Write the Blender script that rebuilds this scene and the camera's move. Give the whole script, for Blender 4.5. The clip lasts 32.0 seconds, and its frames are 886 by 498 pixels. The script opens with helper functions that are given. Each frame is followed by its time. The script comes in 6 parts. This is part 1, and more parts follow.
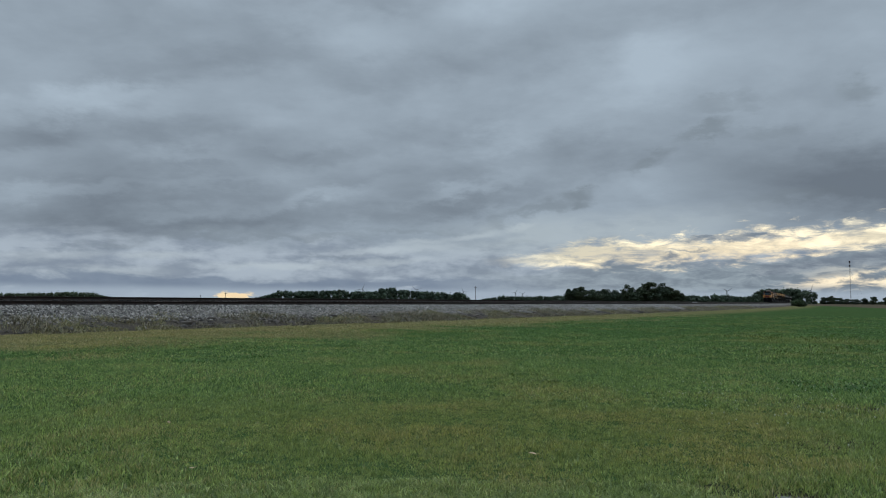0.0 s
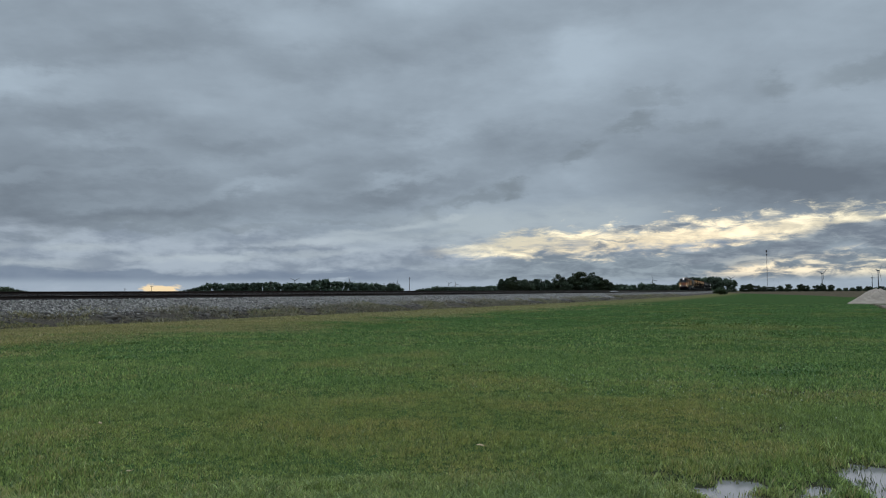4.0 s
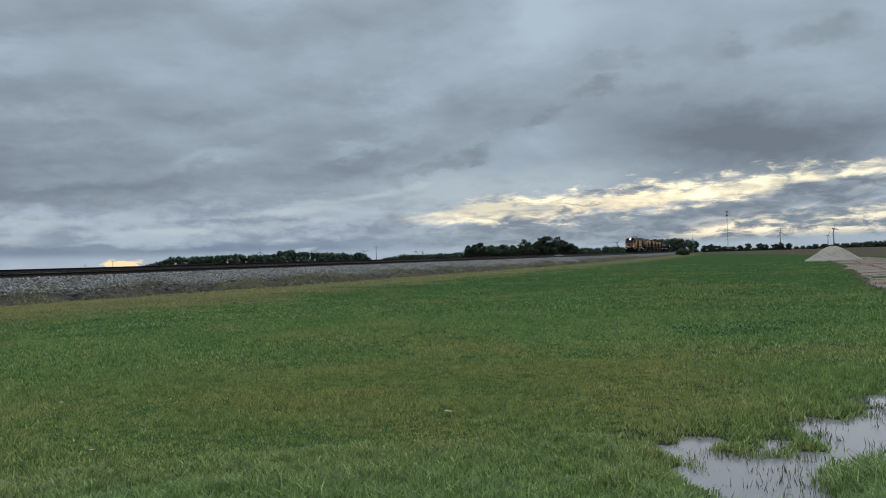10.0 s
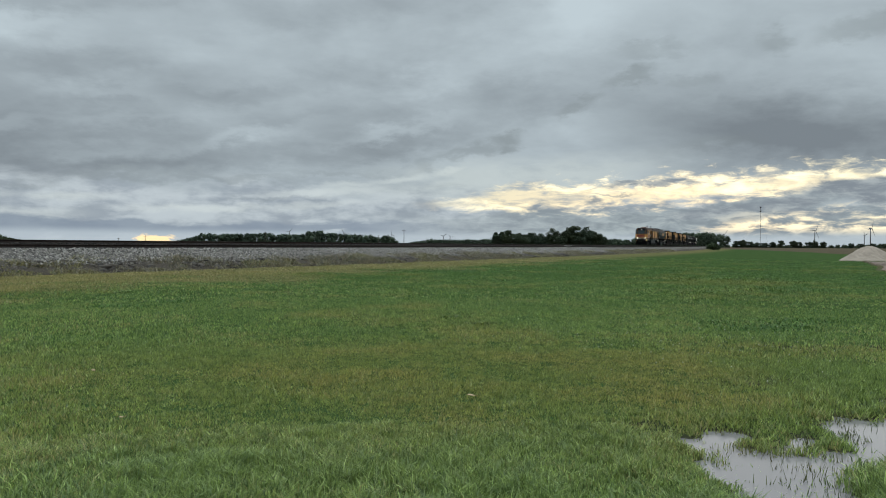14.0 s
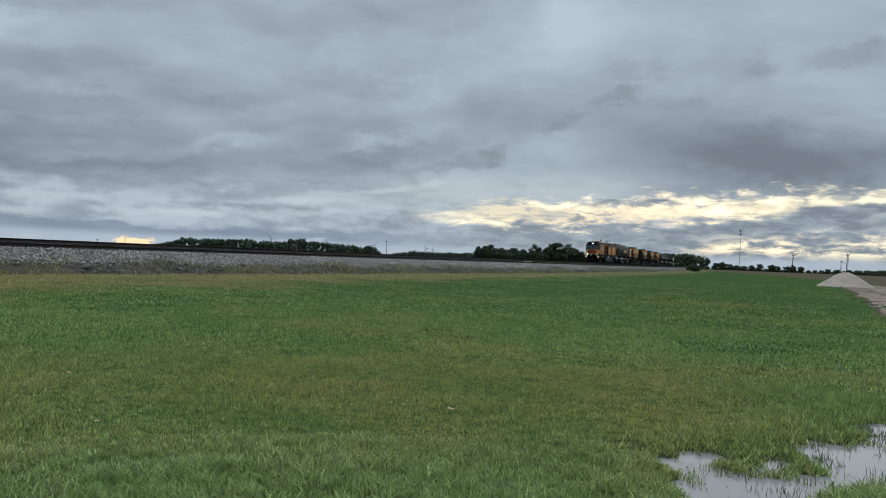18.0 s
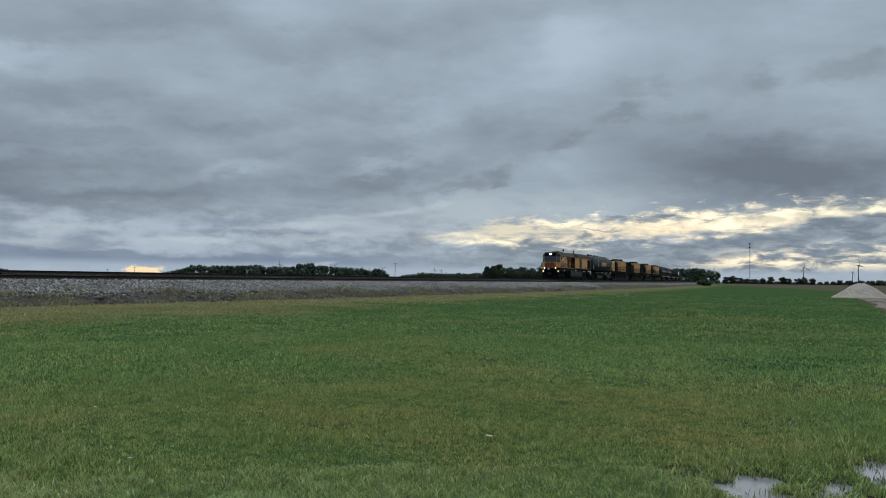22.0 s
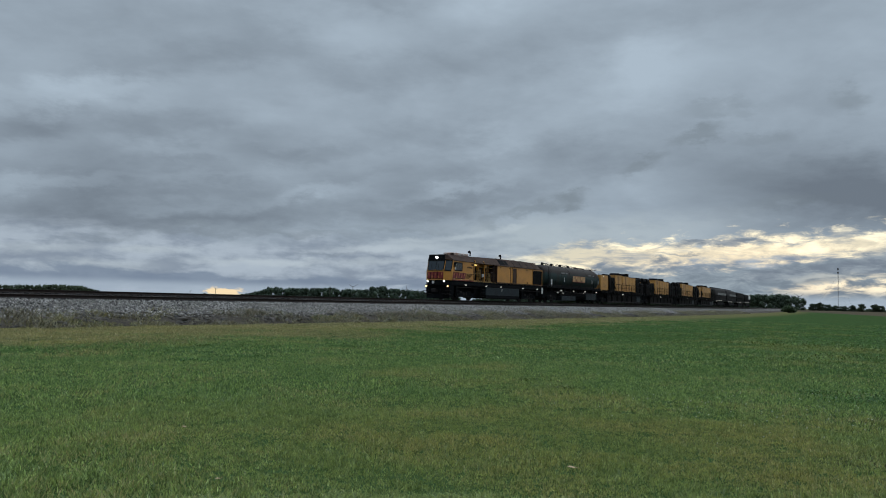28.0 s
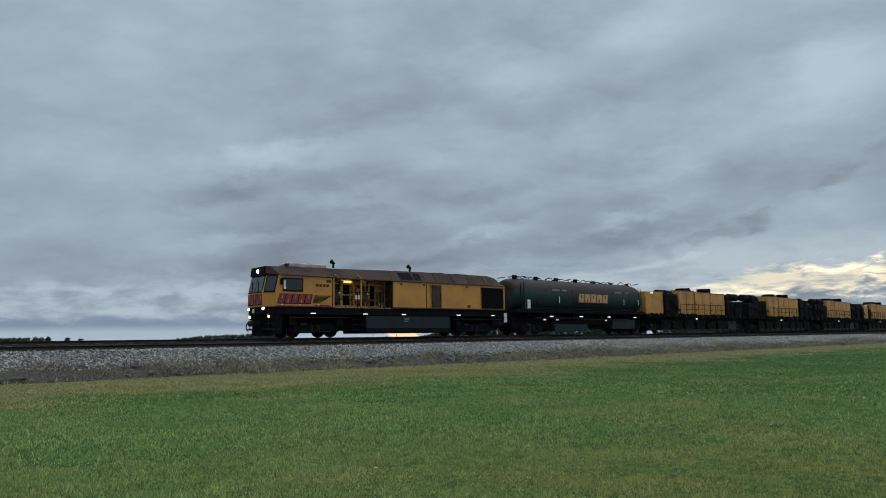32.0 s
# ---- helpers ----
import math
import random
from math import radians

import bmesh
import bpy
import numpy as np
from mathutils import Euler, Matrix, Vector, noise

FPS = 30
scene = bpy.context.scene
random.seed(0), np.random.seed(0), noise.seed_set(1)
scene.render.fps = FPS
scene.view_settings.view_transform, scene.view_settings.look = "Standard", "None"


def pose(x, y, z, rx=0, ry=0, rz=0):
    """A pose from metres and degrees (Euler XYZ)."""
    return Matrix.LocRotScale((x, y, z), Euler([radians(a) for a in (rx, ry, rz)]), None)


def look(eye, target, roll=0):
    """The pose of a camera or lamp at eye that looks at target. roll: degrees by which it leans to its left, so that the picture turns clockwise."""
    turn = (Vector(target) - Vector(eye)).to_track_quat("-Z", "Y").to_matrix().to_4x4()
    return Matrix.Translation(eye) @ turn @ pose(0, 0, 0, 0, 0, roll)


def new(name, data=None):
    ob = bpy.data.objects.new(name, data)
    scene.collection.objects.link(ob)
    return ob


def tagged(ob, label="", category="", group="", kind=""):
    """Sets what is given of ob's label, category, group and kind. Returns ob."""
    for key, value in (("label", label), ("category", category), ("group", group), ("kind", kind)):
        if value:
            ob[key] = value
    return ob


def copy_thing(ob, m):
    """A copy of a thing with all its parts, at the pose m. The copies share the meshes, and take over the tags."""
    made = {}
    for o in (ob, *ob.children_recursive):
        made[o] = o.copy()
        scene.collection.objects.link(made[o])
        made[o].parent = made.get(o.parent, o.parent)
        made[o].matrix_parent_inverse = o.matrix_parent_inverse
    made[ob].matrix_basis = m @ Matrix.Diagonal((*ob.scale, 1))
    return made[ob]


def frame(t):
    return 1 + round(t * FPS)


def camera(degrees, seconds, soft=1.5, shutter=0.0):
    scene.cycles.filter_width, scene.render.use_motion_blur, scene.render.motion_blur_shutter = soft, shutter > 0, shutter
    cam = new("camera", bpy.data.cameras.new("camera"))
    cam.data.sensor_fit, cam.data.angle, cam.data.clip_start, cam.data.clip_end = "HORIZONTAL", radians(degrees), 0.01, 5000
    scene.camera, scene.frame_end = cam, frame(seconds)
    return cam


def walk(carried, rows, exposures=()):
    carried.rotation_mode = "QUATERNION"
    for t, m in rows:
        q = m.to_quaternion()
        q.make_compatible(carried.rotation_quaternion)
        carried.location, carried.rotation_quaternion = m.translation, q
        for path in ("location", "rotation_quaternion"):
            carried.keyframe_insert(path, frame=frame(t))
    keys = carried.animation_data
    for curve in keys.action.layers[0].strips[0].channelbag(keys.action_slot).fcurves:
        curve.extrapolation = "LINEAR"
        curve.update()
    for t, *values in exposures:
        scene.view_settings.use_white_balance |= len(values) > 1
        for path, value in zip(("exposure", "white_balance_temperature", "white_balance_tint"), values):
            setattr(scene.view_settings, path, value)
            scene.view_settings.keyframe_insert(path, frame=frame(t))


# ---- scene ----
# ---- camera ----
EYE = 1.6
cam = camera(62.94, 32.0, soft=1.0)
# seconds, heading, pitch, roll (degrees), drift of the standing eye (metres)
ROWS = [
    (0, -1.50, 4.06, 0.37, 0.230, -0.177, -0.026),
    (0.5, -1.62, 3.85, 0.34, 0.218, -0.166, -0.021),
    (1, -1.27, 3.85, 0.39, 0.174, -0.143, -0.003),
    (1.5, -0.65, 3.95, 0.48, 0.102, -0.113, 0.015),
    (2, 0.06, 4.07, 0.48, 0.066, -0.094, 0.011),
    (2.5, 0.72, 4.06, 0.31, 0.067, -0.097, -0.001),
    (3, 1.58, 3.87, 0.09, 0.089, -0.081, -0.005),
    (3.5, 2.73, 3.59, -0.09, 0.096, -0.091, -0.001),
    (4, 3.76, 3.34, -0.18, 0.100, -0.091, -0.009),
    (4.5, 4.73, 3.16, -0.25, 0.104, -0.078, -0.007),
    (6.5, 6.62, 3.10, -0.60, 0.129, -0.076, -0.005),
    (7, 6.80, 2.94, -0.65, 0.132, -0.083, 0.002),
    (7.5, 6.85, 2.65, -0.73, 0.126, -0.074, -0.004),
    (8, 6.86, 2.23, -0.83, 0.109, -0.077, -0.002),
    (8.5, 6.77, 1.82, -1.11, 0.109, -0.072, -0.004),
    (9, 6.64, 1.41, -1.43, 0.120, -0.075, -0.006),
    (9.5, 6.46, 1.09, -1.65, 0.120, -0.080, -0.011),
    (10, 6.38, 0.73, -1.64, 0.133, -0.048, -0.008),
    (10.5, 6.58, 0.30, -1.50, 0.147, -0.063, -0.006),
    (11, 6.87, -0.22, -1.43, 0.158, -0.072, -0.011),
    (11.5, 6.75, -1.02, -1.39, 0.156, -0.081, -0.018),
    (12, 6.29, -1.85, -1.51, 0.144, -0.083, -0.016),
    (12.5, 4.97, -2.79, -1.73, 0.151, -0.072, -0.022),
    (13, 4.29, -2.69, -0.98, 0.131, -0.064, -0.019),
    (13.5, 4.33, -1.52, -0.22, 0.127, -0.056, -0.025),
    (14, 4.20, -0.39, 0.43, 0.121, -0.056, -0.022),
    (14.5, 4.11, 0.63, 0.76, 0.126, -0.038, -0.015),
    (16.5, 4.54, 0.60, 1.78, 0.117, -0.047, -0.019),
    (17, 5.01, 0.49, 2.00, 0.112, -0.050, -0.017),
    (17.5, 5.33, 0.52, 2.13, 0.102, -0.065, -0.016),
    (18, 5.57, 0.64, 2.36, 0.097, -0.075, -0.020),
    (18.5, 5.40, 0.74, 2.46, 0.098, -0.054, -0.031),
    (19, 4.67, 0.70, 2.49, 0.085, -0.047, -0.037),
    (19.5, 3.91, 0.73, 2.54, 0.080, -0.042, -0.037),
    (20, 3.30, 0.98, 2.56, 0.050, -0.040, -0.037),
    (20.5, 3.12, 1.49, 2.47, 0.049, -0.010, -0.028),
    (21, 3.57, 2.00, 2.14, 0.011, 0.045, -0.029),
    (21.5, 4.36, 2.28, 1.55, -0.071, 0.085, -0.012),
    (22, 4.89, 2.28, 0.89, -0.142, 0.116, -0.006),
    (22.5, 5.06, 2.29, 0.42, -0.205, 0.104, 0.006),
    (23, 4.67, 2.51, 0.19, -0.215, 0.083, 0.010),
    (23.5, 3.87, 2.85, 0.15, -0.200, 0.105, 0.009),
    (24, 2.95, 3.27, 0.26, -0.195, 0.122, 0.006),
    (24.5, 2.17, 3.54, 0.40, -0.194, 0.132, 0.011),
    (25, 1.55, 3.81, 0.49, -0.203, 0.120, 0.020),
    (25.5, 0.96, 3.98, 0.76, -0.206, 0.131, 0.017),
    (26, 0.15, 4.08, 0.99, -0.206, 0.139, 0.015),
    (26.5, -0.61, 4.00, 1.07, -0.203, 0.142, 0.019),
    (28.5, -0.87, 4.09, 1.50, -0.240, 0.138, 0.015),
    (29, -1.24, 4.73, 1.64, -0.235, 0.137, 0.011),
    (29.5, -2.16, 5.45, 1.68, -0.196, 0.161, 0.015),
    (30, -3.42, 6.15, 1.45, -0.197, 0.188, 0.015),
    (30.5, -4.95, 6.75, 1.15, -0.224, 0.161, 0.018),
    (31, -6.99, 7.08, 0.43, -0.243, 0.168, 0.020),
    (31.5, -10.11, 7.07, -0.12, -0.278, 0.233, 0.024),
    (32, -14.38, 6.90, -0.73, -0.307, 0.264, 0.019),
]


def eye_pose(yaw, pitch, roll, dx, dy, dz):
    return Matrix.Translation((dx, dy, EYE + dz)) @ pose(0, 0, 0, 0, 0, -yaw) @ pose(0, 0, 0, 90 + pitch) @ pose(0, 0, 0, 0, 0, roll)


EXPOSURES = [(0, 0.0, 6350, 10), (9, 0.05, 6350, 10), (10, 0.12, 6350, 10), (11.5, 0.22, 6450, 10), (12.5, 0.36, 7000, 8), (13, 0.46, 7400, 7), (14, 0.36, 6900, 8), (15, 0.25, 6500, 10), (17, 0.30, 6500, 10), (19, 0.20, 6500, 10), (20, 0.26, 6450, 10), (21, 0.07, 6400, 10), (22, 0.1, 6350, 10), (23, 0.02, 6350, 10), (25, 0.02, 6350, 10), (29, 0.08, 6350, 10), (32, 0.2, 6350, 10)]
walk(cam, [(t, eye_pose(*r)) for t, *r in ROWS], EXPOSURES)

# ---- world and sun ----
SUN_AZ, SUN_EL = 22.0, 5.0   # degrees clockwise from +y


class Net:
    """Small builder for node trees."""

    def __init__(self, tree):
        self.t = tree

    def node(self, kind, **sets):
        n = self.t.nodes.new(kind)
        for k, v in sets.items():
            if k == "op":
                n.operation = v
            elif k == "noise_dimensions":
                n.noise_dimensions = v
            elif k == "blend":
                n.blend_type = v
            elif k == "dtype":
                n.data_type = v
            elif k == "feature":
                n.feature = v
            elif k == "attr":
                n.attribute_name = v
        return n

    def put(self, sock, v):
        if v is None:
            return
        if isinstance(v, bpy.types.NodeSocket):
            self.t.links.new(v, sock)
        else:
            sock.default_value = v

    def math(self, op, a, b=None, c=None, clamp=False):
        n = self.node("ShaderNodeMath", op=op)
        n.use_clamp = clamp
        self.put(n.inputs[0], a), self.put(n.inputs[1], b), self.put(n.inputs[2], c)
        return n.outputs[0]

    def vmath(self, op, a, b=None):
        n = self.node("ShaderNodeVectorMath", op=op)
        self.put(n.inputs[0], a), self.put(n.inputs[1], b)
        return n.outputs[0]

    def xyz(self, v):
        n = self.node("ShaderNodeSeparateXYZ")
        self.put(n.inputs[0], v)
        return n.outputs

    def vec(self, x, y, z):
        n = self.node("ShaderNodeCombineXYZ")
        self.put(n.inputs[0], x), self.put(n.inputs[1], y), self.put(n.inputs[2], z)
        return n.outputs[0]

    def noise(self, v, scale, detail=4.0, rough=0.55, distort=0.0):
        n = self.node("ShaderNodeTexNoise")
        self.put(n.inputs["Vector"], v), self.put(n.inputs["Scale"], scale), self.put(n.inputs["Detail"], detail)
        self.put(n.inputs["Roughness"], rough), self.put(n.inputs["Distortion"], distort)
        return n.outputs["Fac"]

    def range(self, v, a, b, c=0.0, d=1.0, smooth=True):
        n = self.node("ShaderNodeMapRange")
        n.interpolation_type = "SMOOTHSTEP" if smooth else "LINEAR"
        for i, x in enumerate((v, a, b, c, d)):
            self.put(n.inputs[i], x)
        return n.outputs[0]

    def mix(self, f, a, b, blend="MIX"):
        n = self.node("ShaderNodeMix", dtype="RGBA", blend=blend)
        self.put(n.inputs[0], f)
        for s, v in ((n.inputs[6], a), (n.inputs[7], b)):
            self.put(s, (*v, 1.0) if isinstance(v, tuple) and len(v) == 3 else v)
        return n.outputs[2]

    def ellipse(self, v, at, half, turn=0.0, soft=0.25):
        """1 inside a turned ellipse, fading to 0 at its rim."""
        n = self.node("ShaderNodeMapping")
        n.vector_type = "TEXTURE"
        self.put(n.inputs["Vector"], v)
        n.inputs["Location"].default_value = (*at, 0)
        n.inputs["Rotation"].default_value = (0, 0, radians(turn))
        n.inputs["Scale"].default_value = (*half, 1)
        d = self.node("ShaderNodeVectorMath", op="LENGTH")
        self.put(d.inputs[0], n.outputs[0])
        return self.range(d.outputs["Value"], 1.25, soft)

    def bump(self, h, strength=0.5, dist=0.01):
        n = self.node("ShaderNodeBump")
        n.inputs["Strength"].default_value, n.inputs["Distance"].default_value = strength, dist
        self.put(n.inputs["Height"], h)
        return n.outputs[0]


def make_world():
    w = bpy.data.worlds.new("world")
    scene.world = w
    w.use_nodes = True
    t = w.node_tree
    t.nodes.clear()
    k = Net(t)
    d = k.node("ShaderNodeTexCoord").outputs["Generated"]
    x, y, z = k.xyz(d)
    az = k.math("MULTIPLY", k.math("ARCTAN2", x, y), 57.2958)
    el = k.math("MULTIPLY", k.math("ARCSINE", z), 57.2958)
    zz = k.math("ADD", k.math("MAXIMUM", z, 0.0), 0.26)
    flat = k.vec(k.math("DIVIDE", x, zz), k.math("DIVIDE", y, zz), 0.0)
    # the high deck: broad soft rolls, drawn out along the wind
    big = k.noise(flat, 0.55, 3.0, 0.5, 0.4)
    mid = k.noise(k.vmath("MULTIPLY", flat, (0.8, 1.3, 1.0)), 1.7, 6.0, 0.58, 0.1)
    curl = k.noise(k.vec(k.math("MULTIPLY", az, 0.10), k.math("MULTIPLY", el, 0.22), 7.0), 1.2, 5.0, 0.55, 0.15)
    cover = k.math("ADD", k.math("ADD", k.math("MULTIPLY", big, 0.30), k.math("MULTIPLY", mid, 0.35)), k.math("MULTIPLY", curl, 0.35))
    cover = k.math("ADD", cover, k.range(el, 11.0, 20.0, 0.0, 0.05))
    # single rolls (dark) and thin places (pale): heading, height, half length, half height, tilt, strength
    ragx = k.math("MULTIPLY", k.math("SUBTRACT", curl, 0.5), 9.0)
    ragy = k.math("MULTIPLY", k.math("SUBTRACT", k.noise(k.vec(k.math("MULTIPLY", az, 0.35), k.math("MULTIPLY", el, 0.8), 3.0), 1.1, 6.0, 0.62, 0.1), 0.5), 3.2)
    ragged = k.vec(k.math("ADD", az, ragx), k.math("ADD", el, ragy), 0.0)

    def rolls(rows, total, sign):
        for a0, e0, wa, he, tilt, amount in rows:
            total = k.math("MULTIPLY_ADD", k.ellipse(ragged, (a0, e0), (wa * 1.25, he * 1.6), tilt, 0.0), sign * amount * 0.85, total)
        return total
    broad_dark = ((31.0, 7.8, 11.0, 2.0, -1, 0.26), (25.9, 10.2, 8.5, 1.8, -2, 0.12), (9.0, 11.5, 3.6, 1.3, 8, 0.10), (-4.5, 9.6, 11.6, 1.0, 8, 0.11), (-15.5, 10.5, 8.3, 0.7, 6, 0.10), (-8.0, 6.7, 11.3, 1.0, 4, 0.13),
                  (-21.8, 7.6, 7.5, 0.7, 5, 0.14), (-3.2, 12.4, 9.0, 0.9, 11, 0.10), (-22.3, 12.5, 6.0, 0.6, 11, 0.10), (-5.9, 17.5, 9.0, 1.1, 10, 0.10), (-18.8, 17.8, 8.1, 1.0, 13, 0.10))
    far_dark = ((-31.8, 10.9, 4.5, 0.8, 13, 0.14), (-24.9, 10.9, 4.7, 0.7, 11, 0.10), (-30.2, 5.4, 5.9, 1.1, 10, 0.14), (-23.6, 4.8, 7.0, 0.9, 6, 0.20), (-16.0, 6.2, 8.0, 1.2, 4, 0.10), (-28.0, 8.5, 6.0, 1.2, 8, 0.12), (-6.4, 23.3, 5.5, 1.3, 3, 0.10), (-14.4, 20.5, 4.4, 0.9, 5, 0.08), (19.9, 24.5, 3.6, 1.1, -7, 0.08), (2.5, 8.0, 6.0, 0.8, 14, 0.14))
    thin = ((11.8, 16.6, 7.0, 2.6, 15, 0.16), (17.0, 17.8, 5.5, 2.0, 4, 0.12), (3.8, 12.8, 3.6, 0.9, 23, 0.10), (-20.1, 10.6, 5.0, 0.6, -5, 0.10), (-10.3, 8.1, 6.0, 0.5, 13, 0.12), (-0.3, 8.6, 5.4, 0.5, 14, 0.08), (-25.1, 14.4, 4.3, 0.9, 7, 0.10),
            (-28.4, 13.8, 4.1, 0.8, 16, 0.14), (-30.8, 7.4, 4.3, 0.5, 11, 0.12), (-10.8, 20.9, 5.5, 1.4, -5, 0.12), (3.8, 23.7, 4.6, 1.6, 8, 0.12), (14.5, 9.0, 3.5, 1.2, 10, 0.10))
    cover = rolls(thin, rolls(far_dark, rolls(broad_dark, cover, -1.0), -1.0), 1.0)
    deck = k.mix(k.range(cover, 0.23, 0.73, 0.0, 1.0, False), (0.152, 0.183, 0.219), (0.400, 0.480, 0.552))
    scuds = 0.0
    for a0, e0, wa, he, tilt, amount in ((13.6, 10.7, 1.4, 0.55, 12, 0.55), (18.3, 12.6, 2.6, 0.55, 12, 0.6), (17.0, 12.3, 1.6, 0.4, 5, 0.4), (9.1, 8.1, 1.4, 0.55, 10, 0.7), (6.6, 7.3, 2.6, 0.5, 15, 0.5), (28.5, 14.4, 1.7, 0.8, -4, 0.5), (34.5, 14.8, 2.6, 0.9, 4, 0.5), (20.8, 14.4, 2.6, 0.5, 2, 0.35), (24.7, 7.6, 3.0, 0.5, 2, 0.35), (3.6, 6.4, 2.3, 0.4, 14, 0.4), (22.8, 12.0, 2.0, 0.6, 0, 0.3)):
        scuds = k.math("MAXIMUM", scuds, k.math("MULTIPLY", k.ellipse(ragged, (a0 , e0), (wa * 1.2, he * 1.3), tilt, 0.2), amount))
    deck = k.mix(k.math("MULTIPLY", scuds, 0.8), deck, (0.160, 0.192, 0.215))
    # low sky in heading and height: ragged layers
    warp = k.math("SUBTRACT", k.noise(k.vec(k.math("MULTIPLY", az, 0.10), k.math("MULTIPLY", el, 0.35), 1.0), 1.3, 6.0, 0.6, 0.3), 0.5)
    fray = k.math("SUBTRACT", k.noise(k.vec(k.math("MULTIPLY", az, 0.32), k.math("MULTIPLY", el, 1.1), 5.0), 1.4, 6.0, 0.62, 0.4), 0.5)
    lift = k.math("ADD", el, k.math("ADD", k.math("MULTIPLY", warp, 4.0), k.math("MULTIPLY", fray, 0.7)))
    right = k.range(az, -6.0, 16.0)
    puff = k.noise(k.vec(k.math("MULTIPLY", az, 0.15), k.math("MULTIPLY", el, 0.50), 9.0), 1.3, 7.0, 0.56, 0.25)
    heap = k.noise(k.vec(k.math("MULTIPLY", az, 0.45), k.math("MULTIPLY", el, 0.9), 4.0), 1.3, 5.0, 0.55, 0.2)
    puff = k.math("ADD", k.math("MULTIPLY", puff, 0.7), k.math("MULTIPLY", heap, 0.3))
    pale = k.mix(k.range(puff, 0.40, 0.62), (0.235, 0.282, 0.345), (0.390, 0.452, 0.515))
    layer = k.mix(k.range(lift, 3.4, 5.4), pale, deck)
    shine = 0.0
    for a0, e0, wa, he, tilt, amount in ((0.8, 5.1, 3.6, 0.34, 8, 0.5), (4.6, 5.75, 1.8, 0.26, 9, 0.6), (-3.5, 4.5, 3.0, 0.3, 4, 0.45), (-5.3, 4.0, 6.6, 0.5, 3, 0.5), (-23.0, 3.2, 4.2, 0.4, 1, 0.5), (-14.0, 2.6, 7.0, 0.4, 1, 0.5), (-6.0, 2.9, 5.0, 0.4, 5, 0.45), (-26.5, 1.9, 5.9, 0.5, 2, 0.45), (-30.0, 3.0, 5.0, 0.5, 4, 0.4)):
        shine = k.math("MAXIMUM", shine, k.math("MULTIPLY", k.ellipse(k.vec(k.math("MULTIPLY_ADD", ragx, 0.4, az), k.math("MULTIPLY_ADD", ragy, 0.45, el), 0.0), (a0, e0), (wa, he), tilt, 0.1), amount))
    layer = k.mix(shine, layer, (0.50, 0.565, 0.595))
    belly = 0.0
    for a0, e0, wa, he, tilt, amount in ((-19.0, 4.7, 6.0, 0.45, 1, 0.6), (-12.5, 4.9, 7.0, 0.4, -2, 0.6), (-4.0, 5.4, 5.0, 0.4, 4, 0.5), (4.0, 4.6, 3.0, 0.5, 6, 0.45), (-27.0, 3.9, 5.0, 0.35, 3, 0.5), (-9.0, 3.4, 5.0, 0.25, 2, 0.4)):
        belly = k.math("MAXIMUM", belly, k.math("MULTIPLY", k.ellipse(ragged, (a0, e0), (wa, he), tilt, 0.1), amount))
    layer = k.mix(k.math("MULTIPLY", belly, 0.8), layer, (0.205, 0.245, 0.280))
    bank = k.mix(k.range(fray, -0.14, 0.16), (0.190, 0.232, 0.272), (0.310, 0.368, 0.410))
    layer = k.mix(k.math("MULTIPLY", k.range(lift, 3.1, 2.2), right), layer, bank)
    dark_left = k.math("MULTIPLY", k.math("MULTIPLY", k.range(lift, 1.9, 1.2), k.range(lift, 0.0, 0.6)), k.range(az, 8.0, -4.0))
    layer = k.mix(k.math("MULTIPLY", dark_left, 0.8), layer, (0.175, 0.225, 0.300))
    # the opening over the low sun, thin to one side and broad to the other
    q = k.math("SUBTRACT", az, 12.0)
    mid_el = k.math("ADD", k.math("ADD", 3.60, k.math("MULTIPLY", q, 0.050)), k.math("MULTIPLY", k.math("MULTIPLY", q, q), 0.0003))
    half = k.math("SUBTRACT", k.range(az, 4.0, 11.0, 0.45, 1.45), k.range(az, 26.0, 36.0, 0.0, 0.35))
    drift = k.math("ADD", el, k.math("MULTIPLY", warp, 1.5))
    gap = k.math("SUBTRACT", 1.0, k.math("ABSOLUTE", k.math("DIVIDE", k.math("SUBTRACT", drift, mid_el), half)))
    gap = k.math("ADD", gap, k.math("MULTIPLY", fray, 3.0))
    side = k.math("MULTIPLY", k.range(az, 1.0, 9.0), k.range(az, 70.0, 100.0, 1.0, 0.0))
    opened = k.math("MULTIPLY", k.range(gap, 0.0, 0.85), side)
    wisp = k.noise(k.vec(k.math("MULTIPLY", az, 0.13), k.math("MULTIPLY", el, 1.15), 21.0), 1.4, 5.0, 0.58, 0.25)
    opened = k.math("MULTIPLY", opened, k.range(wisp, 0.52, 0.66, 1.0, 0.45))
    # beyond it a paler, mixed sky with one dark roll climbing away
    mixed = k.math("MULTIPLY", k.math("MULTIPLY", k.range(k.math("ADD", fray, k.math("MULTIPLY", warp, 0.8)), -0.06, 0.16), k.range(az, 20.0, 28.0)), k.math("MULTIPLY", k.range(el, 0.7, 1.5), k.range(el, 4.6, 3.6)))
    opened = k.math("MAXIMUM", opened, k.math("MULTIPLY", mixed, 0.75))
    roll_el = k.math("ADD", 2.3, k.math("MULTIPLY", k.math("SUBTRACT", az, 24.0), 0.155))
    roll = k.math("SUBTRACT", 1.0, k.math("ABSOLUTE", k.math("DIVIDE", k.math("SUBTRACT", k.math("ADD", drift, k.math("MULTIPLY", fray, 1.6)), roll_el), 0.85)))
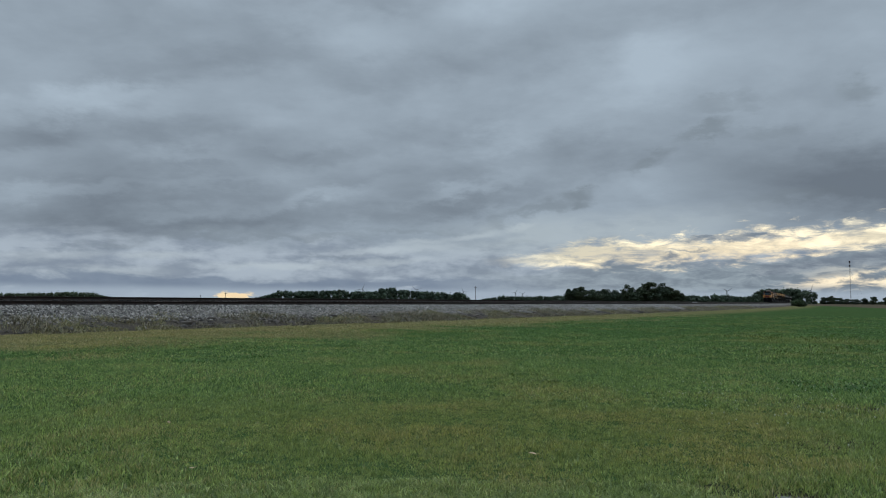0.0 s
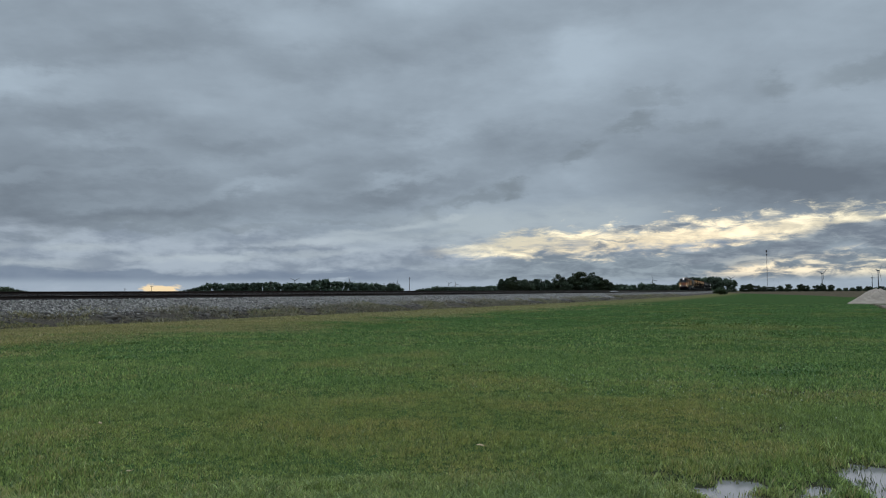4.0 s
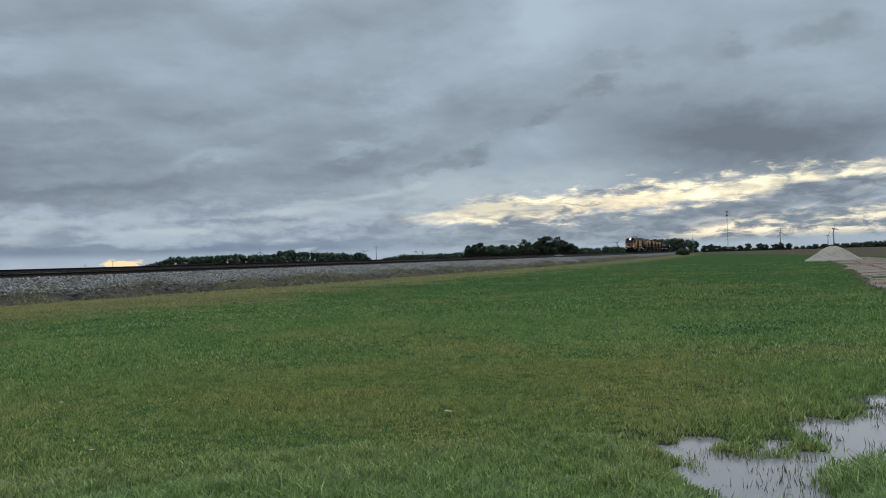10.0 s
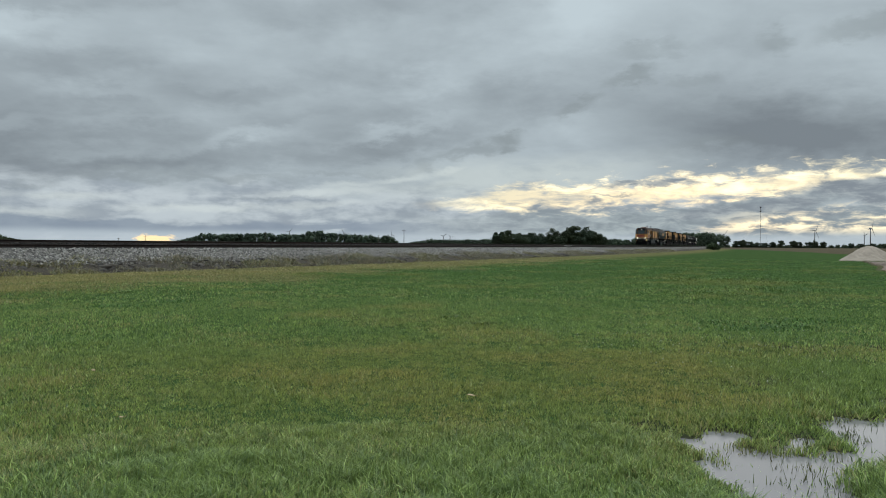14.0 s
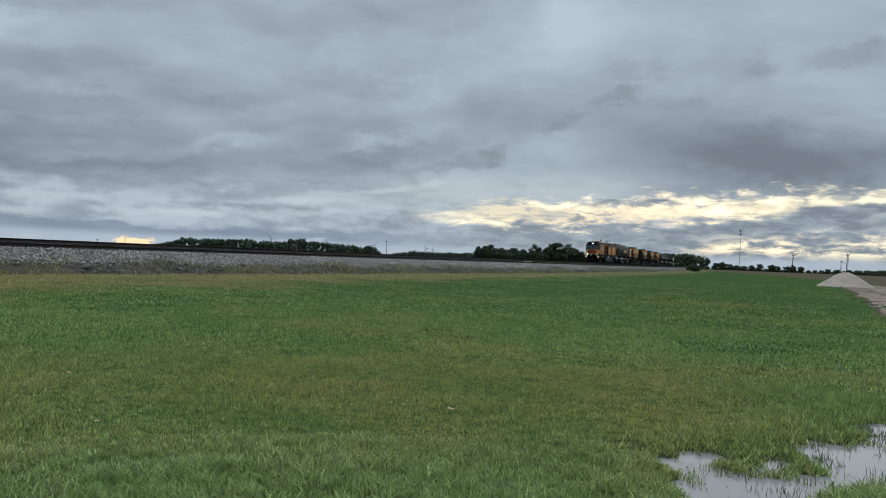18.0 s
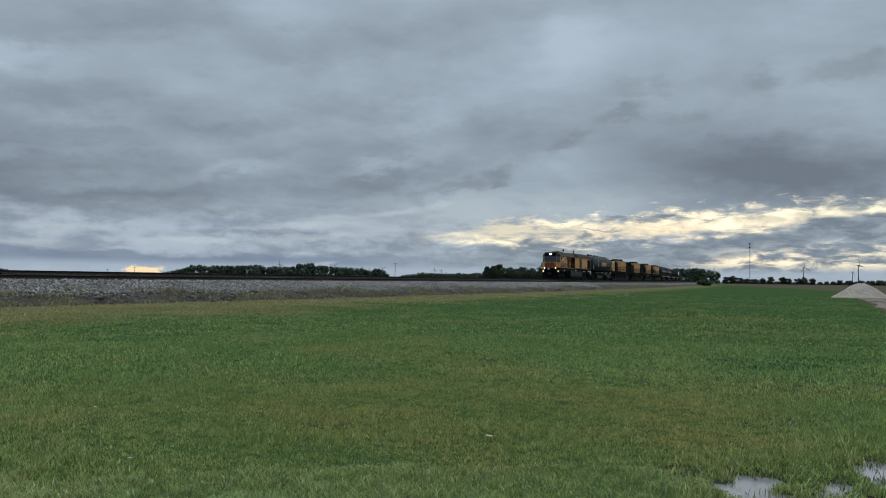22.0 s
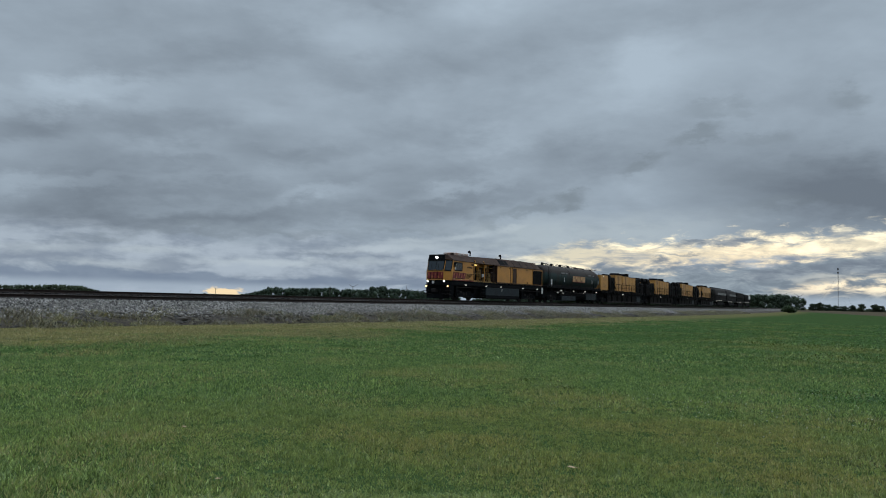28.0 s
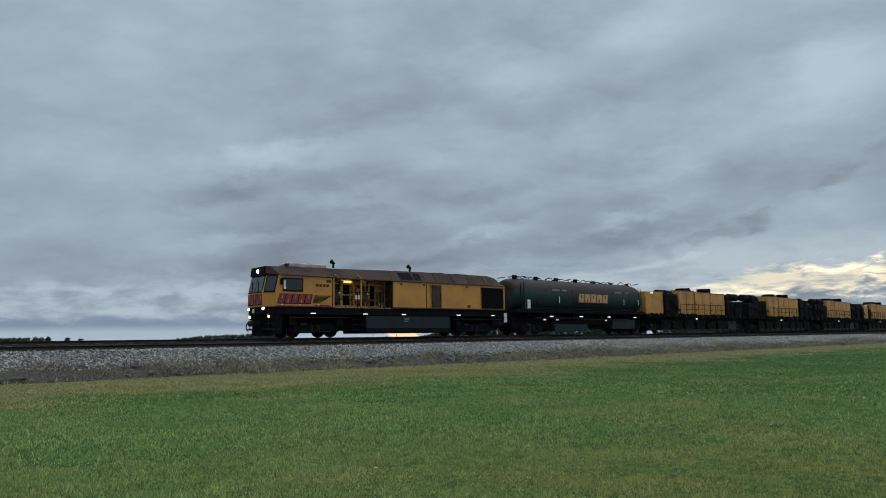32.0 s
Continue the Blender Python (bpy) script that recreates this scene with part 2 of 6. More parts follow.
    roll = k.math("MULTIPLY", k.range(roll, 0.0, 0.45), k.range(az, 16.0, 24.0))
    sky = k.node("ShaderNodeTexSky")
    sky.sky_type, sky.sun_disc = "NISHITA", False
    sky.sun_elevation, sky.sun_rotation = radians(SUN_EL), radians(SUN_AZ)
    glow = k.mix(k.range(k.math("ADD", fray, warp), -0.08, 0.28), (0.60, 0.60, 0.50), (1.12, 1.05, 0.79))
    glow = k.mix(0.05, glow, k.mix(1.0, sky.outputs[0], (0.10, 0.10, 0.10), "MULTIPLY"))
    layer = k.mix(k.math("MULTIPLY", k.range(el, 1.2, 0.5), 0.75), layer, (0.385, 0.455, 0.530))
    above = k.range(k.math("ABSOLUTE", k.math("SUBTRACT", drift, k.math("ADD", mid_el, 1.7))), 2.1, 0.5)
    above = k.math("MULTIPLY", above, k.math("MULTIPLY", k.range(az, -4.0, 5.0), k.range(az, 26.0, 14.0)))
    layer = k.mix(k.math("MULTIPLY", above, k.range(puff, 0.34, 0.56, 0.25, 0.70)), layer, (0.440, 0.505, 0.535))
    col = k.mix(opened, layer, glow)
    col = k.mix(k.math("MULTIPLY", roll, 0.80), col, bank)
    slits = 0.0
    for a0, e0, wa, he, tilt, amount in ((20.5, 4.75, 4.0, 0.20, 3, 0.85), (16.2, 3.45, 0.8, 0.22, 0, 0.85), (17.8, 3.9, 2.2, 0.12, 2, 0.6), (34.6, 4.25, 5.2, 0.70, 5, 1.0), (35.4, 3.5, 2.2, 0.65, 0, 1.0), (29.5, 3.05, 2.4, 0.5, 8, 0.9), (25.0, 2.6, 3.4, 0.5, 8, 0.85), (31.5, 2.4, 1.4, 0.25, 0, 0.7), (38.5, 3.0, 0.9, 0.22, 0, 0.8)):
        slits = k.math("MAXIMUM", slits, k.math("MULTIPLY", k.ellipse(k.vec(k.math("MULTIPLY_ADD", ragx, 0.3, az), k.math("MULTIPLY_ADD", ragy, 0.5, el), 0.0), (a0, e0), (wa, he), tilt, 0.45), amount))
    col = k.mix(slits, col, k.mix(k.range(fray, -0.12, 0.16), (0.175, 0.210, 0.255), (0.300, 0.345, 0.385)))
    far = k.math("MULTIPLY", k.range(k.math("ABSOLUTE", k.math("ADD", k.math("ADD", az, 17.5), k.math("MULTIPLY", fray, 5.0))), 1.5, 0.9), k.range(k.math("ADD", el, k.math("MULTIPLY", fray, 1.5)), 0.60, 0.40))
    col = k.mix(far, col, (0.92, 0.72, 0.44))
    # an overcast sky is brighter overhead
    over = k.range(el, 24.0, 65.0, 1.0, 5.6)
    col = k.mix(1.0, col, k.vec(over, over, over), "MULTIPLY")
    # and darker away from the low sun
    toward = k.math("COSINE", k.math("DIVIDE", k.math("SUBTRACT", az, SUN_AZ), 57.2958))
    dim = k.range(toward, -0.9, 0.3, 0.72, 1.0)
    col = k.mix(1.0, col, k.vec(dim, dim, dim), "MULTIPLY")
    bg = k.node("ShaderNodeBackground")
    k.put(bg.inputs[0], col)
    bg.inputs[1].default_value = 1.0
    out = k.node("ShaderNodeOutputWorld")
    t.links.new(bg.outputs[0], out.inputs[0])


make_world()
sun = new("sun", bpy.data.lights.new("sun", "SUN"))
sun.data.energy, sun.data.angle, sun.data.color = 0.5, radians(85), (1.0, 0.93, 0.8)
_a, _e = radians(SUN_AZ), radians(SUN_EL + 22)
sun.matrix_world = look((0, 0, 60), (-60 * math.sin(_a) * math.cos(_e), -60 * math.cos(_a) * math.cos(_e), 60 - 60 * math.sin(_e)))

# ---- plan: the line of the main track ----
# s runs along the track away from the camera, from the engine's place at the end of the clip
S = np.arange(-160.0, 1400.0, 0.5)
_h = np.clip(S, -60, 330) / 100
HEAD = np.radians(35.7034 - 5.7018 * _h + 0.8541 * _h * _h)
_m = (HEAD[1:] + HEAD[:-1]) / 2
TX, TY = np.r_[0, np.cumsum(np.sin(_m)) * 0.5], np.r_[0, np.cumsum(np.cos(_m)) * 0.5]
_0 = int(np.argmin(abs(S)))
TX, TY = TX - TX[_0] - 22.112, TY - TY[_0] + 40.719
RAIL_MAIN, RAIL_SIDING, GAP, SPEED = 1.65, 1.42, 4.3, 9.0156


def on_track(s, off=0.0):
    """Plan place at s, off metres to the far side of the main track, and the heading there."""
    h = np.interp(s, S, HEAD)
    return np.interp(s, S, TX) - off * np.cos(h), np.interp(s, S, TY) + off * np.sin(h), h


def track_offset(x, y):
    """Signed distance of points from the main track (negative on the camera's side) and their s."""
    x, y = np.atleast_1d(x).astype(float), np.atleast_1d(y).astype(float)
    tx, ty, th, ts = TX[::8], TY[::8], HEAD[::8], S[::8]
    off, ss = np.empty(len(x)), np.empty(len(x))
    for a in range(0, len(x), 4000):
        px, py = x[a:a + 4000, None], y[a:a + 4000, None]
        i = np.argmin((px - tx) ** 2 + (py - ty) ** 2, axis=1)
        dx, dy = px[:, 0] - tx[i], py[:, 0] - ty[i]
        off[a:a + 4000] = -dx * np.cos(th[i]) + dy * np.sin(th[i])
        ss[a:a + 4000] = ts[i] + dx * np.sin(th[i]) + dy * np.cos(th[i])
    return off, ss


def hash_noise(x, y, scale, seed=0):
    """Smooth value noise on arrays, 0 to 1."""
    rng = np.random.RandomState(seed)
    tab = rng.rand(256, 256)
    x, y = np.asarray(x) * scale + 1000.3, np.asarray(y) * scale + 1000.7
    i, j = np.floor(x).astype(int), np.floor(y).astype(int)
    u, v = x - i, y - j
    u, v = u * u * (3 - 2 * u), v * v * (3 - 2 * v)
    g = lambda a, b: tab[a % 256, b % 256]
    return (g(i, j) * (1 - u) + g(i + 1, j) * u) * (1 - v) + (g(i, j + 1) * (1 - u) + g(i + 1, j + 1) * u) * v


def puddle(x, y):
    """Depth field of the standing water: above 0 is wet."""
    def seg(ax, ay, bx, by, r):
        k = np.clip(((x - ax) * (bx - ax) + (y - ay) * (by - ay)) / ((bx - ax) ** 2 + (by - ay) ** 2), 0, 1)
        return r - np.hypot(x - ax - k * (bx - ax), y - ay - k * (by - ay))
    f = np.maximum.reduce([seg(2.74, 5.5, 2.50, 4.12, 0.36), seg(2.92, 5.2, 2.80, 4.35, 0.46), seg(2.45, 5.68, 3.05, 5.72, 0.20), seg(2.95, 4.9, 3.3, 4.95, 0.36), seg(3.3, 5.0, 3.75, 5.25, 0.34), seg(3.75, 5.25, 4.6, 6.0, 0.52), seg(4.5, 5.6, 6.4, 6.9, 0.85), seg(4.05, 4.8, 5.4, 5.6, 0.42)])
    tuft = np.maximum.reduce([seg(3.35, 5.85, 3.7, 5.72, 0.12), seg(3.08, 5.42, 3.10, 5.40, 0.05), seg(3.58, 5.38, 3.66, 5.40, 0.06), seg(3.35, 5.3, 3.37, 5.32, 0.03), seg(4.5, 6.35, 4.9, 6.6, 0.07)])
    f = np.minimum(f, -tuft)
    return f - 0.03 + 0.15 * (hash_noise(x, y, 2.6, 5) - 0.5) + 0.26 * (hash_noise(x, y, 7.0, 6) - 0.5)


MUD = ((4.45, 7.95, 0.5), (6.5, 10.8, 0.6), (7.6, 10.6, 0.35), (2.30, 6.0, 0.16), (5.3, 8.3, 0.3))   # bare wet spots in the lawn


def road_edge(y):
    """Lawn side of the old concrete lane."""
    return np.interp(y, [16.0, 23.5, 32.5, 54.0, 76.0, 86.0, 90.0, 91.0], [14.5, 18.0, 24.0, 38.0, 52.0, 57.0, 60.0, 900.0])


def ground_z(x, y, wet=True):
    x, y = np.asarray(x, float), np.asarray(y, float)
    r = np.hypot(x, y)
    z = 0.45 * (1 - np.exp(-r / 180.0)) + 0.05 * (hash_noise(x, y, 0.35, 1) - 0.5) * np.clip((r - 2) / 6, 0, 1) + 0.02 * (hash_noise(x, y, 1.6, 2) - 0.5)
    if wet:
        p = puddle(x, y)
        near = np.clip(1.3 + p * 1.6, 0, 1)
        z = z * (1 - near) + (0.004 - 0.16 * p).clip(-0.05, 0.06) * near
    return z

# ---- materials ----
def material(name, rough=0.7, metal=0.0):
    m = bpy.data.materials.new(name)
    m.use_nodes = True
    k = Net(m.node_tree)
    b = m.node_tree.nodes["Principled BSDF"]
    b.inputs["Roughness"].default_value, b.inputs["Metallic"].default_value = rough, metal
    return m, k, b


def worn(name, base, dirt, rough=0.6, metal=0.0, scale=1.5, amount=0.5, bump=0.15, streaks=0.0, spec=0.5):
    """Painted or cast surface: base colour with dirt in patches and fine grain."""
    m, k, b = material(name, rough, metal)
    p = k.node("ShaderNodeTexCoord").outputs["Object"]
    big, fine = k.noise(p, scale, 5, 0.6), k.noise(p, scale * 14, 3, 0.6)
    f = k.range(k.math("ADD", k.math("MULTIPLY", big, 0.7), k.math("MULTIPLY", fine, 0.3)), 0.40, 0.68, 0.0, amount)
    if streaks:
        x, y, z = k.xyz(p)
        s = k.noise(k.vec(k.math("MULTIPLY", x, 5.0), k.math("MULTIPLY", y, 5.0), k.math("MULTIPLY", z, 0.35)), 1.2, 5, 0.6)
        f = k.math("MAXIMUM", f, k.range(s, 0.5, 0.75, 0.0, streaks))
    k.put(b.inputs["Base Color"], k.mix(f, base, dirt))
    k.put(b.inputs["Roughness"], k.range(fine, 0.3, 0.7, max(rough - 0.12, 0.05), min(rough + 0.15, 1.0)))
    k.put(b.inputs["Normal"], k.bump(k.math("ADD", big, k.math("MULTIPLY", fine, 0.3)), bump, 0.01))
    b.inputs["Specular IOR Level"].default_value = spec
    return m


def glowing(name, col, power):
    m, k, b = material(name, 0.3)
    b.inputs["Base Color"].default_value = (*col, 1)
    b.inputs["Emission Color"].default_value = (*col, 1)
    b.inputs["Emission Strength"].default_value = power
    return m


def make_ground_material():
    m, k, b = material("ground_soil_and_turf", 0.95)
    p = k.node("ShaderNodeTexCoord").outputs["Object"]
    off = k.node("ShaderNodeAttribute", attr="track_offset").outputs["Fac"]
    fld = k.node("ShaderNodeAttribute", attr="field").outputs["Fac"]
    wet = k.node("ShaderNodeAttribute", attr="wet").outputs["Fac"]
    big, mid, fine = k.noise(p, 0.12, 4, 0.6), k.noise(p, 0.9, 5, 0.6), k.noise(p, 22, 4, 0.7)
    tuft = k.noise(p, 3.5, 5, 0.65)
    green = k.mix(k.range(mid, 0.35, 0.65), (0.050, 0.088, 0.031), (0.070, 0.105, 0.038))
    green = k.mix(k.range(big, 0.42, 0.62, 0.0, 0.6), green, (0.066, 0.084, 0.028))
    green = k.mix(k.range(fine, 0.35, 0.7, 0.7, 0.0), green, (0.022, 0.042, 0.014))
    green = k.mix(k.range(tuft, 0.38, 0.62, 0.5, 0.0), green, (0.026, 0.058, 0.020))
    wob = k.math("ADD", off, k.math("MULTIPLY", k.math("SUBTRACT", mid, 0.5), 9.0))
    straw = k.mix(k.range(mid, 0.3, 0.7), (0.150, 0.128, 0.060), (0.085, 0.092, 0.036))
    straw = k.mix(k.range(tuft, 0.36, 0.6, 0.55, 0.0), straw, (0.060, 0.058, 0.028))
    col = k.mix(k.range(wob, -21.0, -15.0), green, straw)
    weeds = k.mix(k.range(fine, 0.3, 0.7), (0.050, 0.042, 0.028), (0.16, 0.135, 0.080))
    col = k.mix(k.range(k.math("ADD", off, k.math("MULTIPLY", k.math("SUBTRACT", mid, 0.5), 1.2)), -11.2, -10.2), col, weeds)
    far = k.range(off, 8.0, 14.0)
    col = k.mix(far, col, k.mix(big, (0.085, 0.095, 0.042), (0.14, 0.115, 0.07)))
    crop = k.mix(k.range(mid, 0.3, 0.7), (0.060, 0.050, 0.035), (0.096, 0.078, 0.052))
    col = k.mix(fld, col, crop)
    col = k.mix(wet, col, (0.035, 0.032, 0.022))
    k.put(b.inputs["Base Color"], col)
    k.put(b.inputs["Roughness"], k.range(wet, 0.0, 1.0, 0.95, 0.45))
    k.put(b.inputs["Normal"], k.bump(fine, 0.5, 0.03))
    b.inputs["Specular IOR Level"].default_value = 0.0
    return m


def make_blade_material(name, dark, light, dry, dry_amount=0.25, gloss=0.5):
    m, k, b = material(name, 0.6)
    g = k.node("ShaderNodeNewGeometry")
    r = g.outputs["Random Per Island"]
    p = k.node("ShaderNodeTexCoord").outputs["Object"]
    patch = k.noise(p, 0.45, 5, 0.6)
    broad = k.noise(p, 0.11, 3, 0.5)
    clump = k.noise(p, 7.0, 3, 0.6)
    ragged = k.vmath("ADD", p, k.vmath("MULTIPLY", k.vmath("SUBTRACT", k.node("ShaderNodeTexNoise").outputs["Color"], (0.5, 0.5, 0.5)), (3.0, 3.0, 0.0)))
    poor = k.ellipse(ragged, (0.7, 8.6), (5.8, 4.2), 0, 0.2)
    bare = k.math("MAXIMUM", k.ellipse(p, (-14.6, 19.6), (1.7, 1.3), 0, 0.1), k.ellipse(p, (-12.0, 21.8), (1.5, 1.0), 0, 0.1))
    poor = k.math("MAXIMUM", poor, bare)
    r2, r3 = k.math("FRACT", k.math("MULTIPLY", r, 17.31)), k.math("FRACT", k.math("MULTIPLY", r, 41.7))
    c = k.mix(k.math("POWER", r, 1.6), dark, light)
    c = k.mix(k.range(patch, 0.36, 0.60, 0.45, 0.0), c, k.mix(0.3, dark, light))
    olive = k.math("ADD", k.math("MULTIPLY", poor, 0.62), k.range(k.math("ADD", broad, k.math("MULTIPLY", k.math("SUBTRACT", patch, 0.5), 0.7)), 0.46, 0.72, 0.0, 0.5))
    olive = k.math("MULTIPLY", olive, k.range(patch, 0.30, 0.62, 0.55, 1.0), clamp=True)
    c = k.mix(olive, c, k.mix(r3, (0.120, 0.112, 0.030), (0.52, 0.47, 0.135)))
    c = k.mix(k.range(clump, 0.36, 0.56, 0.45, 0.0), c, dark)
    # brightness added to the blade colour in a broad ellipse near the camera
    near_bright = k.ellipse(ragged, (0.0, 2.5), (8.0, 4.6), 0, 0.4)
    c = k.mix(k.math("MULTIPLY", near_bright, 0.13), c, k.mix(k.math("POWER", r3, 1.5), (0.060, 0.125, 0.028), (0.66, 0.78, 0.32)))
    c = k.mix(k.range(k.math("ADD", r2, k.math("MULTIPLY", k.math("SUBTRACT", patch, 0.5), 1.2)), 1.0 - dry_amount, 1.05, 0.0, 0.9), c, dry)
    b.inputs["Roughness"].default_value = 0.42
    k.put(b.inputs["Base Color"], c)
    b.inputs["Specular IOR Level"].default_value = gloss
    thin = k.node("ShaderNodeBsdfTranslucent")
    k.put(thin.inputs[0], c)
    both = k.node("ShaderNodeMixShader")
    both.inputs[0].default_value = 0.32
    out = m.node_tree.nodes["Material Output"]
    m.node_tree.links.new(b.outputs[0], both.inputs[1])
    m.node_tree.links.new(thin.outputs[0], both.inputs[2])
    m.node_tree.links.new(both.outputs[0], out.inputs[0])
    return m


def make_stone_material(name, dark, light):
    m, k, b = material(name, 0.9)
    r = k.node("ShaderNodeNewGeometry").outputs["Random Per Island"]
    p = k.node("ShaderNodeTexCoord").outputs["Object"]
    c = k.mix(k.math("POWER", r, 1.3), dark, light)
    c = k.mix(k.range(k.noise(p, 0.5, 4), 0.4, 0.65, 0.0, 0.35), c, (0.10, 0.085, 0.07))
    k.put(b.inputs["Base Color"], c)
    return m


def make_leaf_material(name, dark, light):
    m, k, b = material(name, 0.75)
    r = k.node("ShaderNodeNewGeometry").outputs["Random Per Island"]
    o = k.node("ShaderNodeObjectInfo").outputs["Random"]
    c = k.mix(r, dark, light)
    c = k.mix(k.math("MULTIPLY", o, 0.4), c, (0.055, 0.062, 0.020))
    k.put(b.inputs["Base Color"], c)
    b.inputs["Specular IOR Level"].default_value = 0.2
    return m


MAT_GROUND = make_ground_material()
MAT_BLADE = make_blade_material("grass_blades", (0.044, 0.096, 0.024), (0.500, 0.650, 0.185), (0.42, 0.36, 0.15), 0.16)
MAT_BLADE_FAR = make_blade_material("far_grass_blades", (0.040, 0.096, 0.028), (0.245, 0.405, 0.115), (0.30, 0.32, 0.12), 0.06, 0.25)
MAT_STRAW = make_blade_material("dry_weeds", (0.070, 0.060, 0.036), (0.32, 0.27, 0.165), (0.10, 0.12, 0.05), 0.3)


def make_bank_material():
    m, k, b = material("ballast_bank", 0.95)
    p = k.node("ShaderNodeTexCoord").outputs["Object"]
    off = k.node("ShaderNodeAttribute", attr="track_offset").outputs["Fac"]
    mid, fine = k.noise(p, 1.1, 5, 0.6), k.noise(p, 16, 3, 0.7)
    stone = k.mix(k.range(fine, 0.36, 0.62), (0.026, 0.023, 0.020), (0.150, 0.136, 0.122))
    # siding bed darkened in colour for creosote and the shadows between the rails
    stone = k.mix(k.math("MULTIPLY", k.range(off, -6.0, -5.2), k.range(off, -2.7, -3.1)), stone, k.mix(fine, (0.018, 0.015, 0.013), (0.060, 0.052, 0.046)))
    soil = k.mix(k.range(fine, 0.38, 0.65), (0.022, 0.018, 0.014), (0.085, 0.070, 0.052))
    f = k.range(k.math("ADD", off, k.math("MULTIPLY", k.math("SUBTRACT", mid, 0.5), 2.4)), -8.6, -7.6)
    k.put(b.inputs["Base Color"], k.mix(f, soil, stone))
    k.put(b.inputs["Normal"], k.bump(fine, 0.8, 0.05))
    b.inputs["Specular IOR Level"].default_value = 0.1
    return m


MAT_BALLAST = make_bank_material()
MAT_STONE = make_stone_material("ballast_stones", (0.036, 0.033, 0.030), (0.36, 0.33, 0.295))
MAT_RUST = worn("rail_steel", (0.022, 0.016, 0.014), (0.042, 0.026, 0.018), 0.8, 0.1, scale=4.0, spec=0.2)
MAT_TIE = worn("creosoted_wood", (0.026, 0.022, 0.019), (0.055, 0.047, 0.04), 0.9, scale=3.0)
MAT_GRAVEL = worn("limestone_gravel", (0.29, 0.235, 0.185), (0.185, 0.145, 0.112), 0.95, scale=1.2, amount=0.6, bump=0.7)


def make_lane_material():
    """Broken concrete under mud, with dark wet runs across the joints."""
    m, k, b = material("old_concrete", 0.7)
    p = k.node("ShaderNodeTexCoord").outputs["Object"]
    x, y, z = k.xyz(p)
    runs = k.noise(k.vec(k.math("MULTIPLY", x, 0.35), k.math("MULTIPLY", y, 1.1), 0.0), 0.6, 6, 0.65, 0.6)
    grit, big = k.noise(p, 9.0, 4, 0.7), k.noise(p, 0.5, 4, 0.6)
    c = k.mix(k.range(big, 0.35, 0.65), (0.165, 0.110, 0.086), (0.225, 0.166, 0.132))
    c = k.mix(k.range(grit, 0.35, 0.65, 0.5, 0.0), c, (0.095, 0.070, 0.052))
    wet = k.range(runs, 0.50, 0.60)
    c = k.mix(k.math("MULTIPLY", wet, 0.85), c, (0.055, 0.042, 0.030))
    k.put(b.inputs["Base Color"], c)
    k.put(b.inputs["Roughness"], k.range(wet, 0.0, 1.0, 0.9, 0.5))
    b.inputs["Specular IOR Level"].default_value = 0.15
    k.put(b.inputs["Normal"], k.bump(grit, 0.4, 0.02))
    return m


MAT_CONCRETE = make_lane_material()
MAT_LEAF = make_leaf_material("foliage", (0.016, 0.029, 0.019), (0.062, 0.086, 0.056))
MAT_BUSH = make_leaf_material("bush_leaves", (0.028, 0.048, 0.022), (0.085, 0.118, 0.055))
MAT_BARK = worn("bark", (0.07, 0.055, 0.042), (0.03, 0.025, 0.02), 0.95, scale=2.0)
MAT_TURBINE = worn("turbine_paint", (0.17, 0.175, 0.18), (0.13, 0.13, 0.13), 0.5, scale=0.1)
MAT_MAST = worn("mast_steel", (0.14, 0.135, 0.135), (0.1, 0.09, 0.09), 0.6, 0.4, scale=0.2)
MAT_WOOD = worn("pole_wood", (0.09, 0.075, 0.06), (0.05, 0.04, 0.035), 0.9, scale=1.0)


def make_water_material():
    m, k, b = material("puddle_water", 0.02)
    p = k.node("ShaderNodeTexCoord").outputs["Object"]
    b.inputs["Base Color"].default_value = (0.155, 0.146, 0.150, 1)
    b.inputs["IOR"].default_value = 1.33
    b.inputs["Specular IOR Level"].default_value = 0.5
    k.put(b.inputs["Normal"], k.bump(k.noise(p, 9, 2), 0.02, 0.01))
    return m


MAT_WATER = make_water_material()


# ---- mesh helpers ----
def mesh_from(name, verts, faces, mat, smooth=False):
    me = bpy.data.meshes.new(name)
    verts = np.asarray(verts, np.float32)
    if isinstance(faces, np.ndarray):
        n, c = faces.shape
        me.vertices.add(len(verts)), me.loops.add(n * c), me.polygons.add(n)
        me.vertices.foreach_set("co", verts.ravel())
        me.loops.foreach_set("vertex_index", faces.astype(np.int32).ravel())
        me.polygons.foreach_set("loop_start", np.arange(0, n * c, c, dtype=np.int32))
        me.update(calc_edges=True)
    else:
        me.from_pydata([tuple(map(float, v)) for v in verts], [], faces)
    if smooth:
        me.polygons.foreach_set("use_smooth", [True] * len(me.polygons))
    me.materials.append(mat)
    return me


def part(name, bm, mat, parent=None, label="", smooth=False):
    me = bpy.data.meshes.new(name)
    bmesh.ops.recalc_face_normals(bm, faces=bm.faces)
    bm.to_mesh(me)
    bm.free()
    if smooth:
        me.polygons.foreach_set("use_smooth", [True] * len(me.polygons))
    me.materials.append(mat)
    ob = new(name, me)
    ob.parent = parent
    if label:
        ob["label"] = label
    return ob


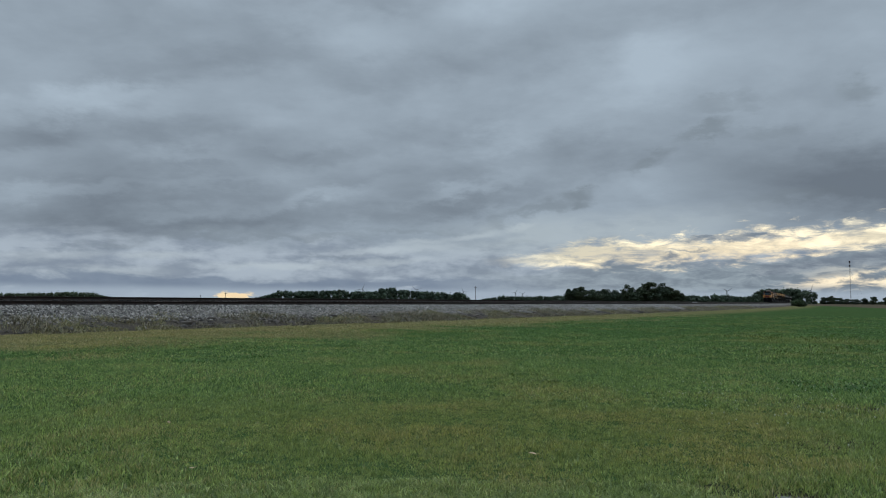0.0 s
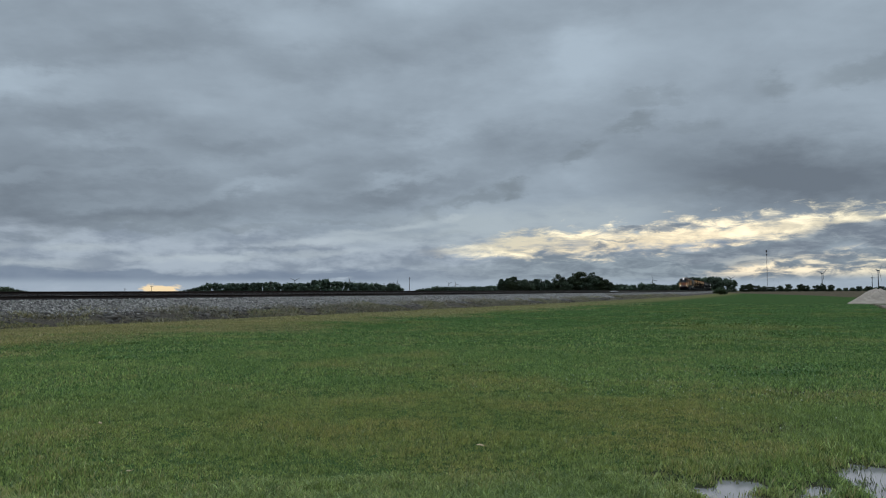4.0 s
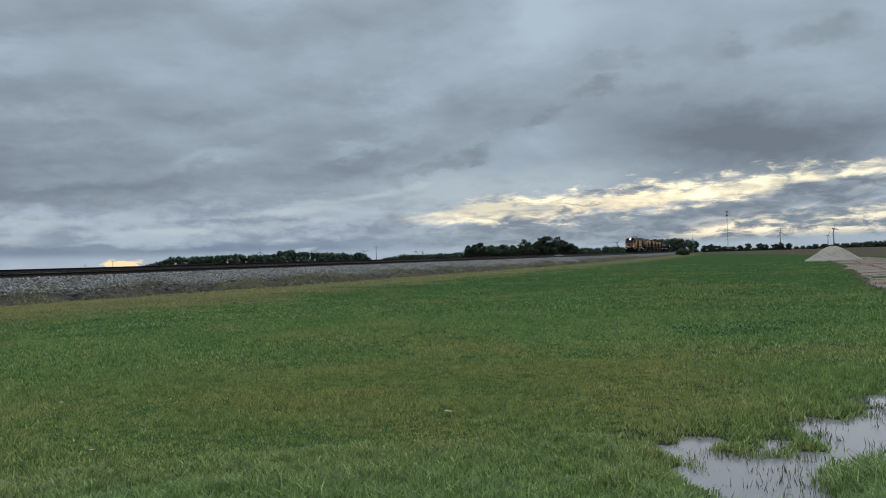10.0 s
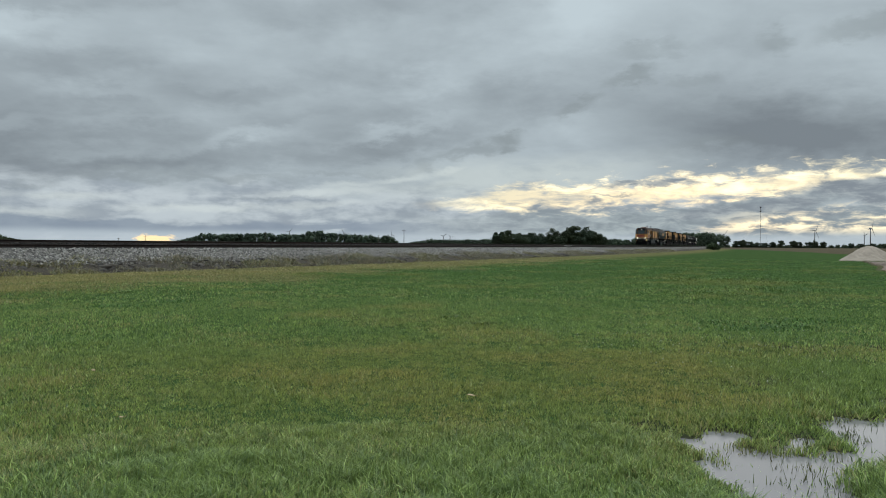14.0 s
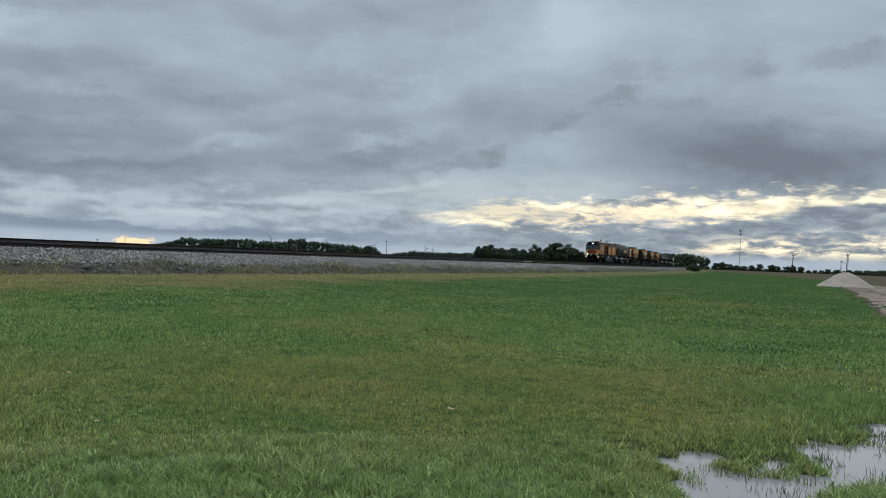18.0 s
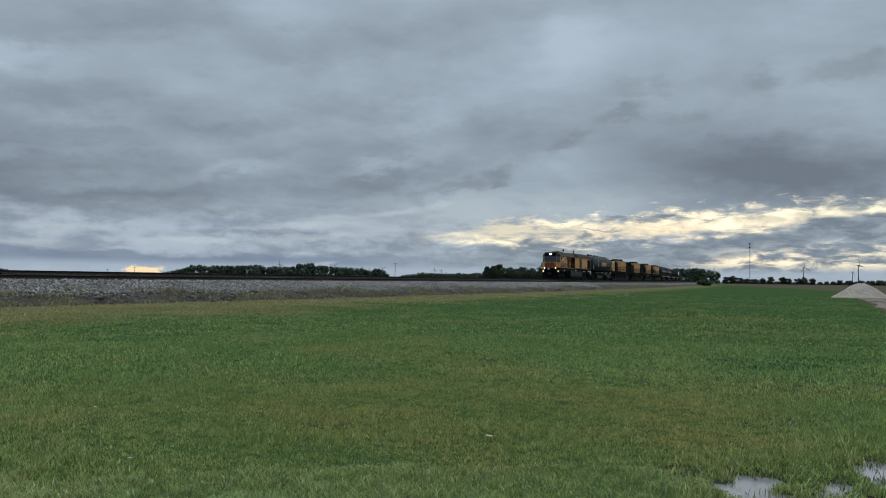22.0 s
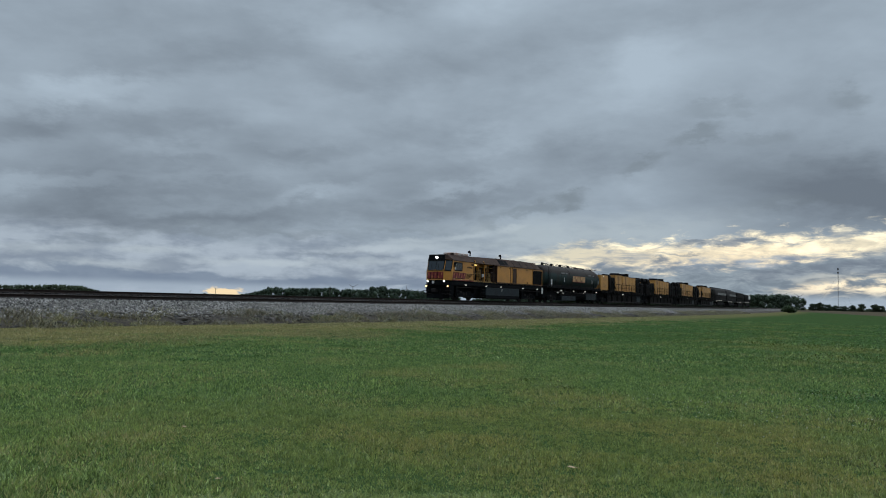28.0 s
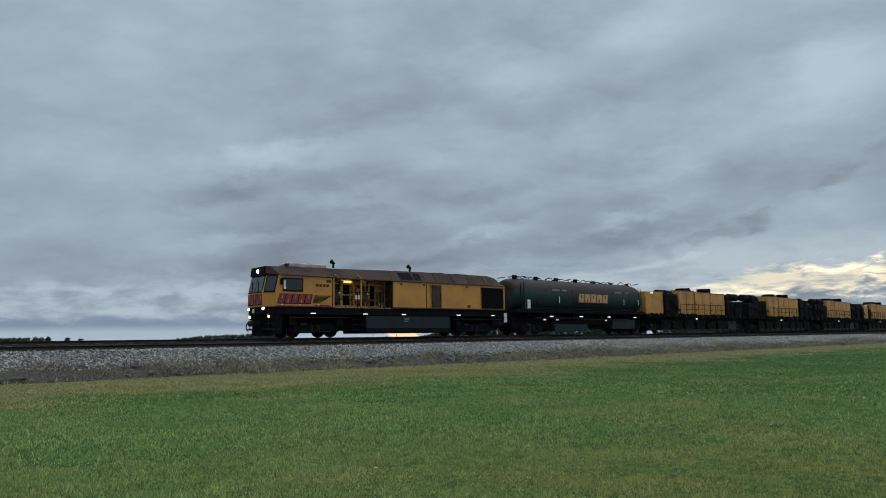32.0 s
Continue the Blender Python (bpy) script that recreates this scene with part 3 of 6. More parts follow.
def box(bm, x0, x1, y0, y1, z0, z1, bevel=0.0):
    m = Matrix.LocRotScale(((x0 + x1) / 2, (y0 + y1) / 2, (z0 + z1) / 2), None, (x1 - x0, y1 - y0, z1 - z0))
    g = bmesh.ops.create_cube(bm, size=1.0, matrix=m)
    if bevel:
        e = list({e for v in g["verts"] for e in v.link_edges})
        bmesh.ops.bevel(bm, geom=e, offset=bevel, segments=2, affect="EDGES", profile=0.5)
    return bm


def rod(bm, a, b, r, n=8, r2=None):
    a, b = Vector(a), Vector(b)
    d = b - a
    m = Matrix.Translation((a + b) / 2) @ d.to_track_quat("Z", "Y").to_matrix().to_4x4()
    bmesh.ops.create_cone(bm, cap_ends=True, segments=n, radius1=r, radius2=r if r2 is None else r2, depth=d.length, matrix=m)
    return bm


def loft(bm, rings, close=True, caps=True):
    """Skin through rings of points."""
    vs = [[bm.verts.new(p) for p in r] for r in rings]
    n = len(vs[0])
    for a, b in zip(vs, vs[1:]):
        for i in range(n if close else n - 1):
            j = (i + 1) % n
            bm.faces.new((a[i], a[j], b[j], b[i]))
    if caps:
        bm.faces.new(vs[0][::-1]), bm.faces.new(vs[-1])
    return bm


def prism(bm, outline, x0, x1):
    """Outline in (y, z), drawn out along x."""
    return loft(bm, [[(x0, y, z) for y, z in outline], [(x1, y, z) for y, z in outline]])


def empty(name, m, label, category, group=""):
    ob = new(name)
    ob.empty_display_size = 0.5
    ob.matrix_basis = m
    return tagged(ob, label, category, group)


# ---- ground ----
def make_ground():
    radii = np.unique(np.r_[0.004, np.arange(0.5, 3, 0.25), np.arange(3, 9, 0.06), np.geomspace(9, 60, 90), np.geomspace(60, 4700, 90)])
    az = np.radians(np.r_[np.arange(-60, 62, 0.8), np.arange(62, 300, 7.0)])
    rr, aa = np.meshgrid(radii, az, indexing="ij")
    x, y = (rr * np.sin(aa)).ravel(), (rr * np.cos(aa)).ravel()
    z = ground_z(x, y)
    n, c = len(az), len(radii)
    i = np.arange(c - 1)[:, None] * n
    j = np.arange(n)[None, :]
    q = np.stack([i + j, i + (j + 1) % n, i + n + (j + 1) % n, i + n + j], -1).reshape(-1, 4)
    me = mesh_from("ground", np.stack([x, y, z], 1), q[:, ::-1].copy(), MAT_GROUND, True)
    off, ss = track_offset(x, y)
    # ploughed field beyond the lawn
    r, a = np.hypot(x, y), np.degrees(np.arctan2(x, y))
    edge = np.interp(a, [20, 25, 28.5, 33, 38, 50, 90], [420, 330, 235, 150, 105, 75, 60])
    field = np.clip((r - edge) / (edge * 0.03), 0, 1) * (a > 18) * (off < -12)
    wet = np.clip(puddle(x, y) * 6 + 1.0, 0, 1)
    for mx, my, mr in MUD:
        wet = np.maximum(wet, np.clip(1.6 - np.hypot((x - mx) * 0.8, (y - my) * 1.25) / mr, 0, 1) * 0.9)
    for key, vals in (("track_offset", off), ("field", field), ("wet", wet)):
        at = me.attributes.new(key, "FLOAT", "POINT")
        at.data.foreach_set("value", vals.astype(np.float32))
    return tagged(new("ground", me), "mown green lawn with dry yellow patches, ploughed field beyond", "ground", kind="structure")


make_ground()


def make_puddle():
    xs, ys = np.arange(1.8, 8.1, 0.3), np.arange(3.4, 8.3, 0.3)
    v = [(x, y, -0.004) for y in ys for x in xs]
    n = len(xs)
    f = [(j * n + i, j * n + i + 1, (j + 1) * n + i + 1, (j + 1) * n + i) for j in range(len(ys) - 1) for i in range(n - 1)]
    ob = new("water", mesh_from("water", v, f, MAT_WATER))
    return tagged(ob, "still rain puddle reflecting grey sky in the grass", "puddle", kind="structure")


make_puddle()


# ---- track bed and tracks ----
def make_bed():
    """The ballast bank that carries both tracks."""
    prof = [(-11.0, -0.05), (-9.6, 0.35), (-8.3, 0.62), (-7.9, 0.70), (-6.2, 1.13), (-5.7, 1.19), (-2.9, 1.19), (-2.2, 1.26), (-1.6, 1.41), (1.6, 1.41), (2.4, 1.36), (4.2, 0.6), (7.0, -0.05)]
    ss = np.r_[np.arange(-150, 120, 1.0), np.arange(120, 1390, 8.0)]
    v = []
    for s in ss:
        for k, (o, z) in enumerate(prof):
            x, y, h = on_track(s, o)
            wob = 0.10 * (hash_noise(s, o * 3.1, 0.7, 11) - 0.5) if 0 < k < len(prof) - 1 else 0
            v.append((x, y, z + wob * (0.3 if 4 < k < 10 else 1)))
    n = len(prof)
    i, j = np.meshgrid(np.arange(len(ss) - 1), np.arange(n - 1), indexing="ij")
    f = np.stack([i * n + j, i * n + j + 1, (i + 1) * n + j + 1, (i + 1) * n + j], -1).reshape(-1, 4)
    me = mesh_from("railway_bank", np.array(v), f, MAT_BALLAST)
    at = me.attributes.new("track_offset", "FLOAT", "POINT")
    at.data.foreach_set("value", np.tile([o for o, _ in prof], len(ss)).astype(np.float32))
    ob = new("railway_bank", me)
    return tagged(ob, "pale grey ballast bank carrying two railway tracks", "embankment", kind="structure")


make_bed()

RAIL = [(-0.075, 0), (0.075, 0), (0.075, 0.02), (0.012, 0.045), (0.012, 0.13), (0.036, 0.145), (0.036, 0.18), (-0.036, 0.18), (-0.036, 0.145), (-0.012, 0.13), (-0.012, 0.045), (-0.075, 0.02)]


def make_track(name, label, centre, top):
    root = tagged(new(name), label, "railway track", kind="structure")
    ss = np.r_[np.arange(-150, 160, 2.0), np.arange(160, 1390, 12.0)]
    for side in (-0.7535, 0.7535):
        v = []
        for s in ss:
            for o, z in RAIL:
                x, y, h = on_track(s, centre + side + o)
                v.append((x, y, top - 0.18 + z))
        n = len(RAIL)
        i, j = np.meshgrid(np.arange(len(ss) - 1), np.arange(n), indexing="ij")
        f = np.stack([i * n + j, i * n + (j + 1) % n, (i + 1) * n + (j + 1) % n, (i + 1) * n + j], -1).reshape(-1, 4)
        ob = new("rail", mesh_from("rail", np.array(v), f, MAT_RUST))
        ob.parent = root
    tie = box(bmesh.new(), -0.115, 0.115, -1.3, 1.3, -0.17, 0.0, 0.012)
    me = bpy.data.meshes.new("tie")
    tie.to_mesh(me)
    tie.free()
    me.materials.append(MAT_TIE)
    for i in range(220):
        s = -42 + i * 0.53
        x, y, h = on_track(s, centre)
        ob = new("tie", me)
        ob.parent = root
        ob.matrix_basis = pose(x, y, top - 0.17 + 0.012 * math.sin(i * 2.7), 0, 0, 90 - math.degrees(h) + 1.2 * math.sin(i * 5.1))
    return root


make_track("main_track", "dark steel main-line track on wooden ties", 0.0, RAIL_MAIN)
make_track("siding_track", "rusty siding track on wooden ties nearer the lawn", -GAP, RAIL_SIDING)


# ---- distance: woods, trees, mast, turbines ----
def leaf_cloud(clumps, per, size, rng, flat=0.75):
    """Many small leaf triangles on uneven clumps; clumps are rows of x, y, z, radius."""
    cl = np.repeat(np.asarray(clumps, float), per, axis=0)
    n = len(cl)
    d = rng.normal(size=(n, 3))
    d /= np.linalg.norm(d, axis=1)[:, None]
    c = cl[:, :3] + d * cl[:, 3:4] * np.array([1, 1, flat]) * rng.uniform(0.6, 1.14, (n, 1))
    a, b = rng.normal(size=(n, 3)), rng.normal(size=(n, 3))
    sz = size * rng.uniform(0.5, 1.3, (n, 1))
    v = np.stack([c + a * sz * 0.6, c + b * sz * 0.6, c - (a + b) * sz * 0.4], 1).reshape(-1, 3)
    return v, np.arange(3 * n).reshape(-1, 3)


def lumps(clumps, rng, fill=0.78):
    """Uneven inner masses that close a crown behind its outer leaves."""
    cl = np.asarray(clumps, float)
    ring = [(math.cos(a) * math.cos(e), math.sin(a) * math.cos(e), math.sin(e)) for e in (-0.7, 0.0, 0.7) for a in np.arange(6) * 1.0472]
    unit = np.array([(0, 0, -1)] + ring + [(0, 0, 1)])
    tri = [(0, 1 + (i + 1) % 6, 1 + i) for i in range(6)] + [(19, 13 + i, 13 + (i + 1) % 6) for i in range(6)]
    for j in (1, 7):
        for i in range(6):
            k = (i + 1) % 6
            tri += [(j + i, j + k, j + 6 + k), (j + i, j + 6 + k, j + 6 + i)]
    n = len(cl)
    v = cl[:, None, :3] + unit[None] * cl[:, None, 3:4] * fill * rng.uniform(0.75, 1.1, (n, 20, 1))
    f = (np.arange(n)[:, None, None] * 20 + np.array(tri)[None]).reshape(-1, 3)
    return v.reshape(-1, 3), f


def tree_kind(height, width, seed, leaves=5000, size=0.42, low=0.18):
    """A broadleaf tree about its foot: trunk with limbs, and a crown of leaves."""
    rng = np.random.RandomState(seed)
    root = empty("tree", Matrix(), "dark green broadleaf tree at the far field edge", "tree", "trees at the field edge")
    bm = bmesh.new()
    rod(bm, (0, 0, -0.5), (0.1, 0, height * 0.45), 0.030 * height, 7, 0.016 * height)
    tips = []
    for i in range(7):
        a, h0 = i * 2.4 + rng.uniform(0, 1), height * rng.uniform(0.22, 0.45)
        r, up = width * rng.uniform(0.25, 0.42), height * rng.uniform(0.15, 0.4)
        tip = (r * math.cos(a), r * math.sin(a), h0 + up)
        rod(bm, (0.05, 0, h0), tip, 0.011 * height, 5, 0.004 * height)
        tips.append(tip)
    part("trunk", bm, MAT_BARK, root)
    clumps = [(*t, width * rng.uniform(0.14, 0.22)) for t in tips]
    for i in range(16):
        z = rng.uniform(low, 0.92)
        r = width * 0.5 * math.sin(math.pi * min(max((z - low + 0.08) / (1.08 - low), 0.05), 1)) ** 0.6 * rng.uniform(0.35, 0.85)
        a = rng.uniform(0, 6.28)
        clumps.append((r * math.cos(a), r * math.sin(a), z * height, width * rng.uniform(0.12, 0.24)))
    v, f = leaf_cloud(clumps, leaves // len(clumps), size, rng)
    v2, f2 = lumps(clumps, rng, 0.45)
    v, f = np.concatenate([v, v2]), np.concatenate([f, f2 + len(v)])
    ob = new("crown", mesh_from("crown", v, f, MAT_LEAF))
    ob.parent = root
    return root


def place(az, dist):
    x, y = dist * math.sin(radians(az)), dist * math.cos(radians(az))
    return x, y, float(ground_z(x, y, False))


KINDS = [tree_kind(11, 9, 1, 5000, 0.42, 0.08), tree_kind(13, 10, 2, 6000), tree_kind(10, 11, 3), tree_kind(8.5, 7, 4, 3500, 0.4, 0.04), tree_kind(12, 7.5, 5)]


def plant(kind, az, dist, height, wide=1.0, turn=0.0, label=""):
    x, y, z = place(az, dist)
    k = height / (11, 13, 10, 8.5, 12)[kind]
    t = copy_thing(KINDS[kind], pose(x, y, z - 0.2, 0, 0, turn))
    t.scale = (k * wide, k * wide, k)
    if label:
        t["label"] = label
    return t


def wood(name, label, spans, seed, per=150, size=0.42):
    """A far wood in one piece. spans: rows of azimuth from, to, distance, top elevation from, to (degrees)."""
    rng = np.random.RandomState(seed)
    clumps = []
    for a0, a1, dist, e0, e1 in spans:
        n = max(int(abs(a1 - a0) * dist * 0.0175 / 2.6), 3)
        for i in range(n):
            k = (i + rng.uniform(0, 1)) / n
            az, d = a0 + (a1 - a0) * k, dist * rng.uniform(1.0, 1.05)
            full = 1.6 + d * math.tan(radians(e0 + (e1 - e0) * k))
            top = full * (0.76 + 0.29 * float(hash_noise(az * 1.4, dist, 1.0, 71))) * rng.uniform(0.94, 1.04)
            x, y, z = place(az, d)
            w = min(rng.uniform(1.6, 4.2), top * 0.42)
            # a rounded crown with shoulders, then the understorey down to the ground
            clumps.append((x, y, z + top - w * 0.8, w))
            for q in range(3):
                clumps.append((x + rng.uniform(-1.3, 1.3) * w, y + rng.uniform(-2, 2), z + top - w * rng.uniform(1.1, 1.8), w * rng.uniform(0.6, 0.85)))
            for h in np.arange(top - w * 2.0, -w * 0.3, -w * 0.7):
                clumps.append((x + rng.uniform(-2, 2), y + rng.uniform(-3, 3), h + z, w * rng.uniform(0.85, 1.15)))
            clumps.append((x, y, z + 0.6, max(w * 0.95, 2.0)))
    v, f = leaf_cloud(clumps, per, size, rng, 0.85)
    v2, f2 = lumps(clumps, rng, 0.74)
    v, f = np.concatenate([v, v2]), np.concatenate([f, f2 + len(v)])
    return tagged(new(name, mesh_from(name, v, f, MAT_LEAF)), label, "wood", kind="stuff")


wood("far_wood", "dense dark green wood along the horizon beyond the tracks",
     [(-16.2, -14.3, 780, 0.10, 0.62), (-14.3, -9, 780, 0.68, 0.75), (-9, -6.6, 780, 0.72, 0.85), (-6.6, -5.2, 770, 0.9, 0.98), (-5.2, -2.5, 780, 0.82, 0.72), (-2.5, 0.3, 780, 0.72, 0.6)], 21)
wood("low_far_wood", "low dark wood on the horizon", [(1.7, 3.0, 900, 0.15, 0.38), (3.0, 8.6, 900, 0.42, 0.42), (8.2, 16.9, 535, 0.50, 0.55), (16.4, 21.5, 760, 0.60, 0.52), (21.3, 22.3, 640, 0.55, 0.85)], 22)
wood("dense_wood", "dense rounded dark wood behind the curve of the track", [(21.9, 24.8, 620, 1.02, 1.06), (24.6, 25.7, 600, 1.05, 0.75)], 23)
wood("horizon_wood", "distant wood on the open horizon", [(-46, -43.2, 900, 0.30, 0.33), (-34.6, -33, 900, 0.1, 0.3), (-33, -27.2, 900, 0.32, 0.47), (-27.4, -26.0, 900, 0.45, 0.05), (26.0, 29.5, 720, 0.13, 0.09), (29.5, 32.2, 720, 0.08, 0.08), (32.2, 35.2, 760, 0.10, 0.16), (35.2, 36.6, 900, 0.25, 0.3), (36.6, 41, 880, 0.36, 0.55), (41, 60, 880, 0.5, 0.4)], 24, 80, 0.5)

# the tall clump beyond the tracks
for kd, az, d, h, w, tr in ((0, 8.5, 520, 10.2, 1.0, 0), (4, 9.3, 515, 11.4, 1.1, 40), (3, 10.1, 525, 10.6, 1.3, 80), (0, 10.9, 520, 10.0, 1.1, 130), (2, 11.7, 515, 9.0, 1.1, 200), (3, 12.2, 520, 8.0, 1.2, 20),
                            (1, 12.9, 500, 12.4, 1.0, 10), (1, 13.9, 505, 13.0, 0.95, 100), (4, 14.6, 500, 14.2, 1.2, 160), (1, 15.4, 500, 13.4, 1.05, 220), (0, 16.2, 505, 10.5, 1.1, 300), (3, 13.4, 495, 8.0, 1.3, 70), (3, 16.7, 510, 8.0, 1.2, 70),
                            (3, 14.9, 490, 7.5, 1.4, 250), (2, 10.5, 510, 8.4, 1.2, 5)):
    plant(kd, az, d, h, w, tr)
# small separate trees beside the ploughed field
for kd, az, d, h, w, tr in ((3, 26.3, 640, 6.3, 1.3, 0), (0, 26.7, 640, 6.8, 1.2, 50), (3, 27.2, 650, 5.8, 1.4, 90), (0, 27.7, 660, 4.8, 1.6, 10), (3, 28.2, 660, 4.8, 1.6, 60), (0, 28.7, 650, 5.2, 1.4, 200), (3, 29.25, 640, 6.8, 0.9, 30),
                            (0, 30.0, 640, 6.2, 1.3, 80), (3, 30.4, 645, 5.6, 1.2, 80), (0, 31.0, 640, 5.4, 1.3, 140), (1, 31.4, 640, 6.2, 1.2, 10), (0, 31.9, 640, 5.6, 1.2, 70), (3, 33.6, 700, 4.9, 1.2, 0), (3, 34.2, 700, 4.8, 1.2, 120), (3, 34.9, 690, 4.9, 1.3, 220),
                            (3, -40.9, 880, 4.6, 1.4, 0), (0, -41.7, 880, 5.6, 1.3, 60), (1, -42.9, 880, 6.6, 1.2, 90), (3, -18.9, 800, 2.6, 1.6, 60)):
    plant(kd, az, d, h, w, tr)
for i, (az, d) in enumerate(((9.0, 540), (14.2, 535), (11.3, 540), (12.5, 540), (15.8, 540))):
    x, y, z = place(az, d)
    KINDS[i].matrix_basis = pose(x, y, z - 0.2, 0, 0, 37 * i)


def make_bush():
    rng = np.random.RandomState(40)
    x, y, z = place(24.72, 235)
    root = empty("bush", pose(x, y, z), "rounded dark green bush at the lawn's end beside the track", "bush")
    bm = bmesh.new()
    for i in range(6):
        rod(bm, (0, 0, 0), (0.9 * math.cos(i), 0.9 * math.sin(i), 1.8), 0.07, 5, 0.02)
    part("stems", bm, MAT_BARK, root)
    cl = [(rng.uniform(-1.15, 1.15), rng.uniform(-0.8, 0.8), rng.uniform(0.4, 2.3), rng.uniform(0.55, 0.85)) for _ in range(16)] + [(0.3, 0, 2.9, 0.75), (-0.4, 0, 2.8, 0.75)]
    v, f = leaf_cloud(cl, 300, 0.15, rng, 0.9)
    ob = new("leaves", mesh_from("leaves", v, f, MAT_BUSH))
    ob.parent = root
    root.scale = (1.35, 1.35, 0.62)


make_bush()


def make_mast():
    x, y, z = place(27.87, 1850)
    root = empty("radio_mast", pose(x, y, z - 1), "tall thin guyed lattice radio mast on the horizon", "radio mast")
    for i in range(9):
        bm = bmesh.new()
        for sx, sy in ((-0.8, -0.5), (0.8, -0.5), (0, 0.9)):
            rod(bm, (sx, sy, i * 10.6), (sx, sy, i * 10.6 + 10.6), 0.15, 5)
        for j in range(5):
            zz = i * 10.6 + j * 2.1
            rod(bm, (-0.8, -0.5, zz), (0.8, -0.5, zz + 2.1), 0.1, 4), rod(bm, (0.8, -0.5, zz), (0, 0.9, zz + 2.1), 0.1, 4)
        part("lattice_section", bm, MAT_MAST, root)
    for zz in (83, 92):
        part("beacon", rod(bmesh.new(), (0, 0, zz), (0, 0, zz + 3.0), 1.7, 8), MAT_RUST, root, "dark red beacon cage")
    for a in (0.4, 2.5, 4.6):
        part("guy_wire", rod(bmesh.new(), (50 * math.cos(a), 50 * math.sin(a), 0), (0, 0, 78), 0.05, 4), MAT_MAST, root)


make_mast()

ROTORS = []


def make_turbine(az, dist, hub, blade, turn, phase):
    x, y, z = place(az, dist)
    root = empty("wind_turbine", pose(x, y, z, 0, 0, turn), "white three-bladed wind turbine on the horizon, turning", "wind turbine", "wind turbines")
    part("tower", rod(bmesh.new(), (0, 0, -1), (0, 0, hub), 2.4, 12, 1.5), MAT_TURBINE, root, smooth=True)
    part("nacelle", box(bmesh.new(), -1.7, 1.7, -4, 5, hub - 1.5, hub + 2.2, 0.5), MAT_TURBINE, root)
    bm = bmesh.new()
    rod(bm, (0, -6.5, 0), (0, -4, 0), 1.0, 10, 1.9)
    rotor = part("rotor", bm, MAT_TURBINE, root)
    for i in range(3):
        bm = bmesh.new()
        rings = []
        for k in (0.03, 0.12, 0.25, 0.5, 0.75, 1.0):
            c = blade * (0.035 if k < 0.05 else 0.085 * (1.12 - k))
            rings.append([(-c * 0.4, -5.2, k * blade), (0, -5.2 - c * 0.18, k * blade), (c * 0.7, -5.0, k * blade), (0, -5.2 + c * 0.18, k * blade)])
        b = part("blade", loft(bm, rings), MAT_TURBINE, rotor)
        b.rotation_euler = (0, radians(120 * i), 0)
    rotor.location = (0, 0, hub)
    ROTORS.append((rotor, hub, phase))


for az, el, d, turn, ph in ((31.38, 1.13, 3600, 20, 10), (34.40, 0.82, 4400, 25, 50), (34.76, 1.28, 3200, 30, 0), (-7.81, 0.85, 4200, 10, 20), (-3.6, 0.80, 4300, 5, 70), (0.15, 0.68, 4500, 0, 90),
                            (4.22, 0.62, 4500, 0, 30), (4.76, 0.55, 4500, 10, 60), (19.9, 0.80, 4300, 10, 60), (25.4, 0.85, 4300, 10, 20)):
    hub = d * math.tan(radians(el)) + 1.6
    make_turbine(az, d, hub, hub * 0.56, turn, ph)


def make_pole(az, dist, top_el):
    x, y, z = place(az, dist)
    h = dist * math.tan(radians(top_el)) + 1.6 - z
    root = empty("utility_pole", pose(x, y, z, 0, 0, 20), "weathered wooden utility pole beyond the tracks", "utility pole", "utility poles")
    part("post", rod(bmesh.new(), (0, 0, -1), (0, 0, h), 0.20, 8, 0.13), MAT_WOOD, root)
    part("crossarm", box(bmesh.new(), -1.1, 1.1, -0.08, 0.08, h - 0.8, h - 0.6), MAT_WOOD, root)
    for x0 in (-0.95, 0.0, 0.95):
        part("insulator", rod(bmesh.new(), (x0, 0, h - 0.6), (x0, 0, h - 0.35), 0.07, 6), MAT_MAST, root)


for az, d, e in ((1.12, 480, 1.12), (-18.15, 620, 0.48), (-19.95, 700, 0.28), (-0.9, 700, 0.66), (-9.6, 700, 0.75)):
    make_pole(az, d, e)


def make_gravel_pile():
    rng = np.random.RandomState(9)
    x, y, z = place(34.85, 86)
    n, m = 40, 14
    v, f = [(0, 0, 1.52)], []
    for j in range(1, m):
        r = j / (m - 1)
        for i in range(n):
            a = i * 6.2832 / n
            rr = r * 2.85 * (1 + 0.10 * math.sin(2 * a + 1) + 0.05 * math.sin(5 * a))
            h = 1.52 * (0.30 * (1 - r * r) + 0.70 * (1 - r * r * (3 - 2 * r)) ** 0.9) * (1 + 0.04 * math.sin(3 * a)) + rng.uniform(-0.03, 0.03)
            v.append((rr * math.cos(a), rr * math.sin(a), h if j < m - 1 else -0.25))
    f += [(0, 1 + i, 1 + (i + 1) % n) for i in range(n)]
    for j in range(m - 2):
        f += [(1 + j * n + i, 1 + (j + 1) * n + i, 1 + (j + 1) * n + (i + 1) % n, 1 + j * n + (i + 1) % n) for i in range(n)]
    ob = new("gravel_pile", mesh_from("gravel_pile", v, f, MAT_GRAVEL))
    ob.matrix_basis = pose(x, y, z)
    tagged(ob, "conical heap of pale crushed gravel beside the old road", "gravel pile")


make_gravel_pile()


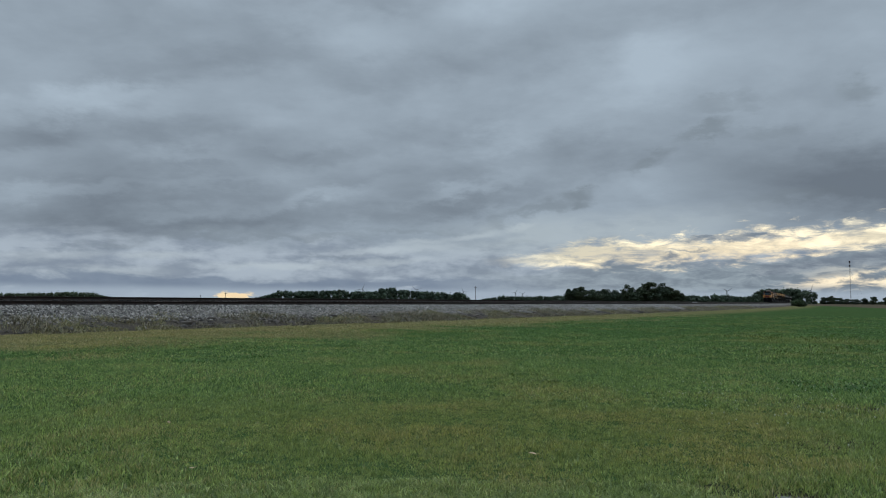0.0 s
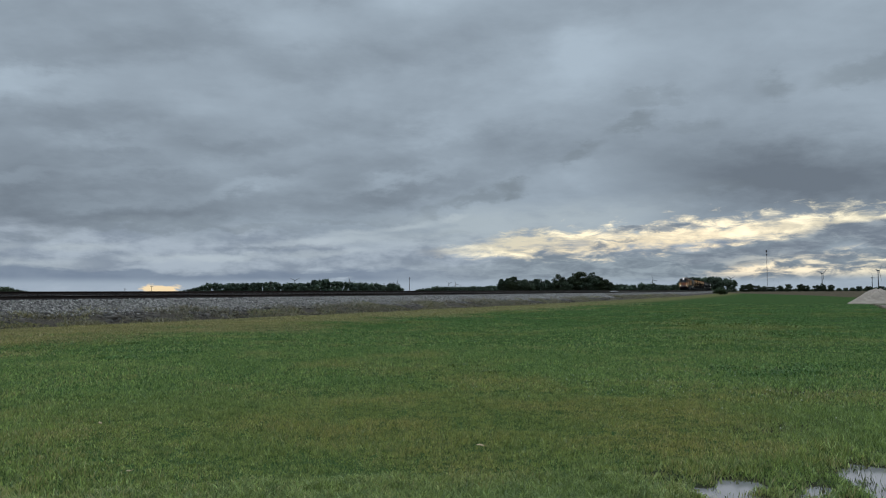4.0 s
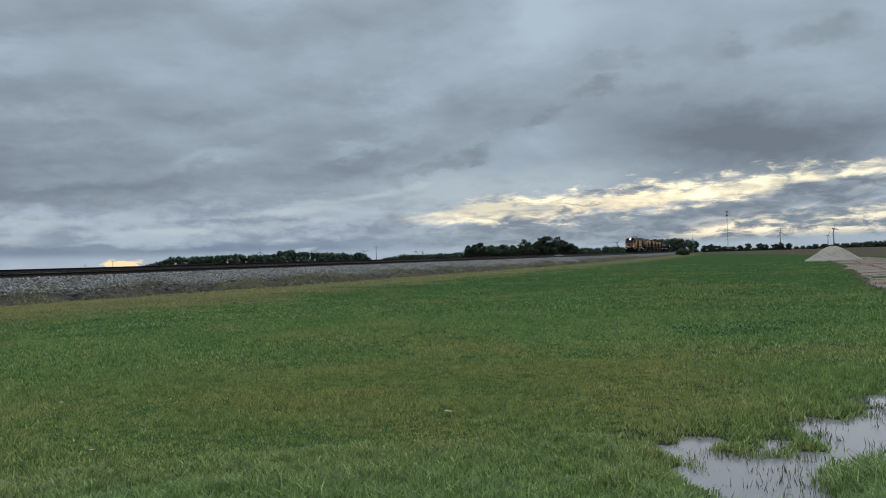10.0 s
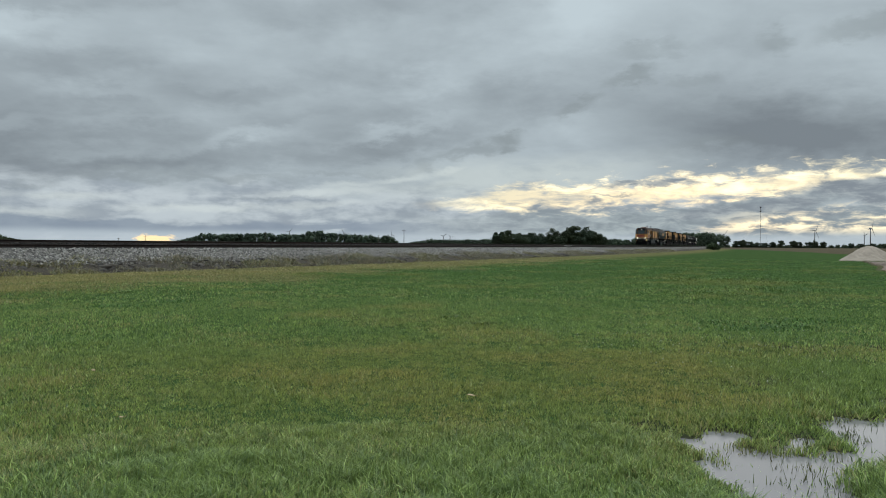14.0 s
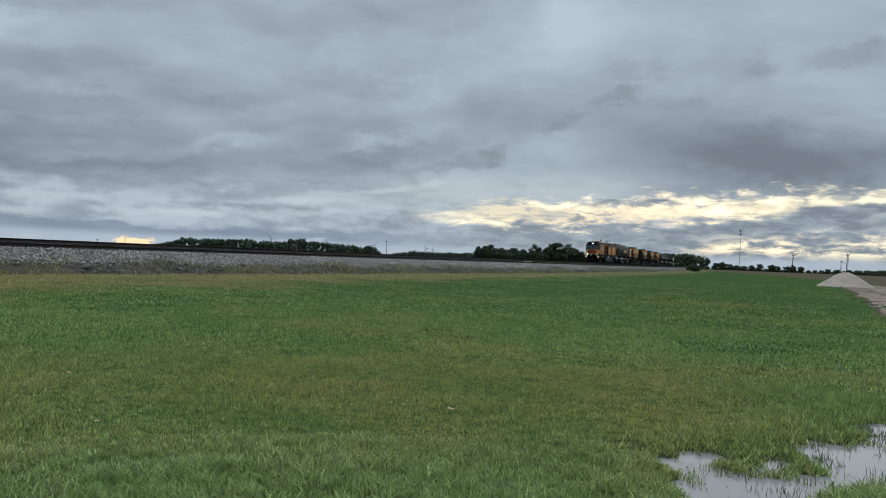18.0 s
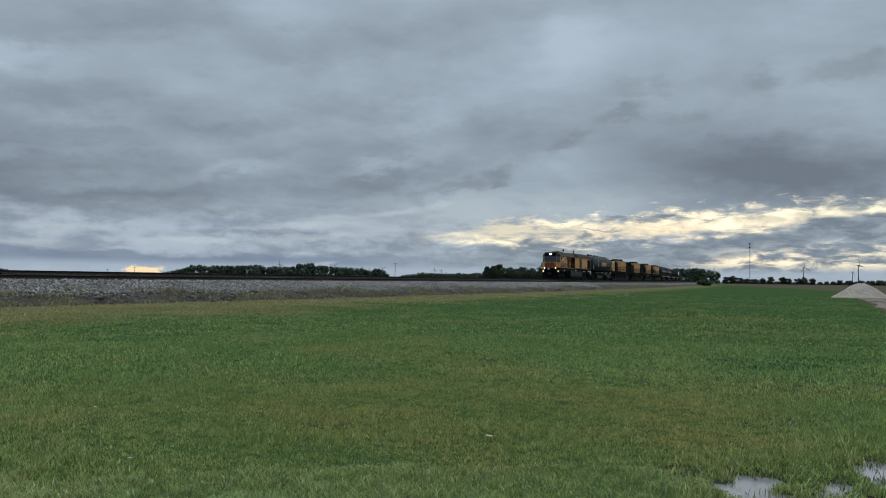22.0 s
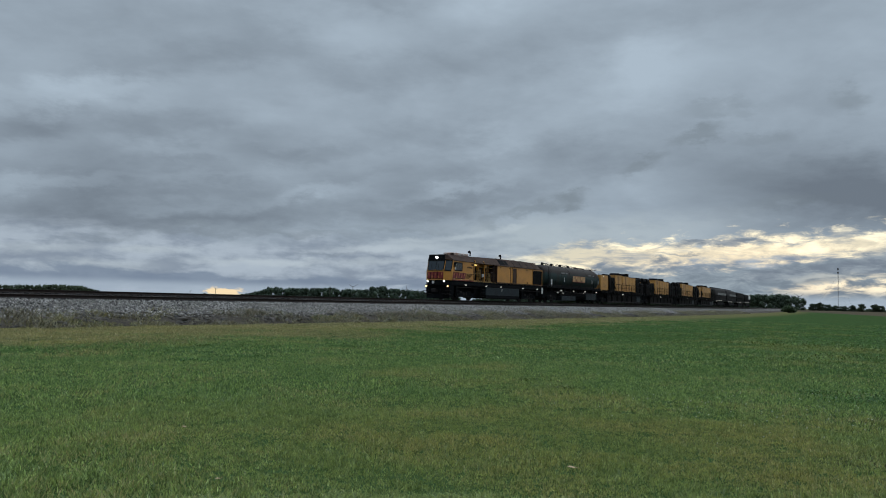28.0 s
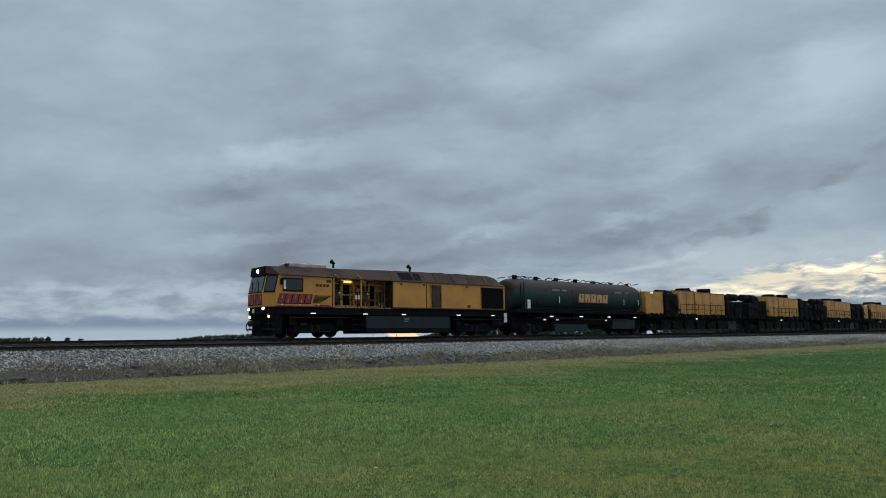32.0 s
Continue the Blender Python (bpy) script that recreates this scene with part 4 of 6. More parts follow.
def make_road():
    """Broken concrete lane beside the lawn, in slabs."""
    root = tagged(new("road"), "cracked pale concrete lane beside the lawn", "road", kind="structure")
    rng = random.Random(3)
    rows, cols = 20, 3
    corner = {}
    for i in range(rows + 1):
        for j in range(cols + 1):
            yy = 16 + i * 3.5 + rng.uniform(-0.8, 0.8) * (0 < i < rows)
            corner[i, j] = (float(road_edge(yy)) + j * 2.2 + rng.uniform(-0.3, 0.3), yy)
    for i in range(rows):
        for j in range(cols):
            q = [corner[i, j], corner[i, j + 1], corner[i + 1, j + 1], corner[i + 1, j]]
            mx, my = sum(p[0] for p in q) / 4, sum(p[1] for p in q) / 4
            d = 0.025 + rng.uniform(-0.015, 0.015)
            q = [(mx + (px - mx) * 0.965, my + (py - my) * 0.965) for px, py in q]
            low = [(px, py, float(ground_z(px, py)) - 0.2) for px, py in q]
            part("slab", loft(bmesh.new(), [low, [(px, py, pz + 0.2 + d) for px, py, pz in low]]), MAT_CONCRETE, root)
    for yy, dx, r in ((31, 0.2, 0.30), (33.5, 0.3, 0.35), (44, 3.4, 0.8), (57, 1.5, 0.9)):
        x = float(road_edge(yy)) + dx
        z = float(ground_z(x, yy)) + 0.055
        ring = [(x + r * (1 + 0.35 * math.sin(3 * a + yy)) * math.cos(a), yy + 0.5 * r * (1 + 0.3 * math.cos(2 * a + yy)) * math.sin(a), z) for a in np.arange(14) * 0.4488]
        part("road_puddle", loft(bmesh.new(), [[(q[0], q[1], q[2] - 0.03) for q in ring], ring]), MAT_WATER, root)
    # weeds that grow out of the joints and along the broken edge
    nr = np.random.RandomState(31)
    feet = []
    for (i, j), (px, py) in corner.items():
        for di, dj in ((1, 0), (0, 1)):
            to = corner.get((i + di, j + dj))
            if to:
                n = 160 if (di and j == 0) else int(nr.uniform(0, 90))
                k = nr.rand(n, 1)
                feet.append(np.array([[px, py]]) * (1 - k) + np.array([to]) * k + nr.normal(0, 0.09, (n, 2)))
    p = np.concatenate(feet)
    n = len(p)
    h, t, w = nr.uniform(0.03, 0.12, n), nr.uniform(0, 6.283, n), nr.uniform(0.012, 0.03, n)
    z = ground_z(p[:, 0], p[:, 1])
    b0 = np.stack([p[:, 0] - w * np.cos(t), p[:, 1] - w * np.sin(t), z], 1)
    b1 = np.stack([p[:, 0] + w * np.cos(t), p[:, 1] + w * np.sin(t), z], 1)
    tip = np.stack([p[:, 0] + h * 0.6 * np.sin(3 * t), p[:, 1] + h * 0.6 * np.cos(5 * t), z + h], 1)
    v = np.stack([b0, b1, tip], 1).reshape(-1, 3)
    tagged(new("lane_weeds", mesh_from("lane_weeds", v, np.arange(3 * n).reshape(-1, 3), MAT_STRAW)), "short weeds in the joints of the old concrete lane", "weeds", kind="stuff")


make_road()


# ---- the train ----
MAT_YELLOW = worn("yellow_paint", (0.51, 0.222, 0.036), (0.22, 0.10, 0.03), 0.5, scale=0.9, amount=0.5, streaks=0.4)
MAT_ROOF = worn("grimy_roof", (0.066, 0.040, 0.030), (0.026, 0.017, 0.014), 0.85, scale=0.8, amount=0.8, streaks=0.5, spec=0.15)
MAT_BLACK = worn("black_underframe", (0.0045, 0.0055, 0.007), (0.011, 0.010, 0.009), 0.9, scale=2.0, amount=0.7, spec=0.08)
MAT_STEEL = worn("wheel_steel", (0.022, 0.019, 0.018), (0.010, 0.008, 0.007), 0.8, 0.1, scale=3.0, spec=0.15)
MAT_GREEN = worn("dark_green_paint", (0.008, 0.015, 0.016), (0.018, 0.015, 0.013), 0.6, scale=0.8, amount=0.6, streaks=0.3, spec=0.3)
MAT_TANKTOP = worn("sooty_tank_top", (0.012, 0.010, 0.0095), (0.006, 0.0055, 0.0055), 0.85, scale=1.0, spec=0.25)


def make_tank_material():
    """Dark green paint, sooty brown over the upper half with an uneven edge."""
    m, k, b = material("sooted_tank_paint", 0.7)
    p = k.node("ShaderNodeTexCoord").outputs["Object"]
    x, y, z = k.xyz(p)
    big, fine = k.noise(p, 0.8, 5, 0.6), k.noise(p, 9, 3, 0.6)
    runs = k.noise(k.vec(k.math("MULTIPLY", x, 4.0), 0.0, k.math("MULTIPLY", z, 0.3)), 1.0, 4, 0.6)
    paint = k.mix(k.range(big, 0.4, 0.65, 0.0, 0.6), (0.017, 0.034, 0.033), (0.030, 0.028, 0.023))
    soot = k.mix(fine, (0.030, 0.021, 0.017), (0.015, 0.012, 0.010))
    edge = k.math("ADD", z, k.math("MULTIPLY", k.math("SUBTRACT", k.math("ADD", big, runs), 1.0), 0.9))
    k.put(b.inputs["Base Color"], k.mix(k.range(edge, 3.35, 3.75), paint, soot))
    k.put(b.inputs["Normal"], k.bump(k.math("ADD", big, k.math("MULTIPLY", fine, 0.3)), 0.12, 0.01))
    b.inputs["Specular IOR Level"].default_value = 0.2
    return m


MAT_TANK = make_tank_material()
MAT_GREY = worn("grey_green_fuel_tank", (0.017, 0.025, 0.029), (0.010, 0.011, 0.011), 0.7, scale=1.2, spec=0.2)
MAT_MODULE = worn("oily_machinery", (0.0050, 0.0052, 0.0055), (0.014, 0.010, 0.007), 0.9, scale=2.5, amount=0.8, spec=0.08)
MAT_RED = worn("red_lettering", (0.22, 0.020, 0.018), (0.10, 0.015, 0.015), 0.5, scale=3.0)
MAT_SILVER = worn("white_panel", (0.62, 0.62, 0.60), (0.40, 0.38, 0.36), 0.5, scale=3.0)
MAT_ORANGE = worn("faded_orange_lettering", (0.46, 0.26, 0.10), (0.2, 0.12, 0.06), 0.6, scale=3.0)
MAT_OCHRE = worn("grimy_ochre_paint", (0.50, 0.235, 0.046), (0.16, 0.085, 0.03), 0.6, scale=0.7, amount=0.75, streaks=0.7)
MAT_ROOFUNIT = worn("roof_unit_paint", (0.42, 0.36, 0.33), (0.30, 0.12, 0.06), 0.7, scale=1.6, amount=0.8)
MAT_FADED = worn("faded_white_marking", (0.16, 0.16, 0.155), (0.07, 0.07, 0.07), 0.7, scale=3.0)
MAT_TAN = worn("tan_interior_paint", (0.40, 0.25, 0.085), (0.16, 0.10, 0.05), 0.6, scale=2.0)
MAT_LAMP = glowing("lit_headlamp", (1.0, 0.93, 0.78), 22.0)
MAT_AMBER = glowing("lit_ditch_lamp", (1.0, 0.62, 0.25), 3.5)
MAT_DECKLAMP = glowing("lit_deck_lamp", (1.0, 0.93, 0.82), 1.0)
MAT_CABINLAMP = glowing("lit_engine_room_lamp", (1.0, 0.74, 0.22), 1.1)


def make_glass():
    m, k, b = material("cab_glass", 0.05)
    b.inputs["Base Color"].default_value = (0.022, 0.032, 0.040, 1)
    b.inputs["IOR"].default_value = 1.6
    return m


MAT_GLASS = make_glass()
MAT_DARKGLASS = worn("tinted_glass", (0.010, 0.013, 0.016), (0.016, 0.018, 0.02), 0.15, scale=1.0, amount=0.3, bump=0.0)
CARS = []      # root, s of its middle behind the engine's nose
WHEELS = []    # wheelset, parent place, radius


def bogie(car, x, base=2.4, r=0.46, keep=False):
    """A two-axle bogie: side frames, bolster, springs, wheelsets."""
    b = part("bogie", box(bmesh.new(), x - 0.35, x + 0.35, -1.15, 1.15, 0.50, 0.85, 0.04), MAT_BLACK, car)
    for y in (-1.08, 1.08):
        o = [(-base / 2 - 0.45, 0.52), (-base / 2 - 0.25, 0.30), (base / 2 + 0.25, 0.30), (base / 2 + 0.45, 0.52), (base / 2 + 0.35, 0.74), (0.55, 0.86), (-0.55, 0.86), (-base / 2 - 0.35, 0.74)]
        bm = bmesh.new()
        loft(bm, [[(x + px, y - 0.09, pz) for px, pz in o], [(x + px, y + 0.09, pz) for px, pz in o]])
        part("side_frame", bm, MAT_BLACK, b)
        for dx in (-base / 2, base / 2):
            part("axle_box", box(bmesh.new(), x + dx - 0.20, x + dx + 0.20, y - 0.16 * (1 if y < 0 else -0.5), y + 0.16 * (1 if y > 0 else -0.5), 0.32, 0.66, 0.03), MAT_BLACK, b)
        part("brake_cylinder", rod(bmesh.new(), (x - base / 2 + 0.25, y * 1.10, 0.80), (x - base / 2 + 0.70, y * 1.10, 0.80), 0.11, 8), MAT_STEEL, b)
        part("tie_bar", rod(bmesh.new(), (x - base / 2 - 0.3, y * 1.12, 0.36), (x + base / 2 + 0.3, y * 1.12, 0.36), 0.03, 5), MAT_STEEL, b)
        for dx in (-0.25, 0.25):
            part("spring", rod(bmesh.new(), (x + dx, y * 1.06, 0.42), (x + dx, y * 1.06, 0.78), 0.10, 8), MAT_STEEL, b)
    for dx in (-base / 2, base / 2):
        bm = bmesh.new()
        rod(bm, (0, -0.82, 0), (0, 0.82, 0), 0.09, 8)
        for y in (-0.75, 0.75):
            rod(bm, (0, y - 0.065, 0), (0, y + 0.065, 0), r, 20)
            for i in range(5):
                a = i * 1.2566
                rod(bm, (0.25 * math.cos(a), y - 0.075, 0.25 * math.sin(a)), (0.25 * math.cos(a), y + 0.075, 0.25 * math.sin(a)), 0.06, 5)
        w = part("wheelset", bm, MAT_STEEL, car)
        w.location = (x + dx, 0, r)
        if keep:
            WHEELS.append((w, (x + dx, 0, r), r))
    return b


def coupler(car, x, sign):
    bm = bmesh.new()
    box(bm, min(x, x + sign * 0.6), max(x, x + sign * 0.6), -0.12, 0.12, 0.78, 1.0, 0.02)
    box(bm, min(x + sign * 0.45, x + sign * 0.75), max(x + sign * 0.45, x + sign * 0.75), -0.22, 0.22, 0.72, 1.06, 0.05)
    part("coupler", bm, MAT_STEEL, car)


def rail_fence(car, x0, x1, y, z0, h=1.0, n=None, mat=None):
    """Handrail along a deck edge, post by post."""
    n = n or max(int((x1 - x0) / 1.1), 1)
    mat = mat or MAT_BLACK
    part("handrail", rod(rod(bmesh.new(), (x0, y, z0 + h), (x1, y, z0 + h), 0.028, 6), (x0, y, z0 + h * 0.52), (x1, y, z0 + h * 0.52), 0.02, 6), mat, car)
    for i in range(n + 1):
        x = x0 + (x1 - x0) * i / n
        part("rail_post", rod(bmesh.new(), (x, y, z0), (x, y, z0 + h), 0.026, 6), mat, car)


def letters(car, parent_mat, x0, x1, y, z0, z1, n, slant=0.12, axis="x", x=0.0, gap=0.05, edge=None, ground=None):
    """A word that is drawn only as upright bars of its size, with a dark edge behind and a slot in each."""
    w = (x1 - x0) / n
    m = (z0 + z1) / 2

    def bar(name, a, b, c, d, out, mat):
        ka, kb = slant * (c - z0) / (z1 - z0), slant * (d - z0) / (z1 - z0)
        bm = bmesh.new()
        if axis == "x":
            o = [(a + ka, c), (b + ka, c), (b + kb, d), (a + kb, d)]
            loft(bm, [[(px, y, pz) for px, pz in o], [(px, y - out, pz) for px, pz in o]])
        else:
            o = [(a - ka, c), (b - ka, c), (b - kb, d), (a - kb, d)]
            loft(bm, [[(x, py, pz) for py, pz in o], [(x - out, py, pz) for py, pz in o]])
        part(name, bm, mat, car)
    for i in range(n):
        a, b = x0 + i * w + w * gap, x0 + (i + 1) * w - w * gap * 0.5
        if edge:
            bar("lettering_edge", a - 0.03, b + 0.05, z0 - 0.05, z1 + 0.02, 0.006, edge)
        bar("lettering_bar", a, b, z0, z1, 0.012, parent_mat)
        if ground:
            c = (a + b) / 2
            bar("lettering_slot", c - w * 0.06, c + w * 0.08, *((z0, m - 0.03) if i % 2 else (m, z1 - 0.07)), 0.016, ground)


def make_engine():
    L = 19.7
    car = empty("locomotive", Matrix(), "yellow diesel locomotive with rusty brown roof, dark underframe and lit headlamps", "locomotive")
    X = lambda s: s - L / 2   # s metres behind the nose
    # body in three lengths with a canted roof edge
    F = -0.60   # the nose stands forward of the side corners
    def ring(z, front, w=1.5):
        return [(X(front + 0.62), -w, z), (X(front), -0.95, z), (X(front), 0.95, z), (X(front + 0.62), w, z), (X(4.0), w, z), (X(4.0), -w, z)]
    part("cab", loft(bmesh.new(), [ring(1.90, F), ring(2.80, F), ring(3.84, F + 0.24)]), MAT_YELLOW, car)
    rf = bmesh.new()
    loft(rf, [[(X(F + 0.84), -1.53, 3.84), (X(F + 0.18), -0.98, 3.90), (X(F + 0.18), 0.98, 3.90), (X(F + 0.84), 1.53, 3.84), (X(4.1), 1.53, 3.80), (X(4.1), -1.53, 3.80)],
              [(X(F + 0.42), -1.0, 4.36), (X(F + 0.22), -0.85, 4.36), (X(F + 0.22), 0.85, 4.36), (X(F + 0.42), 1.0, 4.36), (X(4.1), 1.0, 4.42), (X(4.1), -1.0, 4.42)]])
    part("cab_roof", rf, MAT_ROOF, car)
    # dark brow and windscreen, with raked panes at the corners
    part("brow", loft(bmesh.new(), [[(X(F + 0.13), -0.99, 3.80), (X(F + 0.13), 0.99, 3.80), (X(F + 0.30), 0.99, 3.80), (X(F + 0.30), -0.99, 3.80)], [(X(F + 0.15), -0.88, 4.33), (X(F + 0.15), 0.88, 4.33), (X(F + 0.32), 0.88, 4.33), (X(F + 0.32), -0.88, 4.33)]]), MAT_BLACK, car)
    f = lambda z: X(F) + max(z - 2.80, 0) * 0.231

    def pane(name, p0, p1, z0, z1, out, mat, to):
        """Sheet between two plan points on the sloping front."""
        b = bmesh.new()
        q = [(p0, z0), (p1, z0), (p1, z1), (p0, z1)]
        loft(b, [[(f(z) + p[0] - out, p[1] - (out if p[0] > 0.01 and p[1] < 0 else -out if p[0] > 0.01 else 0), z) for p, z in q], [(f(z) + p[0] + 0.02, p[1], z) for p, z in q]])
        return part(name, b, mat, to)
    for y0, y1 in ((-0.95, 0.95),):
        w = pane("windscreen_surround", (0, y0), (0, y1), 2.74, 3.83, 0.012, MAT_BLACK, car)
        pane("windscreen", (0, -0.86), (0, -0.03), 2.84, 3.74, 0.03, MAT_GLASS, w), pane("windscreen", (0, 0.03), (0, 0.86), 2.84, 3.74, 0.03, MAT_GLASS, w)
    for sg in (-1, 1):
        w = pane("corner_window", (0.05, sg * 0.99), (0.56, sg * 1.45), 2.74, 3.83, 0.012, MAT_BLACK, car)
        pane("pane", (0.10, sg * 1.03), (0.52, sg * 1.41), 2.84, 3.74, 0.03, MAT_GLASS, w)
    for y in (-0.45, 0.35):
        part("wiper", rod(bmesh.new(), (X(F) - 0.05, y, 2.78), (X(F + 0.10), y + 0.25, 3.45), 0.018, 5), MAT_BLACK, car)
    part("nose_handrail", rod(bmesh.new(), (X(F) - 0.09, -0.3, 2.05), (X(F) - 0.09, -0.3, 2.75), 0.025, 6), MAT_BLACK, car)
    part("mirror", box(bmesh.new(), X(0.25), X(0.35), -1.72, -1.55, 3.2, 3.6, 0.02), MAT_BLACK, car)
    # side windows
    for y in (-1.5, 1.5):
        sg = -1 if y < 0 else 1
        fr = box(bmesh.new(), X(0.45), X(1.85), min(y, y + sg * 0.03), max(y, y + sg * 0.03), 2.82, 3.66, 0.01)
        w = part("side_window", fr, MAT_BLACK, car)
        part("pane", box(bmesh.new(), X(0.72), X(1.77), min(y + sg * 0.03, y + sg * 0.04), max(y + sg * 0.03, y + sg * 0.04), 2.90, 3.58), MAT_DARKGLASS, w)
        part("pane", box(bmesh.new(), X(0.50), X(0.66), min(y + sg * 0.03, y + sg * 0.04), max(y + sg * 0.03, y + sg * 0.04), 2.95, 3.52), MAT_SILVER, w)
    # plain bars where the maker's name stands
    letters(car, MAT_RED, X(0.10), X(2.36), -1.505, 2.12, 2.66, 5, 0.14, gap=0.10, edge=MAT_BLACK, ground=MAT_YELLOW)
    letters(car, MAT_RED, -0.92, 0.92, 0, 2.04, 2.64, 5, 0.0, "y", X(-0.60) - 0.004, gap=0.10, edge=MAT_BLACK, ground=MAT_YELLOW)
    for i in range(7):   # speed lines trailing the word, the upper ones longer
        z = 2.14 + i * 0.073
        part("stripe", box(bmesh.new(), X(2.52) + i * 0.02, X(3.1 + 0.13 * i), -1.511, -1.503, z, z + 0.042), MAT_BLACK, car)
    for s in (0.35, 1.6, 2.9):
        part("sill_lamp", box(bmesh.new(), X(s), X(s) + 0.10, -1.53, -1.50, 1.99, 2.06, 0.01), MAT_SILVER, car)
    part("cab_vent", box(bmesh.new(), X(3.5), X(3.85), -1.515, -1.50, 3.45, 3.62, 0.008), MAT_ROOF, car)
    part("maker_plate", box(bmesh.new(), X(2.7), X(3.75), -1.513, -1.50, 1.99, 2.03), MAT_BLACK, car)
    part("cab_gutter", box(bmesh.new(), X(0.3), X(4.0), -1.56, -1.50, 3.78, 3.83, 0.008), MAT_ROOF, car)
    part("cab_rear_edge", box(bmesh.new(), X(3.92), X(4.0), -1.52, -1.50, 1.98, 3.78), MAT_ROOF, car)
    for i in range(4):
        part("number_bar", box(bmesh.new(), X(2.75) + i * 0.25, X(2.95) + i * 0.25, -1.511, -1.503, 3.18, 3.34), MAT_ROOF, car)
    part("cab_stripe", box(bmesh.new(), X(0.05), X(4.0), -1.512, 1.512, 1.90, 1.97), MAT_RED, car)
    # engine room: open bay, then closed sides
    bay = bmesh.new()
    box(bay, X(4.0), X(8.7), -0.55, 1.5, 1.85, 3.8)
    part("engine_room_wall", bay, MAT_YELLOW, car)
    for s0, s1, m in ((4.35, 4.9, MAT_ROOF), (5.2, 5.9, MAT_BLACK), (6.5, 7.1, MAT_ROOF), (7.3, 7.9, MAT_BLACK)):
        part("engine_room_door", box(bmesh.new(), X(s0), X(s1), -0.62, -0.55, 2.0, 3.5, 0.01), m, car)
    for s0, s1 in ((4.25, 4.55), (6.35, 6.75), (7.75, 8.1)):
        part("panel_door", box(bmesh.new(), X(s0), X(s1), -1.30, -1.24, 2.25, 3.05, 0.01), MAT_ROOF, car)
    for s0, s1, z0, z1, m in ((4.25, 4.5, 2.1, 3.6, MAT_OCHRE), (4.95, 5.15, 2.0, 3.7, MAT_OCHRE), (5.95, 6.1, 2.0, 3.7, MAT_OCHRE), (6.2, 6.45, 2.2, 3.2, MAT_TAN), (7.15, 7.28, 2.0, 3.6, MAT_OCHRE), (8.0, 8.5, 1.95, 2.9, MAT_TAN)):
        part("engine_cover", box(bmesh.new(), X(s0), X(s1), -0.85, -0.55, z0, z1, 0.02), m, car)
    for s0, s1, z in ((4.1, 8.6, 3.45), (4.3, 6.2, 2.75), (6.3, 8.6, 2.45), (4.2, 8.5, 2.02)):
        part("engine_pipe", rod(bmesh.new(), (X(s0), -0.92, z), (X(s1), -0.92, z), 0.045, 6), MAT_TAN, car)
    for s in (4.9, 5.62, 6.8, 7.6):
        part("engine_pipe", rod(bmesh.new(), (X(s), -0.98, 1.95), (X(s), -0.98, 3.5), 0.035, 6), MAT_TAN, car)
    for s in (4.75, 6.95):
        part("gauge", rod(bmesh.new(), (X(s), -0.98, 2.9), (X(s), -1.03, 2.9), 0.10, 10), MAT_SILVER, car)
    part("bay_ceiling", box(bmesh.new(), X(4.05), X(8.65), -1.45, -0.55, 3.74, 3.79), MAT_TAN, car)
    part("bay_floor", box(bmesh.new(), X(4.05), X(8.65), -1.45, -0.55, 1.885, 1.93), MAT_TAN, car)
    part("engine_room_lamp", box(bmesh.new(), X(5.1), X(5.9), -0.72, -0.60, 3.58, 3.70, 0.02), MAT_CABINLAMP, car, "lit yellow lamp over the open bay")
    part("notice", box(bmesh.new(), X(5.72), X(6.1), -1.44, -1.42, 2.42, 2.72), MAT_SILVER, car, "white notice on the handrail")
    rail_fence(car, X(4.05), X(8.65), -1.44, 1.9, 1.02, 5)
    for s in (4.02, 6.12, 8.0):
        part("bay_post", box(bmesh.new(), X(s), X(s) + 0.09, -1.5, -1.40, 1.9, 3.8), MAT_YELLOW if s < 7 else MAT_ROOF, car)
    part("gusset", rod(bmesh.new(), (X(4.15), -1.46, 4.0), (X(4.8), -1.46, 3.55), 0.05, 6), MAT_YELLOW, car)
    part("gusset", rod(bmesh.new(), (X(5.9), -1.46, 4.0), (X(6.5), -1.46, 3.5), 0.05, 6), MAT_YELLOW, car)
    hood = bmesh.new()
    prism(hood, [(-1.5, 1.9), (-1.5, 3.78), (1.5, 3.78), (1.5, 1.9)], X(8.7), X(19.45))
    part("engine_hood", hood, MAT_YELLOW, car)
    for s0, s1, e0, e1 in ((4.1, 8.7, 4.42, 4.52), (8.72, 11.6, 4.52, 4.55), (11.62, 18.2, 4.55, 4.55)):
        r = bmesh.new()
        loft(r, [[(X(s0), y, z) for y, z in ((-1.52, 3.78), (-0.92, e0), (0.92, e0), (1.52, 3.78))], [(X(s1), y, z) for y, z in ((-1.52, 3.78), (-0.92, e1), (0.92, e1), (1.52, 3.78))]])
        part("roof_section", r, MAT_ROOF, car)
    r = bmesh.new()
    loft(r, [[(X(18.2), y, z) for y, z in ((-1.52, 3.78), (-0.92, 4.55), (0.92, 4.55), (1.52, 3.78))], [(X(19.0), y, z) for y, z in ((-1.52, 3.78), (-0.9, 4.38), (0.9, 4.38), (1.52, 3.78))], [(X(19.55), y, z) for y, z in ((-1.52, 3.78), (-1.0, 3.95), (1.0, 3.95), (1.52, 3.78))]])
    part("roof_end", r, MAT_ROOF, car)
    for s in (8.7, 11.65):
        part("body_seam", box(bmesh.new(), X(s) - 0.03, X(s) + 0.03, -1.525, 1.525, 1.9, 3.80), MAT_ROOF, car)
